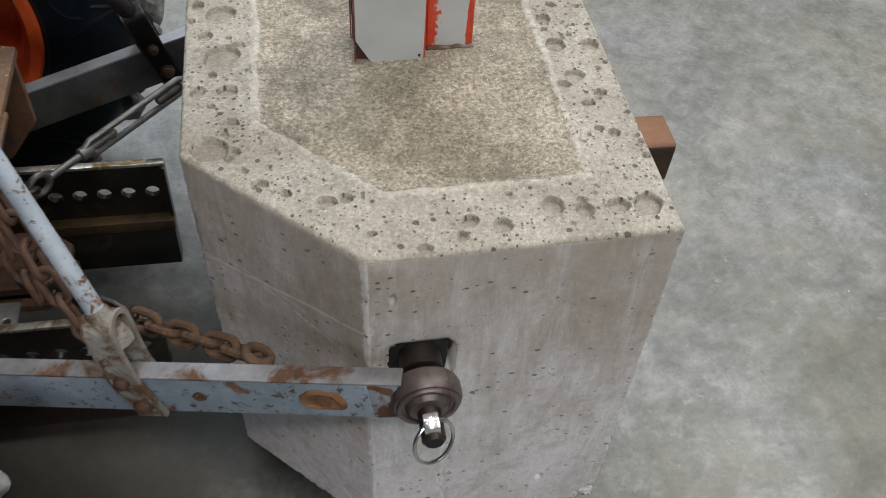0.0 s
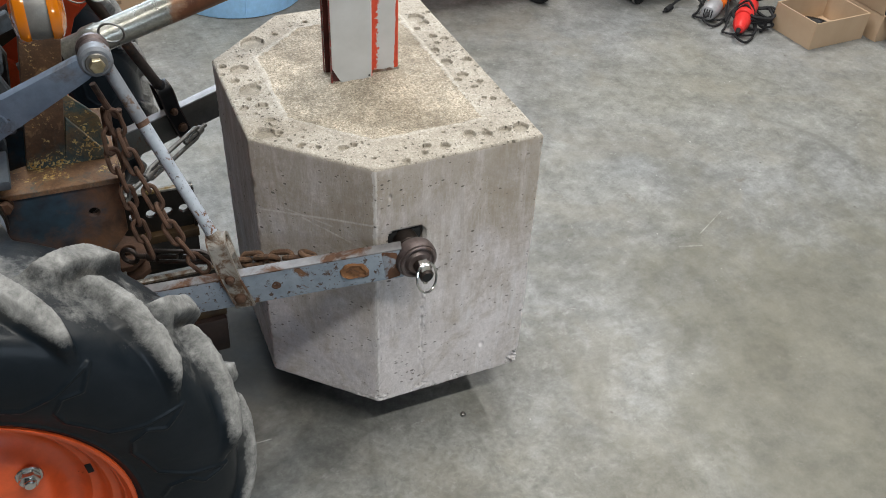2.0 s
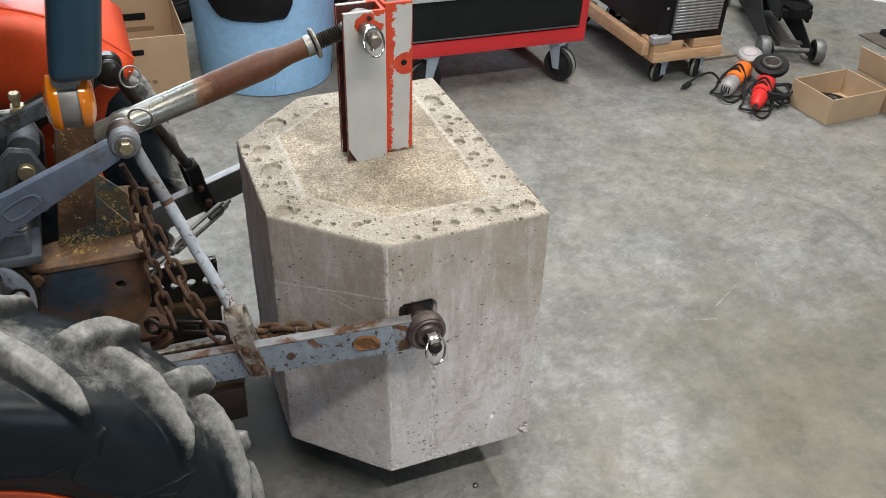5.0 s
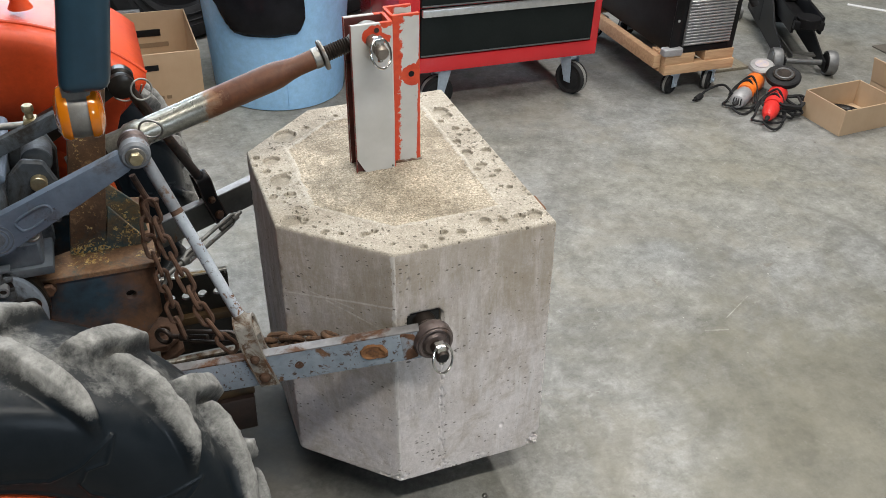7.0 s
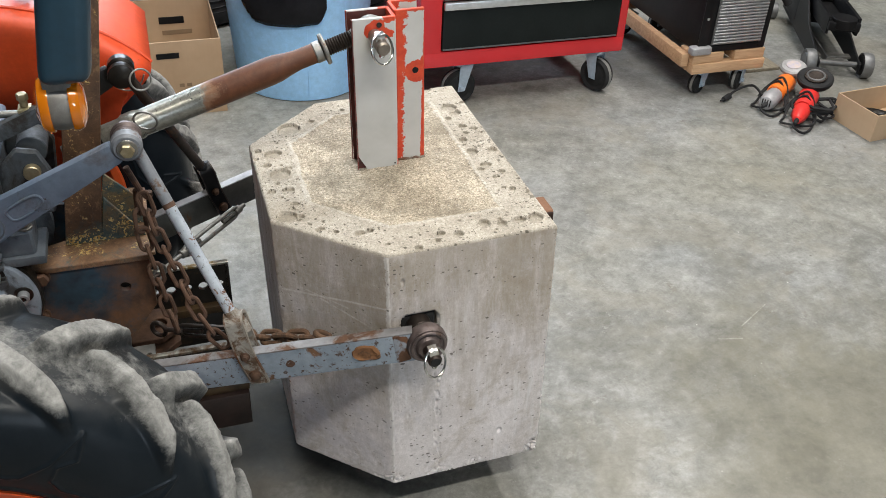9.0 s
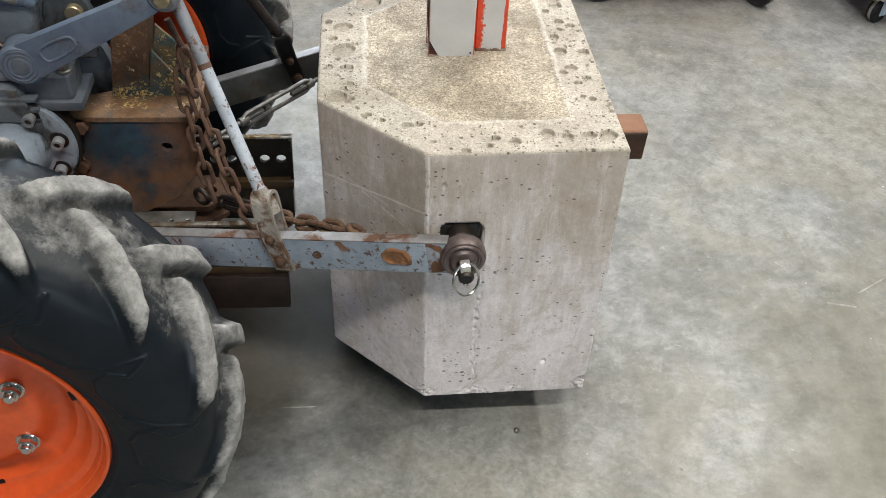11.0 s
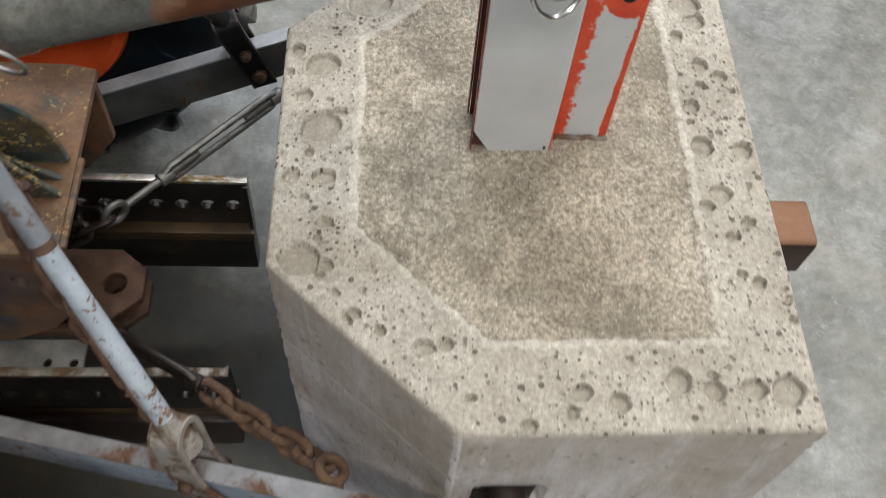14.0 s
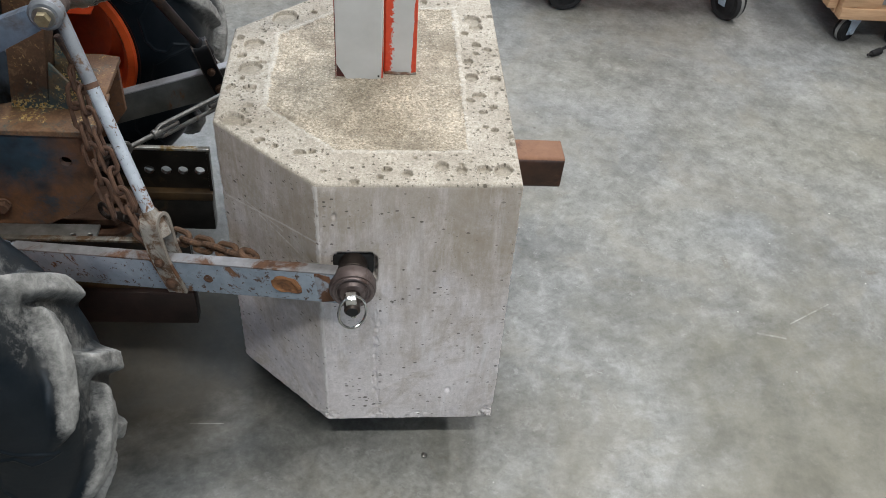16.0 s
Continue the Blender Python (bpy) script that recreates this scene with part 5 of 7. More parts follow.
def lift_arm(f, label, paint, eye, boss):
    """A rocker arm with a boss at each end, bolted to the rod's head."""
    hub, end = V((-0.566, 0.160, 0.660)), ROD_TOP + V((0, 0.004, 0))
    t = Group("lift_arm", TRACTOR, label)
    part("arm", turned(flat_bar(hub.lerp(end, 0.04), hub.lerp(end, 0.93), 0.060, 0.034, 0.020, 0.006), f), paint, t)
    part("hub_boss", turned(cyl(hub + V((0, 0.03, 0)), hub - V((0, 0.0112, 0)), 0.0315, n=36, bev=0.004), f), paint, t)
    e = (end - hub).normalized()
    n = V((0, -0.0104, 0))
    up = V((-e.z, 0, e.x))
    slot = [hub + e * s + up * k + n for s, k in ((0.045, 0.010), (0.085, 0.010), (0.094, 0.0), (0.085, -0.010), (0.045, -0.012), (0.038, 0.0))]
    part("cast_outline", turned(sweep(smooth_path(slot, 5, True), 0.0022, 8, closed=True), f), paint, t)
    for r in (0.0235, 0.0175):
        part("hub_ring", turned(ring(hub - V((0, 0.0110, 0)), (0, 1, 0), r, 0.0013, 40, 6), f), CAST_GREY, t)
    part("hub_shaft", turned(cyl(hub + V((0, 0.07, 0)), hub - V((0, 0.0122, 0)), 0.0135), f), CAST_GREY, t)
    part("end_boss", turned(cyl(end + V((0, 0.012, 0)), end - V((0, 0.012, 0)), 0.0225, n=32, bev=0.004), f), boss, t)
    part("washer", turned(cyl(end - V((0, 0.012, 0)), end - V((0, 0.0150, 0)), 0.0150), f), GALV, t)
    part("bolt_head", turned(hexagon(end - V((0, 0.0150, 0)), end - V((0, 0.024, 0)), 0.0105), f), BRASSY, t)
    part("rod_eye", turned(lathe([(0.016, 0.0), (0.0215, 0.003), (0.0225, 0.010), (0.0190, 0.014), (0.0190, 0.024), (0.016, 0.027)], end + V((0, 0.040, 0)), end, 36), f), eye, t)
    part("split_ring", turned(ring(end + V((0.030, 0.064, 0.004)), (0.3, 1, 0.3), 0.0175, 0.0017), f), GALV, t)
    return t


lift_arm(SAME, "dull grey-blue cast lift arm", ARM_PAINT, EYE_STEEL, ARM_WORN)
lift_arm(MIRROR, "dark greasy cast lift arm with a ring pin", BLACK_OILY, BLACK_OILY, BLACK_OILY)


def top_link():
    """The threaded top link between tractor and mast: barrel, lock nut, threaded end and ball."""
    a, b = V((0.051, 0.297, 0.857)), V((-0.46, 0.285, 0.695))
    d = (b - a).normalized()
    t = thing("top_link", b, "old steel top link, part bare and part rusty brown", "top link")
    part("ball_end", join(lathe([(0.010, -0.017), (0.022, -0.015), (0.0265, 0), (0.022, 0.015), (0.010, 0.017)], a, a + V((0, 1, 0)), 30)), GALV, t)
    thread = [(0.0105, 0.02)]
    for i in range(13):
        h = 0.032 + i * 0.0042
        thread += [(0.0118, h), (0.0140, h + 0.0021)]
    part("threaded_rod", lathe(thread + [(0.0118, 0.09)], a, b, 22), DARK_STEEL, t)
    part("shank", lathe([(0.020, 0.012), (0.0165, 0.026), (0.0125, 0.036)], a, b, 24), GALV, t)
    part("lock_nut", lathe([(0.016, 0.0), (0.0255, 0.001), (0.0265, 0.004), (0.0255, 0.007), (0.016, 0.008)], a + d * 0.079, b, 28), GALV, t)
    barrel = part("barrel", lathe([(0.0165, 0.090), (0.0165, 0.13), (0.0185, 0.147), (0.0222, 0.165), (0.0232, 0.18), (0.0228, 0.275)], a, b, 36), BARREL, t, "brown rusty barrel")
    part("collar", lathe([(0.0160, 0.088), (0.0178, 0.089), (0.0178, 0.100), (0.0166, 0.1015)], a, b, 30), GALV, barrel)
    part("bare_barrel", lathe([(0.0229, 0.275), (0.0218, 0.40), (0.0240, 0.405), (0.0240, 0.425), (0.0205, 0.432), (0.0205, 0.465)], a, b, 36), BARREL, t, "bare scuffed steel")
    part("front_yoke", lathe([(0.014, 0.46), (0.014, 0.53)], a, b, 20), DARK_STEEL, t)
    p = thing("top_link_pin", (0.051, 0.30, 0.857), "plain steel pin through the mast and top link", "hitch pin")
    part("shaft", cyl((0.051, 0.345, 0.857), (0.051, 0.213, 0.857), 0.0112, bev=0.003), PIN_STEEL, p)
    lynch_pin((0.051, 0.234, 0.857), (0, -1, 0), (0.10, 0, -1), "bright zinc lynch pin with a folded ring")


PIN_STEEL = surface("brown_tinted_pin_steel", (0.15, 0.12, 0.095), (0.27, 0.235, 0.20), 24, 0.4, 0.7, 0.12, 120, wear=(0.10, 0.05, 0.03), wlo=0.58, whi=0.7)
top_link()


# ---- chains and turnbuckles ----
CHAIN_CRUST = surface("crusted_chain_rust", (0.065, 0.036, 0.022), (0.185, 0.102, 0.054), 34, 0.85, 0.1, 0.7, 150, wear=(0.050, 0.028, 0.018), wscale=30, wlo=0.48, whi=0.60)
def chain(name, pts, label, pitch=0.029, wire=0.0036, wide=0.0095, material=RUST):
    """Oval links along a path, every second one turned a quarter."""
    path = smooth_path(pts, 12)
    s = [0.0]
    for a, b in zip(path, path[1:]):
        s.append(s[-1] + (b - a).length)
    count = int(s[-1] / pitch)
    t = thing(name, path[-1], label, "chain", "chains")
    shape = []
    half = pitch / 2 + wire - wide + wire * 0.6
    for i in range(20):
        w = 2 * math.pi * i / 20
        shape.append(V((wide * math.cos(w), wide * math.sin(w) + (half if math.sin(w) > 0 else -half), 0)))
    me = mesh_of("link", sweep(shape, wire, 8, closed=True), material)
    for i in range(count):
        at = (i + 0.5) * s[-1] / count
        k = max(j for j in range(len(s)) if s[j] <= at)
        k = min(k, len(path) - 2)
        p = path[k].lerp(path[k + 1], (at - s[k]) / max(s[k + 1] - s[k], 1e-6))
        q = (path[k + 1] - path[k]).to_track_quat("Y", "Z").to_matrix().to_4x4()
        ob = new("link", me)
        ob.parent = t
        ob.matrix_parent_inverse = PLACE[t].inverted()
        ob.matrix_basis = Matrix.Translation(p) @ q @ Matrix.Rotation(radians(40 + 90 * (i % 2) + random.uniform(-14, 14)), 4, "Y")
    return t


chain("check_chain", [(-0.352, 0.190, 0.668), (-0.354, 0.178, 0.60), (-0.345, 0.165, 0.54), (-0.338, 0.160, 0.48), (-0.326, 0.150, 0.415)], "rusty brown chain hanging beside the lift rod")
chain("check_chain", [(-0.345, 0.180, 0.668), (-0.330, 0.155, 0.60), (-0.312, 0.135, 0.545), (-0.290, 0.105, 0.485), (-0.268, 0.084, 0.445), (-0.252, 0.078, 0.425)], "rusty brown chain sagging to the link clevis")
chain("check_chain", [(-0.228, 0.121, 0.404), (-0.195, 0.096, 0.413), (-0.150, 0.062, 0.431), (-0.106, 0.030, 0.447)], "rusted-up short chain from the turnbuckle to the link", 0.024, 0.0047, 0.0102, CHAIN_CRUST)
eye_bolt = thing("eye_bolt", (-0.100, 0.022, 0.455), "rusty eye bolt fixed to the inside of the link", "eye bolt")
part("eye", ring((-0.100, 0.024, 0.455), (0.5, 0.3, 1), 0.0125, 0.0050), CHAIN_CRUST, eye_bolt)
part("shank", cyl((-0.096, 0.016, 0.454), (-0.094, -0.004, 0.452), 0.0065), CHAIN_CRUST, eye_bolt)
single("chain_hook", sweep(smooth_path([(-0.362, 0.186, 0.716), (-0.355, 0.186, 0.695), (-0.346, 0.184, 0.672), (-0.336, 0.182, 0.660), (-0.334, 0.180, 0.672)], 5), 0.0048, 10), RUST, "thin bent steel hook holding the chain", "hook")


def turnbuckle(p, q, label, material):
    p, q = V(p), V(q)
    d = (q - p).normalized()
    t = thing("turnbuckle", p, label, "turnbuckle", "turnbuckles")
    L = (q - p).length
    up = V((0, 0, 1)) - d * d.z
    a, b = p + d * L * 0.28, p + d * L * 0.92
    for k in (1, -1):
        part("side_bar", sweep([a + up * k * 0.004, a + d * 0.012 + up * k * 0.0115, b - d * 0.012 + up * k * 0.0115, b + up * k * 0.004], 0.0042, 10), material, t)
    part("end_nut", cyl(a - d * 0.006, a + d * 0.012, 0.0085), material, t)
    part("end_nut", cyl(b - d * 0.012, b + d * 0.006, 0.0085), material, t)
    part("eye_bolt", cyl(p + d * 0.02, a + d * 0.05, 0.0045), material, t)
    part("eye_bolt", cyl(b - d * 0.05, q, 0.0045), material, t)
    part("eye_loop", ring(p + d * 0.008, up.cross(d), 0.0135, 0.0042), material, t)
    return t


DULL_ZINC = surface("dull_dark_zinc", (0.085, 0.082, 0.075), (0.19, 0.185, 0.172), 30, 0.5, 0.7, 0.12, 140, wear=(0.11, 0.055, 0.03), wscale=22, wlo=0.60, whi=0.70)
turnbuckle((-0.350, 0.315, 0.415), (-0.165, 0.500, 0.425), "dull zinc turnbuckle stretched to the far link", DULL_ZINC)
chain("anchor_chain", [(-0.352, 0.313, 0.412), (-0.385, 0.305, 0.398), (-0.415, 0.300, 0.378), (-0.425, 0.285, 0.345)], "dark greasy chain hooked to the far turnbuckle", 0.027, 0.0040, 0.0100, DARK_STEEL)
turnbuckle((-0.364, 0.214, 0.372), (-0.226, 0.120, 0.408), "dark greasy turnbuckle stretched to the near link", DARK_STEEL)
chain("check_chain", [(-0.395, 0.335, 0.385), (-0.375, 0.325, 0.400), (-0.350, 0.315, 0.412)], "dark steel chain end at the turnbuckle", material=DARK_STEEL)


# ---- the tractor ----
AXLE = V((-0.632, -0.195, 0.382))


def tyre_mesh():
    """Lugged tractor tyre about the y axis: crown, shoulders and sidewalls with bars moulded on."""
    prof = [(-0.078, 0.199), (-0.088, 0.212), (-0.098, 0.234), (-0.105, 0.262), (-0.106, 0.288), (-0.102, 0.311), (-0.095, 0.328), (-0.083, 0.340), (-0.062, 0.347), (-0.033, 0.3505), (0.0, 0.352)]
    prof = prof + [(-y, r) for y, r in prof[-2::-1]]
    pts = smooth_path([(y, r, 0) for y, r in prof], 12)
    yy, rr = np.array([p[0] for p in pts]), np.array([p[1] for p in pts])
    rows, cols, lugs = len(pts), 1080, 15
    w = np.linspace(0, 2 * np.pi, cols, endpoint=False)
    y, r = np.repeat(yy[:, None], cols, 1), np.repeat(rr[:, None], cols, 1)
    ang = np.repeat(w[None], rows, 0)
    arc = np.concatenate([[0], np.cumsum(np.hypot(np.diff(yy), np.diff(rr)))])
    across = np.repeat((arc - arc[rows // 2])[:, None], cols, 1)          # distance from the crown along the section
    a = np.abs(across)
    pitch = 2 * np.pi / lugs
    out = np.zeros_like(y)
    rub = np.zeros_like(y)
    p0 = np.stack([r * np.cos(ang), y, r * np.sin(ang)], -1)
    for s, start in ((1, radians(14.6)), (-1, radians(5.0))):
        lead = 0.38 * np.minimum(a, 0.115) / 0.115 + 0.20 * np.clip(a - 0.115, 0, 0.05) / 0.115
        ph = ((ang + lead - start + pitch / 2) % pitch) - pitch / 2
        off = ph * r + 0.0030 * wave(p0, 42, 10 + s)
        off = np.where(off > 0, off * (1 + 1.2 * np.clip((a - 0.055) / 0.04, 0, 1)), off)
        u = np.clip((a - 0.02) / 0.08, 0, 1)
        half = 0.0235 + 0.003 * u - 0.012 * np.clip((a - 0.070) / 0.03, 0, 1)
        steep = 1 / (1 + np.exp((-off - half) / 0.0019))
        # the rear flank falls off in a long hollow towards the shoulder
        t = np.clip((off - half * 0.6) / (0.014 + 0.042 * u), 0, 1)
        slope = (1 - t) ** 1.5 * (1 - 0.35 * t)
        body = np.minimum(steep, np.where(off > 0, slope, 1.0))
        lengthwise = 1 / (1 + np.exp((a - 0.098 + 0.30 * np.maximum(off, 0) - 0.10 * np.minimum(off, 0)) / 0.0040)) / (1 + np.exp((-across * s - 0.010 + 0.35 * np.abs(off)) / 0.0032))
        tall = 0.0265 - 0.011 * np.clip((a - 0.055) / 0.04, 0, 1) - 0.003 * np.clip(1 - a / 0.02, 0, 1)
        rub = np.maximum(rub, np.minimum(steep, np.where(off > 0, np.clip(1.15 - t * (1.1 + 1.0 * u), 0, 1), 1.0)) * lengthwise * (1 - 0.35 * np.clip((a - 0.07) / 0.03, 0, 1)))
        rub = np.maximum(rub, 0.60 * np.clip(1.30 - a / 0.075, 0, 1))
        out = np.maximum(out, body * lengthwise * tall)
    # raised moulding lines on the sidewalls, from lug end to lug end round a pocket
    pocket = [(-0.06, 0.100), (0.02, 0.136), (-0.12, 0.152), (-0.08, 0.176), (0.12, 0.190), (0.60, 0.182), (0.80, 0.150), (0.94, 0.102)]
    for s, start in ((1, radians(14.6)), (-1, radians(5.0))):
        ph = ((start - 0.44 - ang) % pitch) / pitch
        near = np.full(y.shape, 1.0)
        for (u0, a0), (u1, a1) in zip(pocket, pocket[1:]):
            for k in (-1, 0, 1):
                px, pa = (ph + k - u0) * pitch * 0.30, across * s - a0
                dx, da = (u1 - u0) * pitch * 0.30, a1 - a0
                f = np.clip((px * dx + pa * da) / (dx * dx + da * da), 0, 1)
                near = np.minimum(near, np.hypot(px - f * dx, pa - f * da))
        out = np.maximum(out, np.where(across * s > 0.100, 0.0026 * np.exp(-(near / 0.0020) ** 2), 0))
    band = 0.002 * np.exp(-((a - 0.212) / 0.003) ** 2)
    out = out + band
    p3 = np.stack([r * np.cos(ang), y, r * np.sin(ang)], -1)
    out = out + (0.0022 * wave(p3, 45, 8, 4) + 0.0013 * np.maximum(wave(p3, 190, 18, 3), -0.2)) * np.clip(out / 0.014, 0.08, 1)
    dy, dr = np.gradient(yy), np.gradient(rr)
    ln = np.hypot(dy, dr)
    ny, nr = (-dr / ln)[:, None], (dy / ln)[:, None]
    y2, r2 = y + out * ny, r + out * nr
    p3 = np.stack([r2 * np.cos(ang), y2, r2 * np.sin(ang)], -1)
    me = grid_mesh("tyre", p3[:, ::-1], True, [RUBBER])
    me.attributes.new("rubbed", "FLOAT", "POINT").data.foreach_set("value", rub[:, ::-1].reshape(-1).astype(np.float32))
    return me


def rear_wheel():
    o, q = V((0, 0, 0)), V((0, -1, 0))
    rim = new("rear_wheel", mesh_of("rear_wheel", lathe([(0.194, -0.092), (0.208, -0.093), (0.213, -0.087), (0.208, -0.083), (0.195, -0.078), (0.186, -0.05), (0.182, 0.0), (0.186, 0.05), (0.198, 0.078), (0.208, 0.083), (0.213, 0.087),
                             (0.2115, 0.092), (0.207, 0.091), (0.201, 0.082), (0.197, 0.071), (0.192, 0.066), (0.184, 0.064), (0.179, 0.058), (0.175, 0.046), (0.169, 0.041), (0.161, 0.040), (0.156, 0.034), (0.150, 0.027), (0.140, 0.024), (0.130, 0.027), (0.120, 0.037), (0.112, 0.045), (0.104, 0.048), (0.06, 0.050), (0.045, 0.050),
                             (0.045, 0.044), (0.10, 0.042), (0.14, 0.016), (0.160, 0.020), (0.176, 0.0), (0.182, -0.07), (0.194, -0.092)], o, q, 72, cap=False), RIM_PAINT))
    rim.parent, rim.matrix_parent_inverse, rim.matrix_basis = TRACTOR, PLACE[TRACTOR].inverted(), Matrix.Translation(AXLE)
    PLACE[rim] = Matrix.Translation(AXLE)
    tagged(rim, "orange painted steel wheel with a worn lugged tyre")
    tagged(hang(new("tyre", tyre_mesh()), rim, True), "dusty black lugged tyre")
    part("hub", lathe([(0.046, 0.01), (0.046, 0.054), (0.040, 0.062), (0.018, 0.065)], o, q, 32), CAST_GREY, rim, "", True)
    for i in range(6):
        w = math.radians(27 + 60 * i)
        c = V((0.108 * math.cos(w), -0.047, 0.108 * math.sin(w)))
        part("wheel_bolt", join(cyl(c, c + q * 0.004, 0.0165), hexagon(c + q * 0.004, c + q * 0.013, 0.013), cyl(c + q * 0.013, c + q * 0.019, 0.0075)), CHROME, rim, "", True)
    for i in range(4):
        w = math.radians(8 + 90 * i)
        c = V((0.1645 * math.cos(w), -0.0408, 0.1645 * math.sin(w)))
        # black inlay instead of a cut slot, for its shade
        part("lug_slot", turned(box(-0.009, 0.009, -0.0006, 0.002, -0.004, 0.004, 0.0008), Matrix.Translation(c) @ Matrix.Rotation(-w + 1.57, 4, "Y")), BLACK_PAINT, rim, "", True)
    return rim


near_wheel = rear_wheel()
far = copy_thing(near_wheel, Matrix.Translation((AXLE.x + 0.028, 2 * YC - AXLE.y, AXLE.z)) @ Matrix.Rotation(math.pi, 4, "Z") @ Matrix.Rotation(radians(9), 4, "Y"))


LEAN = Matrix.Translation((0, 0, 0.546)) @ Matrix(((1, 0, 0.155, 0), (0, 1, 0, 0), (0, 0, 1, 0), (0, 0, 0, 1))) @ Matrix.Translation((0, 0, -0.546))


def hitch_frame():
    """Rusty box bracket bolted to the back of the gearbox, with a square post and gussets on it."""
    t = Group("hitch_bracket", TRACTOR, "rusty welded bracket with dark blue paint and yellow flakes")
    o = [(-0.565, 0.352), (-0.45, 0.352), (-0.392, 0.385), (-0.352, 0.440), (-0.352, 0.536), (-0.565, 0.536)]
    for nm, y0, y1 in (("side_plate", 0.196, 0.206), ("side_plate", 0.402, 0.412)):
        part(nm, prism(o, "y", y0, y1, 0.001, holes=((-0.397, 0.486, 0.0085),)), rust_blue_mat, t)
    part("top_plate", prism([(-0.545, 0.192), (-0.347, 0.192), (-0.347, 0.41), (-0.375, 0.416), (-0.475, 0.416), (-0.475, 0.27), (-0.545, 0.245)], "z", 0.536, 0.546, 0.001), FLAKY, t, "rusty plate with yellow flakes")
    part("back_plate", box(-0.575, -0.565, 0.19, 0.418, 0.352, 0.546, 0.001), CAST_GREY, t)
    part("post", turned(box(-0.480, -0.423, 0.250, 0.300, 0.546, 1.01, 0.004), LEAN), POST_RUST, t, "brown rusty square post")
    part("gusset", prism([(-0.424, 0.546), (-0.352, 0.546), (-0.408, 0.628)], "y", 0.252, 0.258, 0.0008), GUSSET_RUST, t)
    part("gusset", prism([(-0.424, 0.546), (-0.352, 0.546), (-0.360, 0.60), (-0.405, 0.650)], "y", 0.292, 0.298, 0.0008), GUSSET_RUST, t)
    part("foot_rib", prism([(-0.424, 0.546), (-0.356, 0.546), (-0.415, 0.590)], "y", 0.272, 0.278, 0.0008), GUSSET_RUST, t)
    for x, z in ((-0.519, 0.529), (-0.532, 0.455), (-0.512, 0.395)):
        part("bolt", join(cyl((x, 0.196, z), (x, 0.192, z), 0.0135), hexagon((x, 0.192, z), (x, 0.182, z), 0.0115)), RUST, t)
    part("base_strap", prism([(-0.60, 0.160), (-0.368, 0.160), (-0.368, 0.199), (-0.60, 0.199)], "z", 0.347, 0.352, 0.0008, holes=((-0.379, 0.172, 0.0045), (-0.406, 0.172, 0.0045))), GALV, t, "pale zinc strap with drilled holes")
    part("weld_lip", box(-0.347, -0.341, 0.20, 0.30, 0.538, 0.545, 0.002), FLAKY, t)
    return t


rust_blue_mat = rust_blue()
FLAKY = flaky_plate("flaked_rusty_plate", (0.075, 0.038, 0.020), (0.205, 0.112, 0.056), 0.565, 0.531, 0.214)
POST_RUST = flaky_plate("rusty_painted_post", (0.040, 0.022, 0.013), (0.135, 0.070, 0.034), 0.64, 0.580)
GUSSET_RUST = flaky_plate("flaked_teal_gusset", (0.075, 0.052, 0.028), (0.170, 0.120, 0.066), 0.50, 0.585)
hitch_frame()


def side_rail(f, label, lower, ledge, lip):
    """Black drawbar side rail: a drilled upper channel over a deeper box section."""
    t = Group("drawbar_rail", TRACTOR, label)
    x0, x1, y0, y1 = -0.90, -0.216, 0.395, 0.425
    part("top_lip", turned(box(x0, x1, y0 + 0.010, y0 + 0.020, 0.352, 0.357, 0.001), f), lip, t, "bright worn edge")
    holes = [(x1 - 0.022 - 0.031 * i, 0.305, 0.0095) for i in range(9)]
    part("drilled_web", turned(prism([(x0, 0.262), (x1, 0.262), (x1, 0.352), (x0, 0.352)], "y", y0 + 0.012, y0 + 0.020, 0.0, holes), f), BLACK_OILY, t)
    part("ledge", turned(box(x0, x1, y0 - 0.004, y0 + 0.020, 0.244, 0.262, 0.002), f), ledge, t, "oily rust-brown ledge")
    part("lower_box", turned(box(x0, x1 - 0.002, y0, y1, 0.166, 0.244, 0.004), f), lower, t)
    part("end_lip", turned(box(x1 - 0.006, x1, y0 + 0.0045, y0 + 0.0115, 0.262, 0.352, 0.001), f), BLACK_OILY, t)
    return t


WORN_EDGE = surface("bright_worn_steel_edge", (0.30, 0.28, 0.24), (0.62, 0.60, 0.56), 30, 0.32, 0.9, 0.1, 120, wear=(0.20, 0.13, 0.04), wscale=18, wlo=0.56, whi=0.64)
DULL_EDGE = surface("dull_worn_steel_edge", (0.12, 0.105, 0.085), (0.28, 0.26, 0.22), 26, 0.4, 0.7, 0.15, 120, wear=(0.08, 0.045, 0.02), wscale=15, wlo=0.50, whi=0.58)
LEDGE = surface("oily_brown_ledge", (0.026, 0.016, 0.008), (0.095, 0.056, 0.023), 16, 0.4, 0.3, 0.2, 100)
LOWER_BOX = surface("greasy_brown_black", (0.016, 0.011, 0.010), (0.060, 0.034, 0.028), 9, 0.30, 0.45, 0.15, 90, wear=(0.10, 0.045, 0.03), wscale=7, wlo=0.62, whi=0.74)
side_rail(SAME, "oily black drilled drawbar rail", BLACK_OILY, LEDGE, WORN_EDGE)
side_rail(MIRROR, "greasy brown-black drawbar rail", LOWER_BOX, LEDGE, DULL_EDGE)


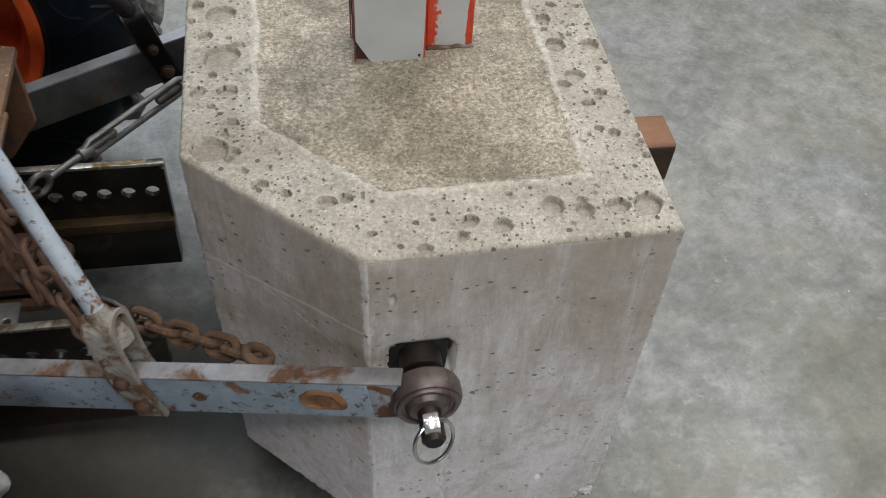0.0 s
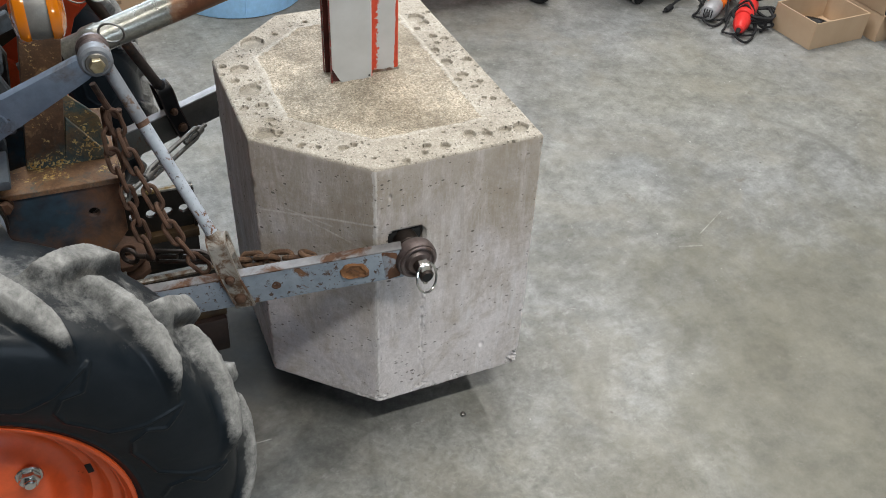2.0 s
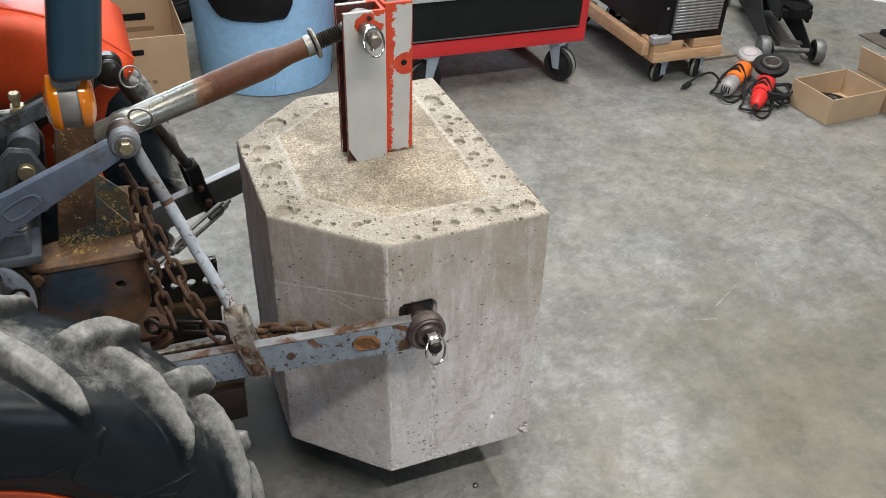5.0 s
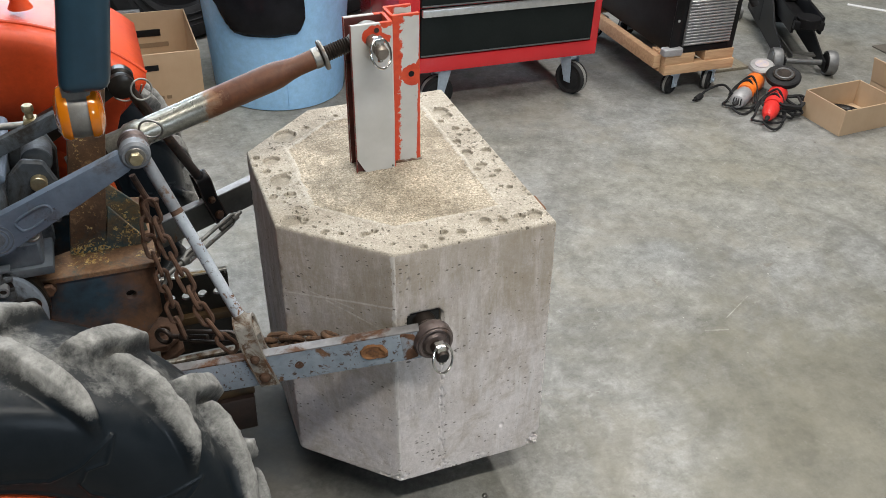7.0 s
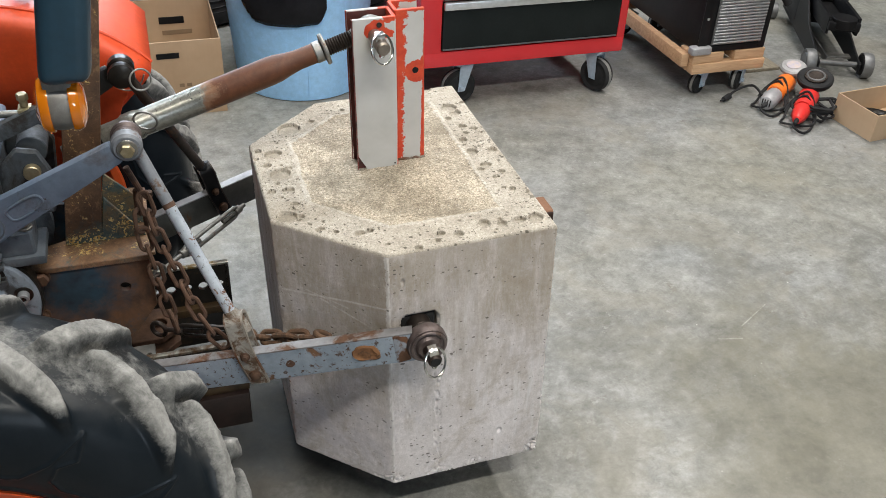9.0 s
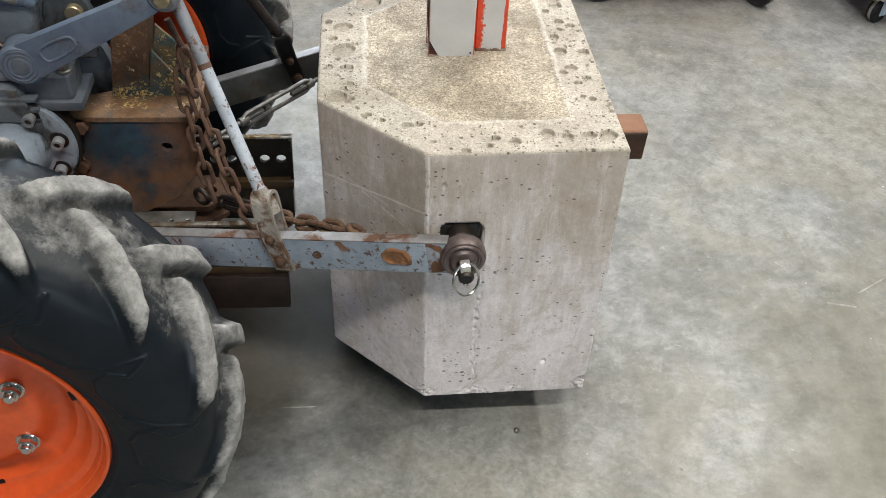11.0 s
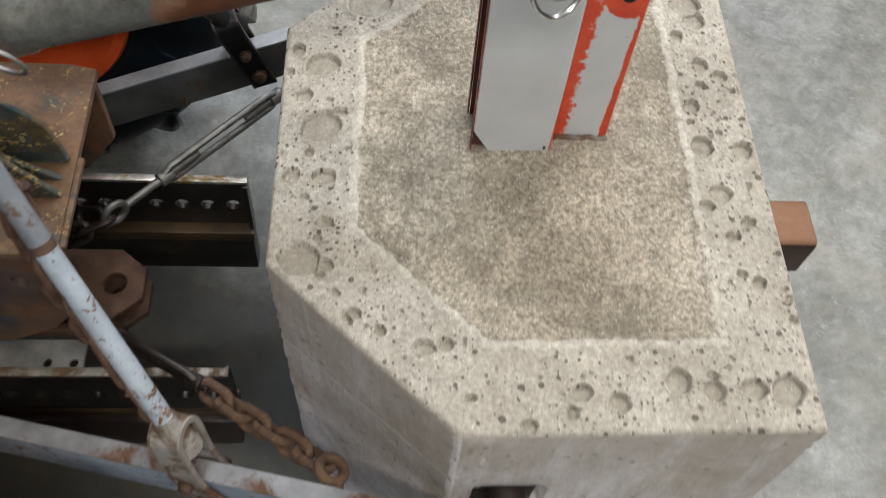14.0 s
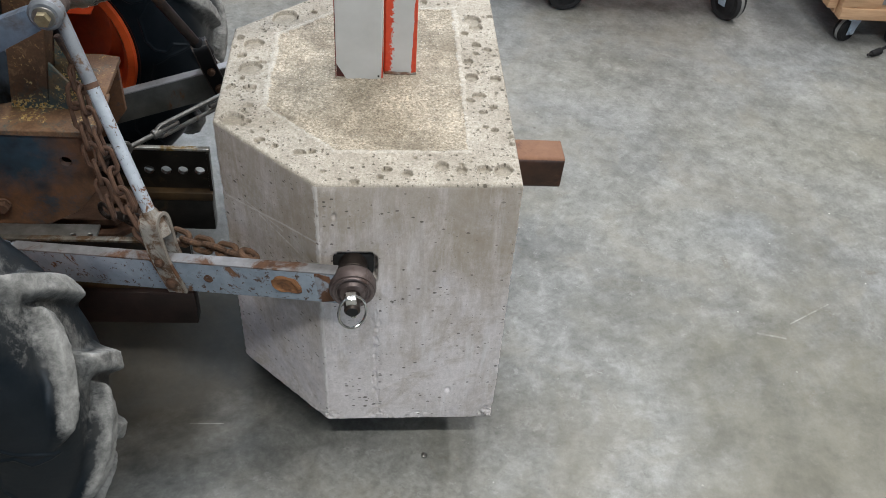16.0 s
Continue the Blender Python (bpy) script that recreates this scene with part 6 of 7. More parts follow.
def drawbar_clevis():
    t = Group("drawbar_clevis", TRACTOR, "thick rusty drawbar clevis plates with a pin hole")
    o = [(-0.56, 0.235), (-0.355, 0.235), (-0.325, 0.262), (-0.325, 0.300), (-0.355, 0.325), (-0.56, 0.325)]
    for z in (0.318, 0.285):
        part("plate", prism(o, "z", z, z + 0.013, 0.0015, holes=((-0.358, 0.280, 0.0135),)), RUST, t)
    part("spacer", box(-0.56, -0.42, 0.245, 0.315, 0.298, 0.318, 0.001), DARK_STEEL, t)
    part("drawbar", box(-0.95, -0.44, 0.25, 0.31, 0.262, 0.285, 0.003), DARK_STEEL, t)


drawbar_clevis()


BELL_STUD = surface("dull_grey_stud", (0.20, 0.215, 0.235), (0.32, 0.335, 0.35), 30, 0.5, 0.4, 0.15, 120)


def rear_housing():
    """Gearbox back, lift cover and the axle's bell housing, all oily grey castings."""
    t = Group("gearbox", TRACTOR, "oily grey-blue cast gearbox and axle housings")
    part("gearbox", box(-1.35, -0.577, 0.16, 0.41, 0.34, 0.62, 0.014, 3), CAST_GREY, t)
    part("lift_cover", box(-1.25, -0.545, 0.195, 0.385, 0.62, 0.735, 0.018, 3), CAST_GREY, t)
    part("cover_rim", sweep(smooth_path([(-0.62, 0.196, 0.735), (-0.555, 0.196, 0.737), (-0.545, 0.205, 0.737), (-0.545, 0.375, 0.737), (-0.555, 0.385, 0.737), (-0.62, 0.385, 0.735)], 4), 0.008, 10), ARM_PAINT, t)
    part("valve_body", join(box(-0.64, -0.512, 0.172, 0.24, 0.586, 0.632, 0.010, 3), box(-0.66, -0.500, 0.165, 0.25, 0.574, 0.590, 0.004)), CAST_GREY, t)
    for x, y in ((-0.575, 0.186), (-0.545, 0.190), (-0.522, 0.186)):
        part("stud", join(cyl((x, y, 0.630), (x, y, 0.635), 0.0115), hexagon((x, y, 0.635), (x, y, 0.646), 0.009), cyl((x, y, 0.646), (x, y, 0.654), 0.005)), GALV, t)
    part("cover_flange", box(-1.27, -0.580, 0.172, 0.398, 0.612, 0.628, 0.004), CAST_GREY, t)
    c = V((-0.610, 0.172, 0.512))
    bell = part("axle_bell", lathe([(0.086, -0.01), (0.088, 0.010), (0.086, 0.014), (0.082, 0.016), (0.052, 0.019), (0.046, 0.032), (0.042, 0.06), (0.040, 0.10)], c, c - V((0, 1, 0)), 56), BELL_PAINT, t, "grey-blue cast bell housing")
    part("bell_gasket", cyl(c + V((0, 0.02, 0)), c - V((0, 0.004, 0)), 0.091, n=48), BLACK_OILY, bell)
    for i in range(8):
        w = 2 * math.pi * i / 8 + 0.26
        p = c + V((0.069 * math.cos(w), -0.0172, 0.069 * math.sin(w)))
        # dark disc round each stud gives the recess its shade
        part("bolt_recess", cyl(p, p - V((0, 0.0012, 0)), 0.0145), BLACK_OILY, bell)
        part("flange_bolt", join(cyl(p, p - V((0, 0.012, 0)), 0.0088), pipe_end(p - V((0, 0.011, 0)), p - V((0, 0.016, 0)), 0.0088, 0.0052)), BELL_STUD, bell)
        part("stud_core", cyl(p - V((0, 0.0100, 0)), p - V((0, 0.0125, 0)), 0.0054), DARK_STEEL, bell)
    part("far_bell", turned(lathe([(0.100, -0.01), (0.102, 0.012), (0.070, 0.020), (0.05, 0.10), (0.045, 0.22)], c, c - V((0, 1, 0)), 32), MIRROR), CAST_GREY, t)
    part("rockshaft", cyl((-0.566, 0.165, 0.660), (-0.566, 0.405, 0.660), 0.024), CAST_GREY, t)
    part("shaft_housing", box(-0.66, -0.592, 0.19, 0.38, 0.63, 0.70, 0.012, 3), CAST_GREY, t)
    for x, y, z in ((-0.60, 0.205, 0.628), (-0.66, 0.19, 0.628), (-0.60, 0.36, 0.628)):
        part("cover_bolt", join(cyl((x, y, z), (x, y, z + 0.004), 0.014), hexagon((x, y, z + 0.004), (x, y, z + 0.015), 0.0115)), GALV, t)
    part("top_cover", join(box(-0.735, -0.600, 0.205, 0.335, 0.735, 0.752, 0.006, 3), box(-0.715, -0.620, 0.225, 0.315, 0.752, 0.762, 0.008, 3)), BELL_PAINT, t, "pale grey cast cover")
    for x, y in ((-0.724, 0.215), (-0.611, 0.215), (-0.611, 0.325)):
        part("cover_screw", hexagon((x, y, 0.752), (x, y, 0.761), 0.0085), GALV, t)
    part("oil_pipe", sweep(smooth_path([(-0.70, 0.180, 0.690), (-0.62, 0.176, 0.684), (-0.575, 0.178, 0.668), (-0.556, 0.182, 0.640), (-0.552, 0.184, 0.600)], 6), 0.0055, 10), DARK_STEEL, t)
    part("pipe_nut", hexagon((-0.553, 0.184, 0.618), (-0.552, 0.184, 0.600), 0.0105), BRASSY, t)
    for z in (0.600, 0.583, 0.566):
        part("casting_rib", box(-0.655, -0.560, 0.152, 0.170, z - 0.003, z + 0.003, 0.002), CAST_GREY, t)
    part("drain_plug", join(cyl((-0.548, 0.194, 0.575), (-0.548, 0.180, 0.575), 0.013), hexagon((-0.548, 0.180, 0.575), (-0.548, 0.170, 0.575), 0.009)), BELL_STUD, t)
    part("side_flange", box(-0.70, -0.560, 0.150, 0.196, 0.545, 0.562, 0.004), CAST_GREY, t)
    part("side_boss", box(-0.66, -0.572, 0.148, 0.196, 0.562, 0.60, 0.010, 3), CAST_GREY, t)
    part("boss_bolt", hexagon((-0.594, 0.165, 0.60), (-0.594, 0.165, 0.613), 0.010), GALV, t)
    return t


rear_housing()


def unseen_front():
    """Unseen rest of the machine, added to shade the floor: footplates, seat, bonnet and front wheels."""
    part("footplate", box(-1.75, -0.95, -0.12, 0.69, 0.40, 0.425, 0.006), BLACK_PAINT, TRACTOR)
    part("clutch_housing", box(-1.9, -1.30, 0.17, 0.40, 0.30, 0.60, 0.02, 3), CAST_GREY, TRACTOR)
    part("bonnet", box(-2.75, -1.75, 0.05, 0.52, 0.55, 1.02, 0.05, 4), ORANGE, TRACTOR)
    part("seat", join(box(-1.22, -0.86, 0.08, 0.49, 0.80, 0.87, 0.03, 3), box(-0.90, -0.84, 0.08, 0.49, 0.86, 1.15, 0.025, 3), box(-1.1, -0.95, 0.2, 0.37, 0.70, 0.80, 0.01)), BLACK_RUB, TRACTOR)
    part("steering_wheel", join(ring((-1.62, YC, 1.12), (-0.6, 0, 1), 0.17, 0.012), cyl((-1.62, YC, 1.12), (-1.80, YC, 0.9), 0.02)), BLACK_PAINT, TRACTOR)
    part("engine", box(-2.7, -1.88, 0.14, 0.43, 0.26, 0.56, 0.02), CAST_GREY, TRACTOR)
    for y in (-0.14, 0.71):
        part("front_wheel", lathe([(0.05, -0.05), (0.14, -0.07), (0.22, -0.075), (0.26, -0.05), (0.27, 0.0), (0.26, 0.05), (0.22, 0.075), (0.14, 0.07), (0.05, 0.05)], (-2.45, y, 0.27), (-2.45, y + 1, 0.27), 40), BLACK_RUB, TRACTOR)
    part("front_axle", box(-2.49, -2.41, -0.10, 0.67, 0.23, 0.30, 0.01), CAST_GREY, TRACTOR)


unseen_front()


CAST_DARK = surface("oily_dark_casting", (0.035, 0.042, 0.050), (0.085, 0.098, 0.11), 14, 0.55, 0.2, 0.35, 100, wear=(0.02, 0.017, 0.014), wscale=10, wlo=0.48, whi=0.60)


def control_bits():
    t = Group("top_link_bracket", TRACTOR, "grey cast top link bracket with a pin")
    part("ear", prism([(-0.56, 0.63), (-0.478, 0.63), (-0.470, 0.70), (-0.485, 0.738), (-0.515, 0.745), (-0.54, 0.72)], "y", 0.222, 0.236, 0.003), CAST_DARK, t)
    part("ear", prism([(-0.56, 0.63), (-0.478, 0.63), (-0.470, 0.70), (-0.485, 0.738), (-0.515, 0.745), (-0.54, 0.72)], "y", 0.334, 0.348, 0.003), CAST_DARK, t)
    part("pin", cyl((-0.497, 0.350, 0.708), (-0.497, 0.210, 0.708), 0.0125), BRASSY, t)
    part("yoke", cyl((-0.497, 0.31, 0.722), (-0.497, 0.26, 0.722), 0.023, n=32), CAST_DARK, t)
    lv = Group("lift_lever", TRACTOR, "grey steel linkage levers with a cross rod")
    part("lever_bar", flat_bar((-0.62, 0.250, 0.728), (-0.448, 0.250, 0.798), 0.026, 0.024, 0.016), CAST_DARK, lv)
    part("cross_rod", cyl((-0.70, 0.262, 0.792), (-0.488, 0.262, 0.785), 0.0055), GALV, lv)
    part("rod_clamp", join(box(-0.502, -0.482, 0.250, 0.274, 0.774, 0.796, 0.003), cyl((-0.492, 0.262, 0.796), (-0.492, 0.262, 0.806), 0.006), hexagon((-0.492, 0.262, 0.806), (-0.492, 0.262, 0.817), 0.0085)), BRASSY, lv)
    for i, z in enumerate((0.745, 0.758, 0.771)):
        part("spring_coil", ring((-0.578 + 0.008 * i, 0.205, z), (0.6, 0.1, 1), 0.021, 0.0048), GALV, lv)
    part("pivot_plate", prism([(-0.66, 0.735), (-0.56, 0.735), (-0.575, 0.79), (-0.62, 0.81)], "y", 0.228, 0.234, 0.001), CAST_DARK, lv)


control_bits()


BAR_LEAN = Matrix.Translation((0, 0, 0.968)) @ Matrix(((1, 0, 0.155, 0), (0, 1, 0, 0), (0, 0, 1, 0), (0, 0, 0, 1))) @ Matrix.Translation((0, 0, -0.968))


LAMP_BAND = surface("scuffed_dark_band", (0.085, 0.080, 0.072), (0.200, 0.192, 0.178), 16, 0.45, 0.2, 0.2, 100, wear=(0.20, 0.195, 0.185), wscale=15, wlo=0.55, whi=0.66)


def roll_bar():
    """Padded upright beside the seat with an amber two-sided marker lamp under it."""
    t = Group("roll_bar", TRACTOR, "dark teal upright bar")
    part("upright", turned(join(box(-0.4265, -0.3685, -0.072, 0.002, 0.968, 1.62, 0.018, 4), box(-0.96, -0.42, -0.060, -0.010, 1.56, 1.615, 0.012, 3)), BAR_LEAN), TEAL, t)
    part("lamp_stem", box(-0.424, -0.392, -0.056, -0.014, 0.925, 0.975, 0.004), LAMP_BAND, t)
    part("stand", box(-0.86, -0.80, -0.060, -0.010, 0.40, 1.558, 0.004), DARK_STEEL, t)
    lamp = Group("marker_lamp", TRACTOR, "round amber marker lamp with lenses on both sides")
    c = V((-0.4085, -0.036, 0.934))
    part("lamp_body", lathe([(0.0300, -0.013), (0.0315, -0.006), (0.0315, 0.006), (0.0300, 0.013)], c, c + V((1, 0, 0)), 40), LAMP_BAND, lamp, "scuffed dark grey band")
    for k in (1, -1):
        p = c + V((k * 0.011, 0, 0))
        part("lens", lathe([(0.0335, 0), (0.0340, 0.005), (0.031, 0.011), (0.020, 0.016), (0.004, 0.0175)], p, p + V((k, 0, 0)), 40), AMBER, lamp, "amber plastic lens")


roll_bar()


def fender():
    """Orange sheet-metal mudguard over the far wheel, with a rolled lip and an upright stub."""
    arc = []
    for i in range(25):
        w = radians(44 + 100 * i / 24)
        arc.append((AXLE.x + 0.02 + 0.425 * math.cos(w), AXLE.z + 0.02 + 0.425 * math.sin(w)))
    rows = []
    for y, dr in ((0.560, -0.20), (0.560, -0.03), (0.563, -0.012), (0.572, -0.003), (0.585, 0.0), (0.62, 0.002), (0.88, 0.004), (0.895, -0.004), (0.90, -0.02)):
        rows.append([(AXLE.x + 0.02 + (x - AXLE.x - 0.02) * (1 + dr / 0.425), y, AXLE.z + 0.02 + (z - AXLE.z - 0.02) * (1 + dr / 0.425)) for x, z in arc])
    me = grid_mesh("mudguard", np.array(rows), False, [ORANGE_OLD])
    t = shell = tagged(hang(new("mudguard", me), TRACTOR), "scuffed glossy orange sheet-metal mudguard")
    sol = shell.modifiers.new("sheet", "SOLIDIFY")
    sol.thickness, sol.offset = 0.003, -1
    seam = [(AXLE.x + 0.02 + 0.429 * math.cos(w), 0.612, AXLE.z + 0.02 + 0.429 * math.sin(w)) for w in (radians(44 + 100 * i / 40) for i in range(41))]
    part("lip", sweep([V(p) for p in seam], 0.005, 8), ORANGE_OLD, t)
    part("stub", lathe([(0.022, 0), (0.016, 0.012), (0.012, 0.05), (0.012, 0.14)], (-0.50, 0.66, 0.83), (-0.50, 0.66, 1.0), 20), ORANGE_OLD, t)
    part("badge", box(-0.335, -0.318, 0.6095, 0.617, 0.700, 0.708, 0.001), BLACK_PAINT, t)
    # bent inner flange with a torn edge and a hooked spring clip
    o = [(-0.452, 0.58), (-0.418, 0.690), (-0.398, 0.716), (-0.376, 0.727), (-0.368, 0.719), (-0.357, 0.733), (-0.344, 0.727), (-0.339, 0.714), (-0.349, 0.703), (-0.352, 0.690), (-0.360, 0.684), (-0.368, 0.662), (-0.376, 0.640), (-0.405, 0.58)]
    part("torn_flange", prism(o, "y", 0.485, 0.489, 0.0008), ORANGE_OLD, t, "torn bright orange sheet flange")
    part("flange_fold", turned(box(-0.030, 0.030, 0.0, 0.075, -0.002, 0.002, 0.001), Matrix.Translation((-0.420, 0.487, 0.620)) @ Matrix.Rotation(radians(72), 4, "Y")), ORANGE_OLD, t)
    part("spring_clip", sweep(smooth_path([(-0.410, 0.470, 0.730), (-0.392, 0.474, 0.716), (-0.374, 0.478, 0.735), (-0.366, 0.478, 0.715), (-0.345, 0.476, 0.708), (-0.325, 0.474, 0.722), (-0.318, 0.472, 0.738)], 6), 0.0015, 8), GALV, t, "thin bent wire clip")
    part("seam_bolt", join(cyl((-0.322, 0.606, 0.668), (-0.322, 0.599, 0.668), 0.006), hexagon((-0.322, 0.599, 0.668), (-0.322, 0.594, 0.668), 0.005)), DARK_STEEL, t)


fender()


# ---- along the back of the shop ----
def caster(t, x, y, top, r, wide, fork, brake=False, turn=0.0):
    """A swivel caster under a load: plate, fork, wheel with tread."""
    m = Matrix.Translation((x, y, 0)) @ Matrix.Rotation(radians(turn), 4, "Z")
    c = part("caster", turned(join(box(-0.038, 0.038, -0.032, 0.032, top - 0.005, top, 0.001), cyl((0, 0, top - 0.022), (0, 0, top - 0.005), 0.026)), m), fork, t)
    for k in (1, -1):
        part("fork_side", turned(prism([(-0.022, top - 0.012), (0.028, top - 0.012), (0.014 - r * 0.25, r - 0.012), (-0.012 - r * 0.25, r - 0.012)], "y", k * (wide / 2 + 0.004), k * (wide / 2 + 0.007)), m), fork, c)
    ax = V((-r * 0.25, 0, r))
    w = wide / 2
    part("wheel", turned(lathe([(0.012, -w), (r * 0.70, -w * 0.8), (r * 0.80, -w), (r * 0.93, -w), (r, -w * 0.45), (r, w * 0.45), (r * 0.93, w), (r * 0.80, w), (r * 0.70, w * 0.8), (0.012, w)], ax, ax + V((0, 1, 0)), 36), m), BLACK_RUB, c)
    part("tread", turned(lathe([(r * 0.985, -w * 0.5), (r * 1.003, -w * 0.3), (r * 1.003, w * 0.3), (r * 0.985, w * 0.5)], ax, ax + V((0, 1, 0)), 36, cap=False), m), GREY_TREAD, c)
    part("axle_bolt", turned(hexagon(ax - V((0, w + 0.007, 0)), ax - V((0, w + 0.015, 0)), 0.009), m), fork, c)
    if brake:
        part("brake_pedal", turned(join(box(-r * 0.25 - 0.052, -r * 0.25 - 0.008, -w - 0.012, w * 0.3, r - 0.010, r + 0.006, 0.004), box(-r * 0.25 - 0.066, -r * 0.25 - 0.046, -w - 0.022, w * 0.3, r - 0.020, r - 0.008, 0.003)), m), fork, c)
    return c


def tool_chest():
    x0, x1, y0, y1, z0, z1 = 0.552, 1.318, 1.632, 2.09, 0.158, 0.96
    t = thing("tool_chest", ((x0 + x1) / 2, (y0 + y1) / 2, 0), "red rolling tool chest with black drawers and silver pulls", "tool chest")
    part("shell", join(box(x0, x1, y0 + 0.012, y1, z0, z1, 0.006), box(x0, x1, y0, y0 + 0.014, z0, z0 + 0.055, 0.004), box(x0, x0 + 0.075, y0, y0 + 0.014, z0 + 0.05, z1, 0.003),
                       box(x1 - 0.030, x1, y0, y0 + 0.014, z0 + 0.05, z1, 0.003)), RED_CHEST, t)
    z = z0 + 0.060
    for h in (0.168, 0.130, 0.130, 0.105, 0.105):
        d = part("drawer", box(x0 + 0.078, x1 - 0.033, y0 - 0.004, y0 + 0.014, z, z + h, 0.003), BLACK_CHEST, t, "black enamelled drawer front")
        part("pull", box(x0 + 0.078, x1 - 0.036, y0 - 0.018, y0 - 0.002, z + h - 0.024, z + h + 0.002, 0.005), SILVER, d, "silver drawer pull")
        part("lower_edge", box(x0 + 0.080, x1 - 0.036, y0 - 0.007, y0 - 0.0035, z + 0.002, z + 0.007, 0.001), DARK_EDGE, d)
        z += h + 0.006
    for x, y, br, tn in ((x1 - 0.078, y0 + 0.045, False, 118), (x0 + 0.175, y0 + 0.050, False, 8), (x1 - 0.078, y1 - 0.05, False, 10), (x0 + 0.075, y1 - 0.05, False, 10)):
        caster(t, x, y, z0, 0.062, 0.042, GALV_BRIGHT, br, tn)


DARK_EDGE = surface("dull_grey_edge", (0.10, 0.10, 0.10), (0.16, 0.16, 0.16), 8, 0.4, 0.4, 0.05)
GALV_BRIGHT = surface("bluish_bright_zinc", (0.36, 0.45, 0.55), (0.50, 0.58, 0.67), 20, 0.38, 0.3, 0.05)
tool_chest()


def welder_dolly():
    t = thing("wooden_dolly", (1.70, 1.8, 0), "homemade pine dolly on four casters", "dolly")
    x0, x1, y0, y1 = 1.545, 1.848, 1.505, 2.20
    part("front_rail", box(x0, x1, y0, y0 + 0.038, 0.096, 0.134, 0.003), PINE, t)
    part("rear_rail", box(x0, x1, y1 - 0.038, y1, 0.096, 0.134, 0.003), PINE, t)
    part("side_rail", box(x0 - 0.004, x0 + 0.036, y0 + 0.0385, y1 - 0.0385, 0.098, 0.136, 0.003), PINE, t)
    part("side_rail", box(x1 - 0.038, x1, y0 + 0.0385, y1 - 0.0385, 0.098, 0.136, 0.003), PINE, t)
    part("deck_board", box(x0 - 0.002, x0 + 0.125, y0 + 0.006, y0 + 0.10, 0.1345, 0.172, 0.003), PINE, t)
    part("deck_board", box(x0 + 0.172, x1 - 0.004, y0 + 0.008, y0 + 0.10, 0.1345, 0.172, 0.003), PINE, t)
    part("deck_board", box(x0, x1, y1 - 0.12, y1 - 0.01, 0.137, 0.172, 0.003), PINE, t)
    part("long_board", box(x0 - 0.034, x0 - 0.0045, y0 + 0.03, y1, 0.118, 0.166, 0.003), PINE, t)
    for x, y, tn in ((x0 + 0.076, y0 + 0.055, 25), (x1 - 0.060, y0 + 0.055, 38), (x0 + 0.07, y1 - 0.06, 5), (x1 - 0.07, y1 - 0.06, 5)):
        caster(t, x, y, 0.096, 0.040, 0.030, GALV_BRIGHT, False, tn)
    w = thing("welder", (1.70, 1.85, 0.172), "black box welder with a louvred silver panel on the dolly", "welder")
    a0, a1, b0, b1 = 1.556, 1.836, 1.515, 2.12
    part("case", box(a0, a1, b0 + 0.006, b1, 0.1725, 0.62, 0.012, 3), BLACK_PAINT, w)
    part("front_frame", join(box(a0, a0 + 0.035, b0, b0 + 0.008, 0.174, 0.62, 0.002), box(a1 - 0.03, a1, b0, b0 + 0.008, 0.174, 0.62, 0.002), box(a0 + 0.035, a1 - 0.03, b0, b0 + 0.008, 0.174, 0.196, 0.002)), BLACK_PAINT, w)
    pan = part("louvre_panel", box(a0 + 0.052, a1 - 0.022, b0 - 0.001, b0 + 0.004, 0.200, 0.375, 0.001), DARK_EDGE, w)
    for i in range(15):
        z = 0.204 + i * 0.0114
        part("slat", turned(box(a0 + 0.056, a1 - 0.026, -0.0035, 0.0035, -0.0034, 0.0034, 0.0008), Matrix.Translation((0, b0 - 0.003, z + 0.004)) @ Matrix.Rotation(0.5, 4, "X")), LOUVRE, pan)
    part("foot_bracket", box(a0 - 0.028, a0 + 0.052, b0 - 0.016, b0 + 0.02, 0.170, 0.200, 0.009, 3), TOOL_GREY, w, "grey rounded handle")
    for x, z in ((a0 + 0.018, 0.30), (a0 + 0.018, 0.45)):
        part("screw", cyl((x, b0, z), (x, b0 - 0.003, z), 0.005), SILVER, w)
    single("floor_plank", box(1.905, 2.06, 1.66, 2.3, 0.0, 0.012, 0.002), PLANK_OLD, "thin weathered plank lying on the floor", "plank")
    part("cable_arm", sweep(smooth_path([(1.86, 1.56, 0.40), (1.88, 1.53, 0.36), (1.90, 1.52, 0.33)], 5), 0.014, 12), BLACK_RUB, w)
    single("leaning_board", turned(box(-0.012, 0.012, -0.30, 0.30, 0.0, 0.85, 0.002), Matrix.Translation((1.849, 1.86, 0.1365))), PINE, "upright pine board standing on the dolly against the welder", "board")


LOUVRE = surface("dull_louvre_aluminium", (0.34, 0.35, 0.36), (0.42, 0.43, 0.44), 12, 0.45, 0.6, 0.05, 60)
PLANK_OLD = surface("weathered_plank", (0.19, 0.165, 0.125), (0.30, 0.27, 0.21), 14, 0.8, 0, 0.2, 80, stretch=(6, 1, 6))
welder_dolly()


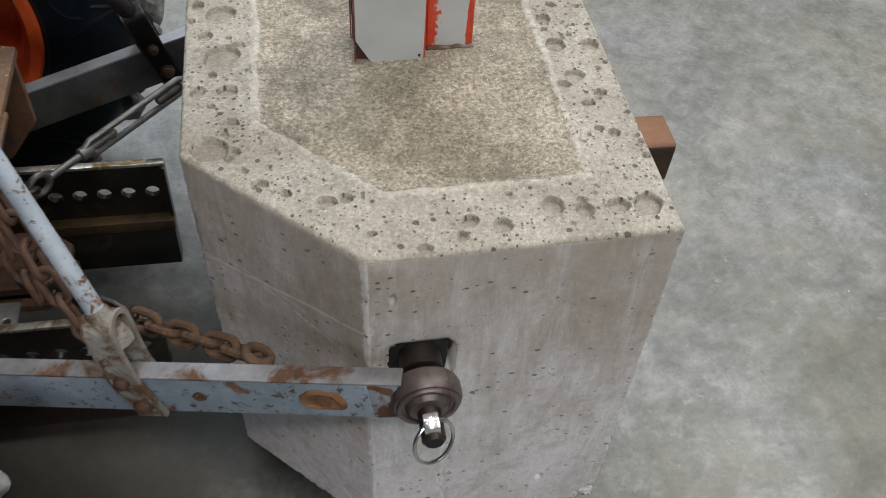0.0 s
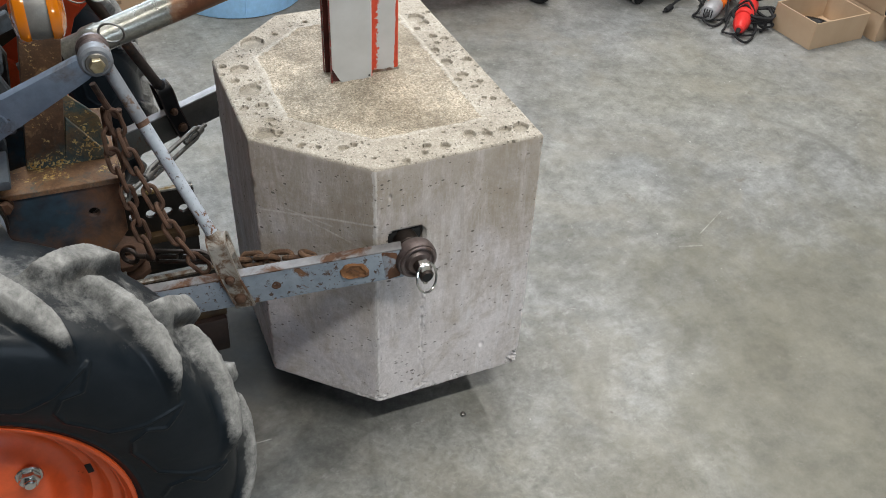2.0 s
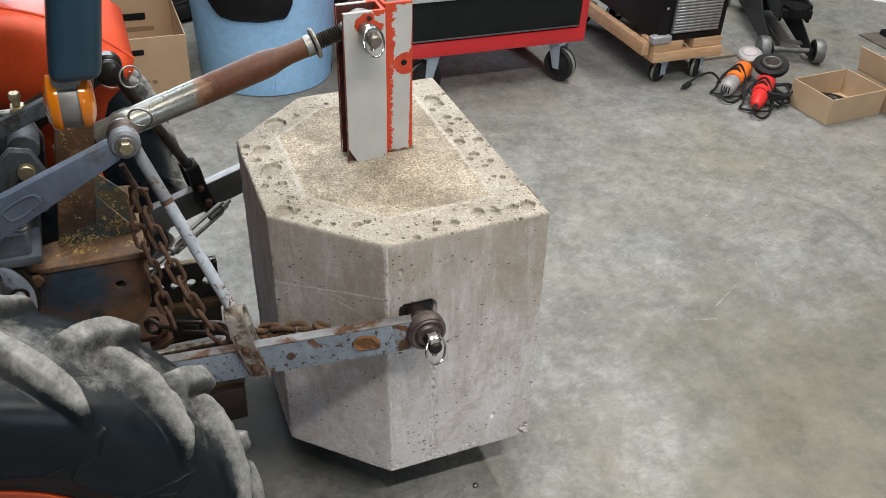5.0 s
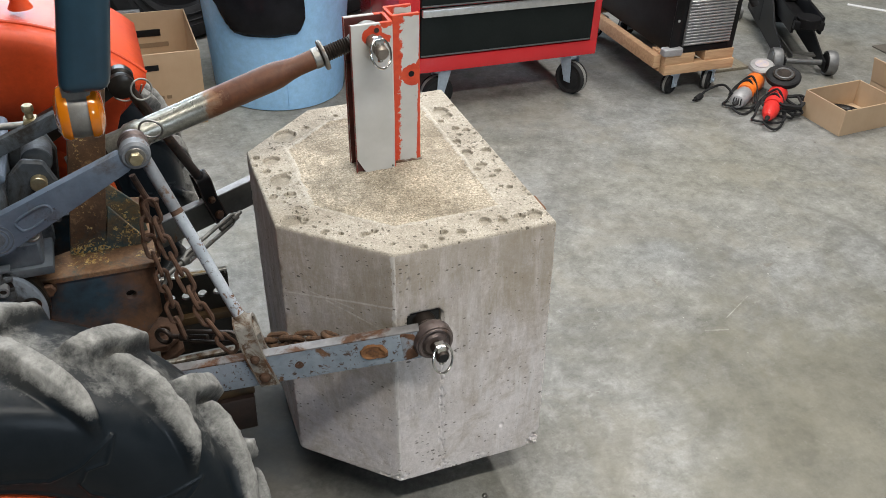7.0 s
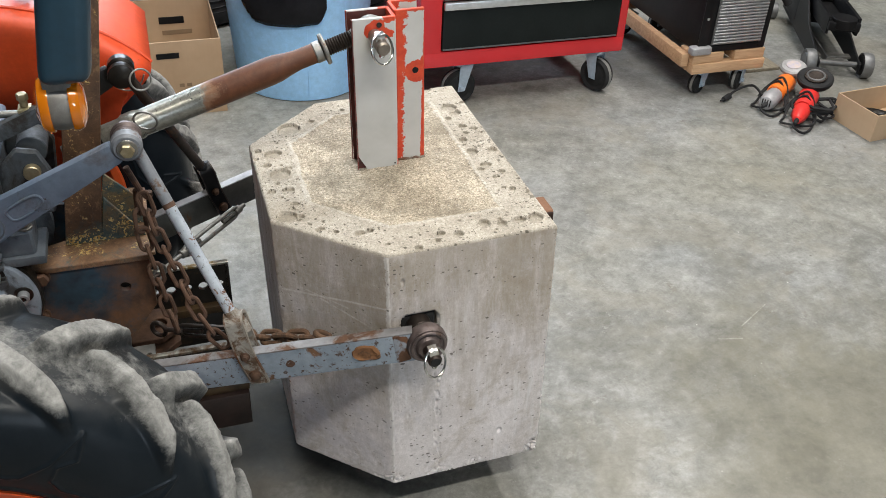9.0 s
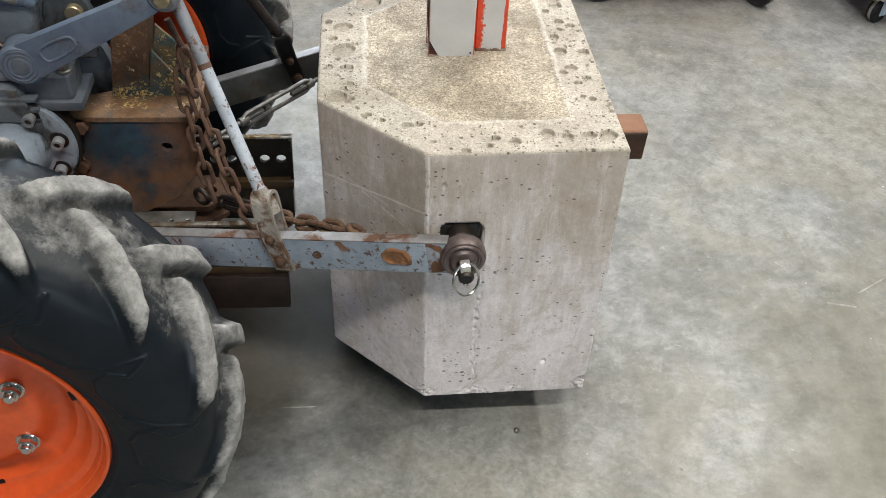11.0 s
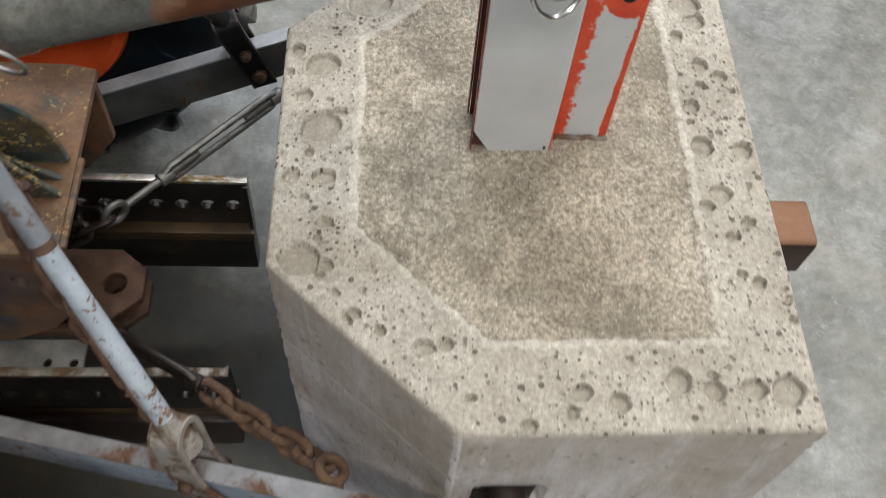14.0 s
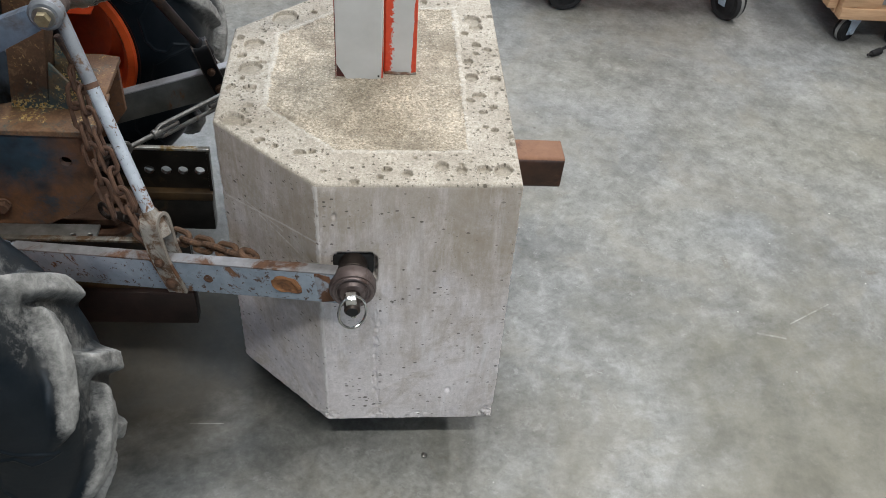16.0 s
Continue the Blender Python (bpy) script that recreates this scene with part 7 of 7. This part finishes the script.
def floor_jack():
    """Trolley jack: two side plates, front axle with steel wheels, lift arm and saddle."""
    d = V((0.40, 0.917, 0)).normalized()
    m = Matrix.Translation((2.246, 1.569, 0)) @ Matrix.Rotation(math.atan2(d.y, d.x) - math.pi / 2, 4, "Z")
    t = thing("floor_jack", (2.246, 1.569, 0), "black steel trolley jack with bare steel wheels", "floor jack")
    o = [(-0.030, 0.030), (0.030, 0.022), (0.62, 0.05), (0.62, 0.135), (0.50, 0.21), (0.34, 0.225), (0.20, 0.12), (0.02, 0.072), (-0.030, 0.062)]
    for k in (1, -1):
        part("side_plate", turned(prism(o, "x", k * 0.078 - 0.004, k * 0.078 + 0.004, 0.001), m), BLACK_PAINT, t)
        part("front_wheel", turned(lathe([(0.010, -0.019), (0.030, -0.019), (0.034, -0.014), (0.046, -0.019), (0.049, -0.012), (0.049, 0.012), (0.046, 0.019), (0.034, 0.014), (0.030, 0.019), (0.010, 0.019)], (k * 0.109, 0, 0.049), (k * 0.109 + 1, 0, 0.049), 36), m), WHEEL_STEEL, t, "bare steel wheel")
        part("hub_ring", turned(lathe([(0.038, 0), (0.044, 0.008), (0.038, 0.012)], (k * 0.087, 0, 0.049), (k * 0.087 + k, 0, 0.049), 28), m), BLACK_PAINT, t)
        part("rear_wheel", turned(cyl((k * 0.11, 0.60, 0.035), (k * 0.14, 0.60, 0.035), 0.035), m), WHEEL_STEEL, t)
    part("axle", turned(cyl((-0.122, 0, 0.049), (0.122, 0, 0.049), 0.011), m), DARK_EDGE, t)
    part("cross_bar", turned(box(-0.077, 0.077, 0.075, 0.110, 0.040, 0.048, 0.001), m), GALV, t)
    part("pull_rod", turned(flat_bar((-0.035, 0.03, 0.05), (-0.055, 0.30, 0.07), 0.03, 0.03, 0.006), m), DARK_EDGE, t)
    part("rear_block", turned(box(-0.085, 0.085, 0.40, 0.60, 0.06, 0.20, 0.012), m), BLACK_PAINT, t)
    part("lift_arm", turned(join(box(-0.062, -0.05, 0.05, 0.42, 0.145, 0.215, 0.003), box(0.05, 0.062, 0.05, 0.42, 0.145, 0.215, 0.003), box(-0.05, 0.05, 0.16, 0.40, 0.150, 0.158, 0.001)), m), BLACK_PAINT, t)
    part("saddle", turned(join(cyl((0, 0.06, 0.175), (0, 0.06, 0.212), 0.048), box(-0.060, 0.060, 0.03, 0.075, 0.165, 0.200, 0.006)), m), BLACK_PAINT, t)
    part("arm_pivot", turned(cyl((-0.10, 0.40, 0.175), (0.10, 0.40, 0.175), 0.012), m), GALV, t)
    part("handle", turned(cyl((0, 0.55, 0.18), (0, 0.85, 0.85), 0.017), m), BLACK_PAINT, t)


WHEEL_STEEL = surface("dull_wheel_steel", (0.13, 0.135, 0.14), (0.24, 0.245, 0.25), 18, 0.5, 0.5, 0.1, 90)
floor_jack()


def grinder(base, heading, body_mat, head_mat, tail_mat, wheel, label):
    """Angle grinder lying on its side: tail, body, gear head and a disc with a guard."""
    m = Matrix.Translation(base) @ Matrix.Rotation(radians(heading), 4, "Z")
    t = thing("angle_grinder", base, label, "angle grinder", "angle grinders")
    part("motor_body", turned(lathe([(0.030, 0.09), (0.033, 0.10), (0.033, 0.17), (0.036, 0.20), (0.036, 0.215), (0.030, 0.222)], (0, 0, 0.042), (1, 0, 0.046), 28), m), body_mat, t)
    taper = [(0.010, 0), (0.015, 0.003), (0.021, 0.020), (0.028, 0.050), (0.030, 0.09)] if wheel else [(0.012, 0), (0.024, 0.005), (0.030, 0.02), (0.031, 0.06), (0.029, 0.09)]
    tail = part("tail", turned(lathe(taper, (0, 0, 0.036), (1, 0, 0.046), 28), m), tail_mat, t)
    part("strain_relief", turned(lathe([(0.0050, -0.030), (0.0062, -0.028), (0.0088, 0.002)], (0, 0, 0.036), (1, 0, 0.052), 16), m), BLACK_RUB, tail)
    # black slips stand for the dark of the vent slots
    for i in range(0 if wheel else 4):
        part("vent_slot", turned(box(-0.001, 0.003, -0.016 + i * 0.009, -0.012 + i * 0.009, 0.026, 0.052, 0.001), m), BLACK_PAINT, tail)
    part("gear_head", turned(join(cyl((0.215, 0, 0.046), (0.262, 0, 0.046), 0.031, 0.026), cyl((0.262, 0, 0.030), (0.262, 0, 0.075), 0.026)), m), head_mat, t)
    part("nut", turned(hexagon((0.262, 0, 0.075), (0.262, 0, 0.095), 0.014), m), DARK_STEEL, t)
    tilt = m @ Matrix.Translation((0.262, 0, 0.080)) @ Matrix.Rotation(radians(-14), 4, "Y")
    if wheel:
        part("guard", turned(lathe([(0.050, 0.0), (0.060, 0.002), (0.064, 0.010), (0.064, 0.022), (0.058, 0.026), (0.045, 0.024)], (0, 0, 0), (0, 0, 1), 40), tilt), BLACK_RUB, t)
        part("disc", turned(cyl((0, 0, 0.024), (0, 0, 0.031), 0.040), tilt), DARK_STEEL, t)
        part("flange_ring", turned(ring((0, 0, 0.031), (0, 0, 1), 0.030, 0.004), tilt), DARK_EDGE, t)
    else:
        part("disc", turned(lathe([(0.042, 0), (0.048, 0.004), (0.048, 0.014), (0.042, 0.020), (0.02, 0.022)], (0, 0, 0), (0, 0, 1), 40), tilt), TOOL_GREY, t, "pale flap disc")
        part("disc_label", turned(cyl((0, 0, 0.022), (0, 0, 0.0235), 0.026), tilt), LABEL, t)
    cord = [m @ V(p) for p in ((-0.004, 0, 0.036), (-0.030, 0.004, 0.026), (-0.03, -0.03, 0.010), (0.02, -0.050, 0.008), (0.09, -0.045, 0.020), (0.12, 0.0, 0.081), (0.11, 0.042, 0.04), (0.06, 0.050, 0.008), (0.01, 0.045, 0.010),
                               (0.03, -0.045, 0.016), (0.11, -0.045, 0.03), (0.15, 0.0, 0.086), (0.14, 0.046, 0.04), (0.11, 0.06, 0.008))]
    part("cord", sweep(smooth_path(cord, 7), 0.0042, 8), BLACK_RUB, t)
    return t, m


LABEL = surface("mixed_label_print", (0.42, 0.40, 0.52), (0.60, 0.50, 0.42), 60, 0.5, 0, 0.0)
_, g1 = grinder((1.766, 1.340, 0.0), 36, TOOL_ORANGE, TOOL_GREY, TOOL_GREY, False, "orange and silver angle grinder wrapped in its cord")
_, g2 = grinder((1.797, 1.200, 0.0), 43, TOOL_RED, TOOL_RED, TOOL_RED, True, "red angle grinder with a black guard")
cord = thing("power_cord", (1.75, 1.44, 0), "black power cord with a plug on the floor", "cord")
part("cable", sweep(smooth_path([(1.80, 1.40, 0.03), (1.79, 1.46, 0.05), (1.74, 1.48, 0.03), (1.70, 1.47, 0.012)], 8), 0.0045, 8), BLACK_RUB, cord)
part("plug", join(cyl((1.705, 1.471, 0.012), (1.668, 1.452, 0.012), 0.0115, 0.009), cyl((1.668, 1.452, 0.012), (1.650, 1.443, 0.012), 0.0035)), BLACK_RUB, cord)
heap = []
for k in range(46):
    a = k * 0.83
    heap.append((1.930 + (0.056 + 0.022 * math.sin(k * 1.9)) * math.cos(a) + 0.02 * math.sin(k * 0.7), 1.272 + (0.052 + 0.022 * math.cos(k * 2.3)) * math.sin(a), 0.007 + 0.0012 * k + 0.006 * math.sin(k * 2.7)))
single("tangled_cord", sweep(smooth_path(heap, 8), 0.0048, 8), BLACK_RUB, "tangled black cord heaped beside the grinders", "cord")


def open_box(name, p, w, d, h, turn, label, flaps=()):
    """A cardboard box with thick walls and an open top; flaps are (side, degrees folded out)."""
    m = Matrix.Translation(p) @ Matrix.Rotation(radians(turn), 4, "Z")
    t = thing(name, p, label, "cardboard box", "cardboard boxes")
    k = 0.004
    for nm, a in (("front_wall", (0, w, 0, k, 0, h)), ("back_wall", (0, w, d - k, d, 0, h)), ("side_wall", (0, k, k, d - k, 0, h)), ("side_wall", (w - k, w, k, d - k, 0, h)), ("base", (k, w - k, k, d - k, 0.001, 0.005))):
        part(nm, turned(box(*a, 0.0006, 1), m), CARD, t)
    for side, deg, L in flaps:
        f = {"front": Matrix.Translation((0, 0, h)), "back": Matrix.Translation((w, d, h)) @ Matrix.Rotation(math.pi, 4, "Z"), "left": Matrix.Translation((0, d, h)) @ Matrix.Rotation(-math.pi / 2, 4, "Z"),
             "right": Matrix.Translation((w, 0, h)) @ Matrix.Rotation(math.pi / 2, 4, "Z")}[side]
        span = w if side in ("front", "back") else d
        part("flap", turned(box(0.002, span - 0.002, -0.002, 0.002, 0.001, L, 0.0006, 1), m @ f @ Matrix.Rotation(radians(deg), 4, "X")), CARD, t)
    return t, m


_, bm1 = open_box("cardboard_box", (2.003, 1.058, 0), 0.262, 0.192, 0.098, 4, "small open brown cardboard box with dark parts inside")
single("dark_part", turned(join(ring((0.11, 0.10, 0.030), (0.1, 0.1, 1), 0.055, 0.016), box(0.15, 0.22, 0.04, 0.11, 0.006, 0.03, 0.006)), bm1), BLACK_OILY, "black metal part lying in the cardboard box", "machine part")
_, bm2 = open_box("cardboard_box", (2.292, 1.040, 0), 0.30, 0.21, 0.100, 2, "open cardboard box with raised flaps and shiny parts", (("left", 12, 0.095), ("front", 108, 0.085), ("back", -30, 0.06)))
for i in range(7):
    p = bm2 @ V((0.05 + 0.033 * i, 0.06 + 0.05 * (i % 3), 0.05 + 0.012 * (i % 2)))
    q = p + V((0.03 * math.cos(i * 1.7), 0.03 * math.sin(i * 1.7), 0.004))
    single("fitting", cyl(p - V((0, 0, 0.0)), q, 0.014), (BRASSY, CHROME, DARK_STEEL)[i % 3], "small metal fitting in the cardboard box", "fitting", "fittings")
single("pry_bar", turned(box(0.06, 0.27, 0.07, 0.09, 0.085, 0.10, 0.003), bm2), BLACK_PAINT, "flat black bar lying across the open box", "bar")
single("box_filler", turned(box(0.006, 0.294, 0.006, 0.204, 0.006, 0.045, 0.002), bm2), BLACK_PAINT, "dark packing in the cardboard box", "packing")

# black mat with a brown border, and a pale strip for the floor's reflection
single("rubber_mat", box(2.752, 4.0, 0.75, 1.715, 0.0, 0.006, 0.001), MAT_EDGE := surface("brown_mat_edge", (0.085, 0.075, 0.062), (0.14, 0.125, 0.105), 12, 0.6, 0, 0.1), "flat dark brown floor mat", "mat")
single("black_tray", join(box(2.84, 3.95, 0.85, 1.690, 0.0065, 0.03, 0.004)), BLACK_PAINT, "low black tray on the mat", "tray")
single("pale_glint", turned(box(-0.02, 0.26, -0.012, 0.012, 0.0, 0.003, 0), Matrix.Translation((3.05, 2.18, 0)) @ Matrix.Rotation(radians(-46), 4, "Z")), GLINT_WHITE, "flat pale strip standing for a reflection on the floor", "tape")


def bin_and_bag():
    c, n = V((0.222, 2.03, 0)), 72
    t = thing("waste_bin", c, "light blue plastic waste bin", "waste bin")
    part("bin_body", lathe([(0.02, 0.012), (0.222, 0.010), (0.228, 0.0), (0.234, 0.004), (0.236, 0.03), (0.262, 0.40), (0.280, 0.66), (0.292, 0.665), (0.292, 0.69), (0.283, 0.692), (0.272, 0.66), (0.228, 0.02), (0.02, 0.018)], c, c + V((0, 0, 1)), n, cap=False), BLUE_BIN, t)
    part("mould_seam", sweep([c + V((-0.02, -0.2365 - 0.055 * z, z)) for z in (0.02, 0.2, 0.4, 0.6)], 0.0016, 6), BLUE_BIN, t)
    # solid black block for the shade in the foot notch
    part("foot_notch", box(c.x + 0.20, c.x + 0.232, c.y - 0.06, c.y - 0.02, 0.0, 0.03, 0.006), BLACK_RUB, t)
    # black liner hanging over the rim
    rows = []
    for i in range(26):
        z = 0.285 + i * 0.017
        row = []
        for j in range(61):
            w = radians(213 + 66 * j / 60)
            u = j / 60
            foot = 0.030 + 0.13 * max(0.0, 1 - u / 0.22) ** 1.3 + 0.006 * math.sin(u * 9) + 0.06 * max(0.0, (u - 0.9) / 0.1) ** 2
            zz = max(z, 0.285 + foot - 0.03)
            r = 0.2365 + 0.062 * zz + 0.012 + 0.012 * math.sin(3.1416 * min(1, i / 8)) + 0.006 * float(wave(np.array((u * 3.0, zz * 5.0, 0.0)), 1.6, 31, 3)) * min(1, i / 5)
            row.append((c.x + r * math.cos(w), c.y + r * math.sin(w), zz))
        rows.append(row)
    me = grid_mesh("bin_liner", np.array(rows), False, [BAG])
    ob = tagged(new("bin_liner", me), "shiny black plastic liner hanging over the bin", "bin liner")
    s = ob.modifiers.new("film", "SOLIDIFY")
    s.thickness = 0.004


bin_and_bag()


def file_box():
    """Tall brown box with hand holes, open on top."""
    t, _ = open_box("cardboard_box", (-0.462, 1.790, 0), 0.380, 0.40, 0.262, 0, "open brown cardboard carton with hand holes and faint print")
    # black patches on the closed walls stand for the dark hand holes
    part("hand_hole", box(-0.290, -0.218, 1.788, 1.7895, 0.205, 0.224, 0.0005), BLACK_PAINT, t)
    part("hand_hole", box(-0.262, -0.174, 2.183, 2.1858, 0.172, 0.197, 0.0005), BLACK_PAINT, t)
    for i in range(2):
        part("ink_mark", box(-0.229 + i * 0.024, -0.213 + i * 0.024, 1.7885, 1.7897, 0.103, 0.115, 0.0), PRINT, t)
    part("ink_mark", box(-0.255, -0.150, 2.184, 2.1858, 0.130, 0.147, 0.0), PRINT, t)


PRINT = surface("faint_ink", (0.22, 0.15, 0.09), (0.26, 0.18, 0.11), 30, 0.8, 0, 0.0)
file_box()


def spare_tyres():
    """Dark tyres standing behind the bin and the cartons."""
    for p, turn, r in (((-0.06, 2.62, 0.34), 18, 0.34), ((-0.72, 2.62, 0.36), -8, 0.36), ((0.58, 2.72, 0.33), -12, 0.33)):
        m = Matrix.Translation(p) @ Matrix.Rotation(radians(turn), 4, "Z")
        t = thing("spare_tyre", (p[0], p[1], 0), "black car tyre standing upright", "tyre", "spare tyres")
        o, q = V((0, 0, 0)), V((0, 1, 0))
        part("carcass", turned(lathe([(r * 0.60, -0.07), (r * 0.66, -0.085), (r * 0.70, -0.088), (r * 0.72, -0.090), (r * 0.86, -0.096), (r * 0.94, -0.09), (r * 0.98, -0.075), (r, -0.04), (r, 0.04), (r * 0.98, 0.075), (r * 0.94, 0.09),
                                      (r * 0.86, 0.096), (r * 0.66, 0.085), (r * 0.60, 0.07), (r * 0.62, 0.0), (r * 0.60, -0.07)], o, q, 64, cap=False), m), BLACK_RUB, t)
        for k in (0.66, 0.74, 0.80, 0.86):
            part("sidewall_ring", turned(ring((0, -0.090 - 0.012 * (k - 0.66), 0), (0, 1, 0), r * k, 0.003, 64, 6), m), BLACK_RUB, t)
        part("wheel_disc", turned(lathe([(0.03, -0.02), (r * 0.4, -0.03), (r * 0.58, -0.05), (r * 0.61, -0.07), (r * 0.61, 0.07), (r * 0.5, 0.0), (0.03, 0.0)], o, q, 48), m), BLACK_PAINT, t)
    # invented low box that keeps the space behind the tyres dark
    single("dark_backing", box(-1.3, 0.50, 2.90, 3.30, 0.0, 0.72, 0.01), BLACK_PAINT, "low dark box added as backing behind the tyres", "cabinet")


spare_tyres()


# ---- small loose things ----
single("grey_board", box(-0.40, -0.232, 2.225, 2.240, 0.0, 0.258, 0.002), SILVER, "flat pale grey board standing behind the carton", "board")
single("pebble", ragged(lathe([(0.002, 0.0), (0.0055, 0.002), (0.0050, 0.005), (0.002, 0.007)], (0.189, -0.023, 0.0), (0.189, -0.023, 1.0), 12), 0.0012, 300), GALV, "small grey crumb of grit on the floor", "grit")
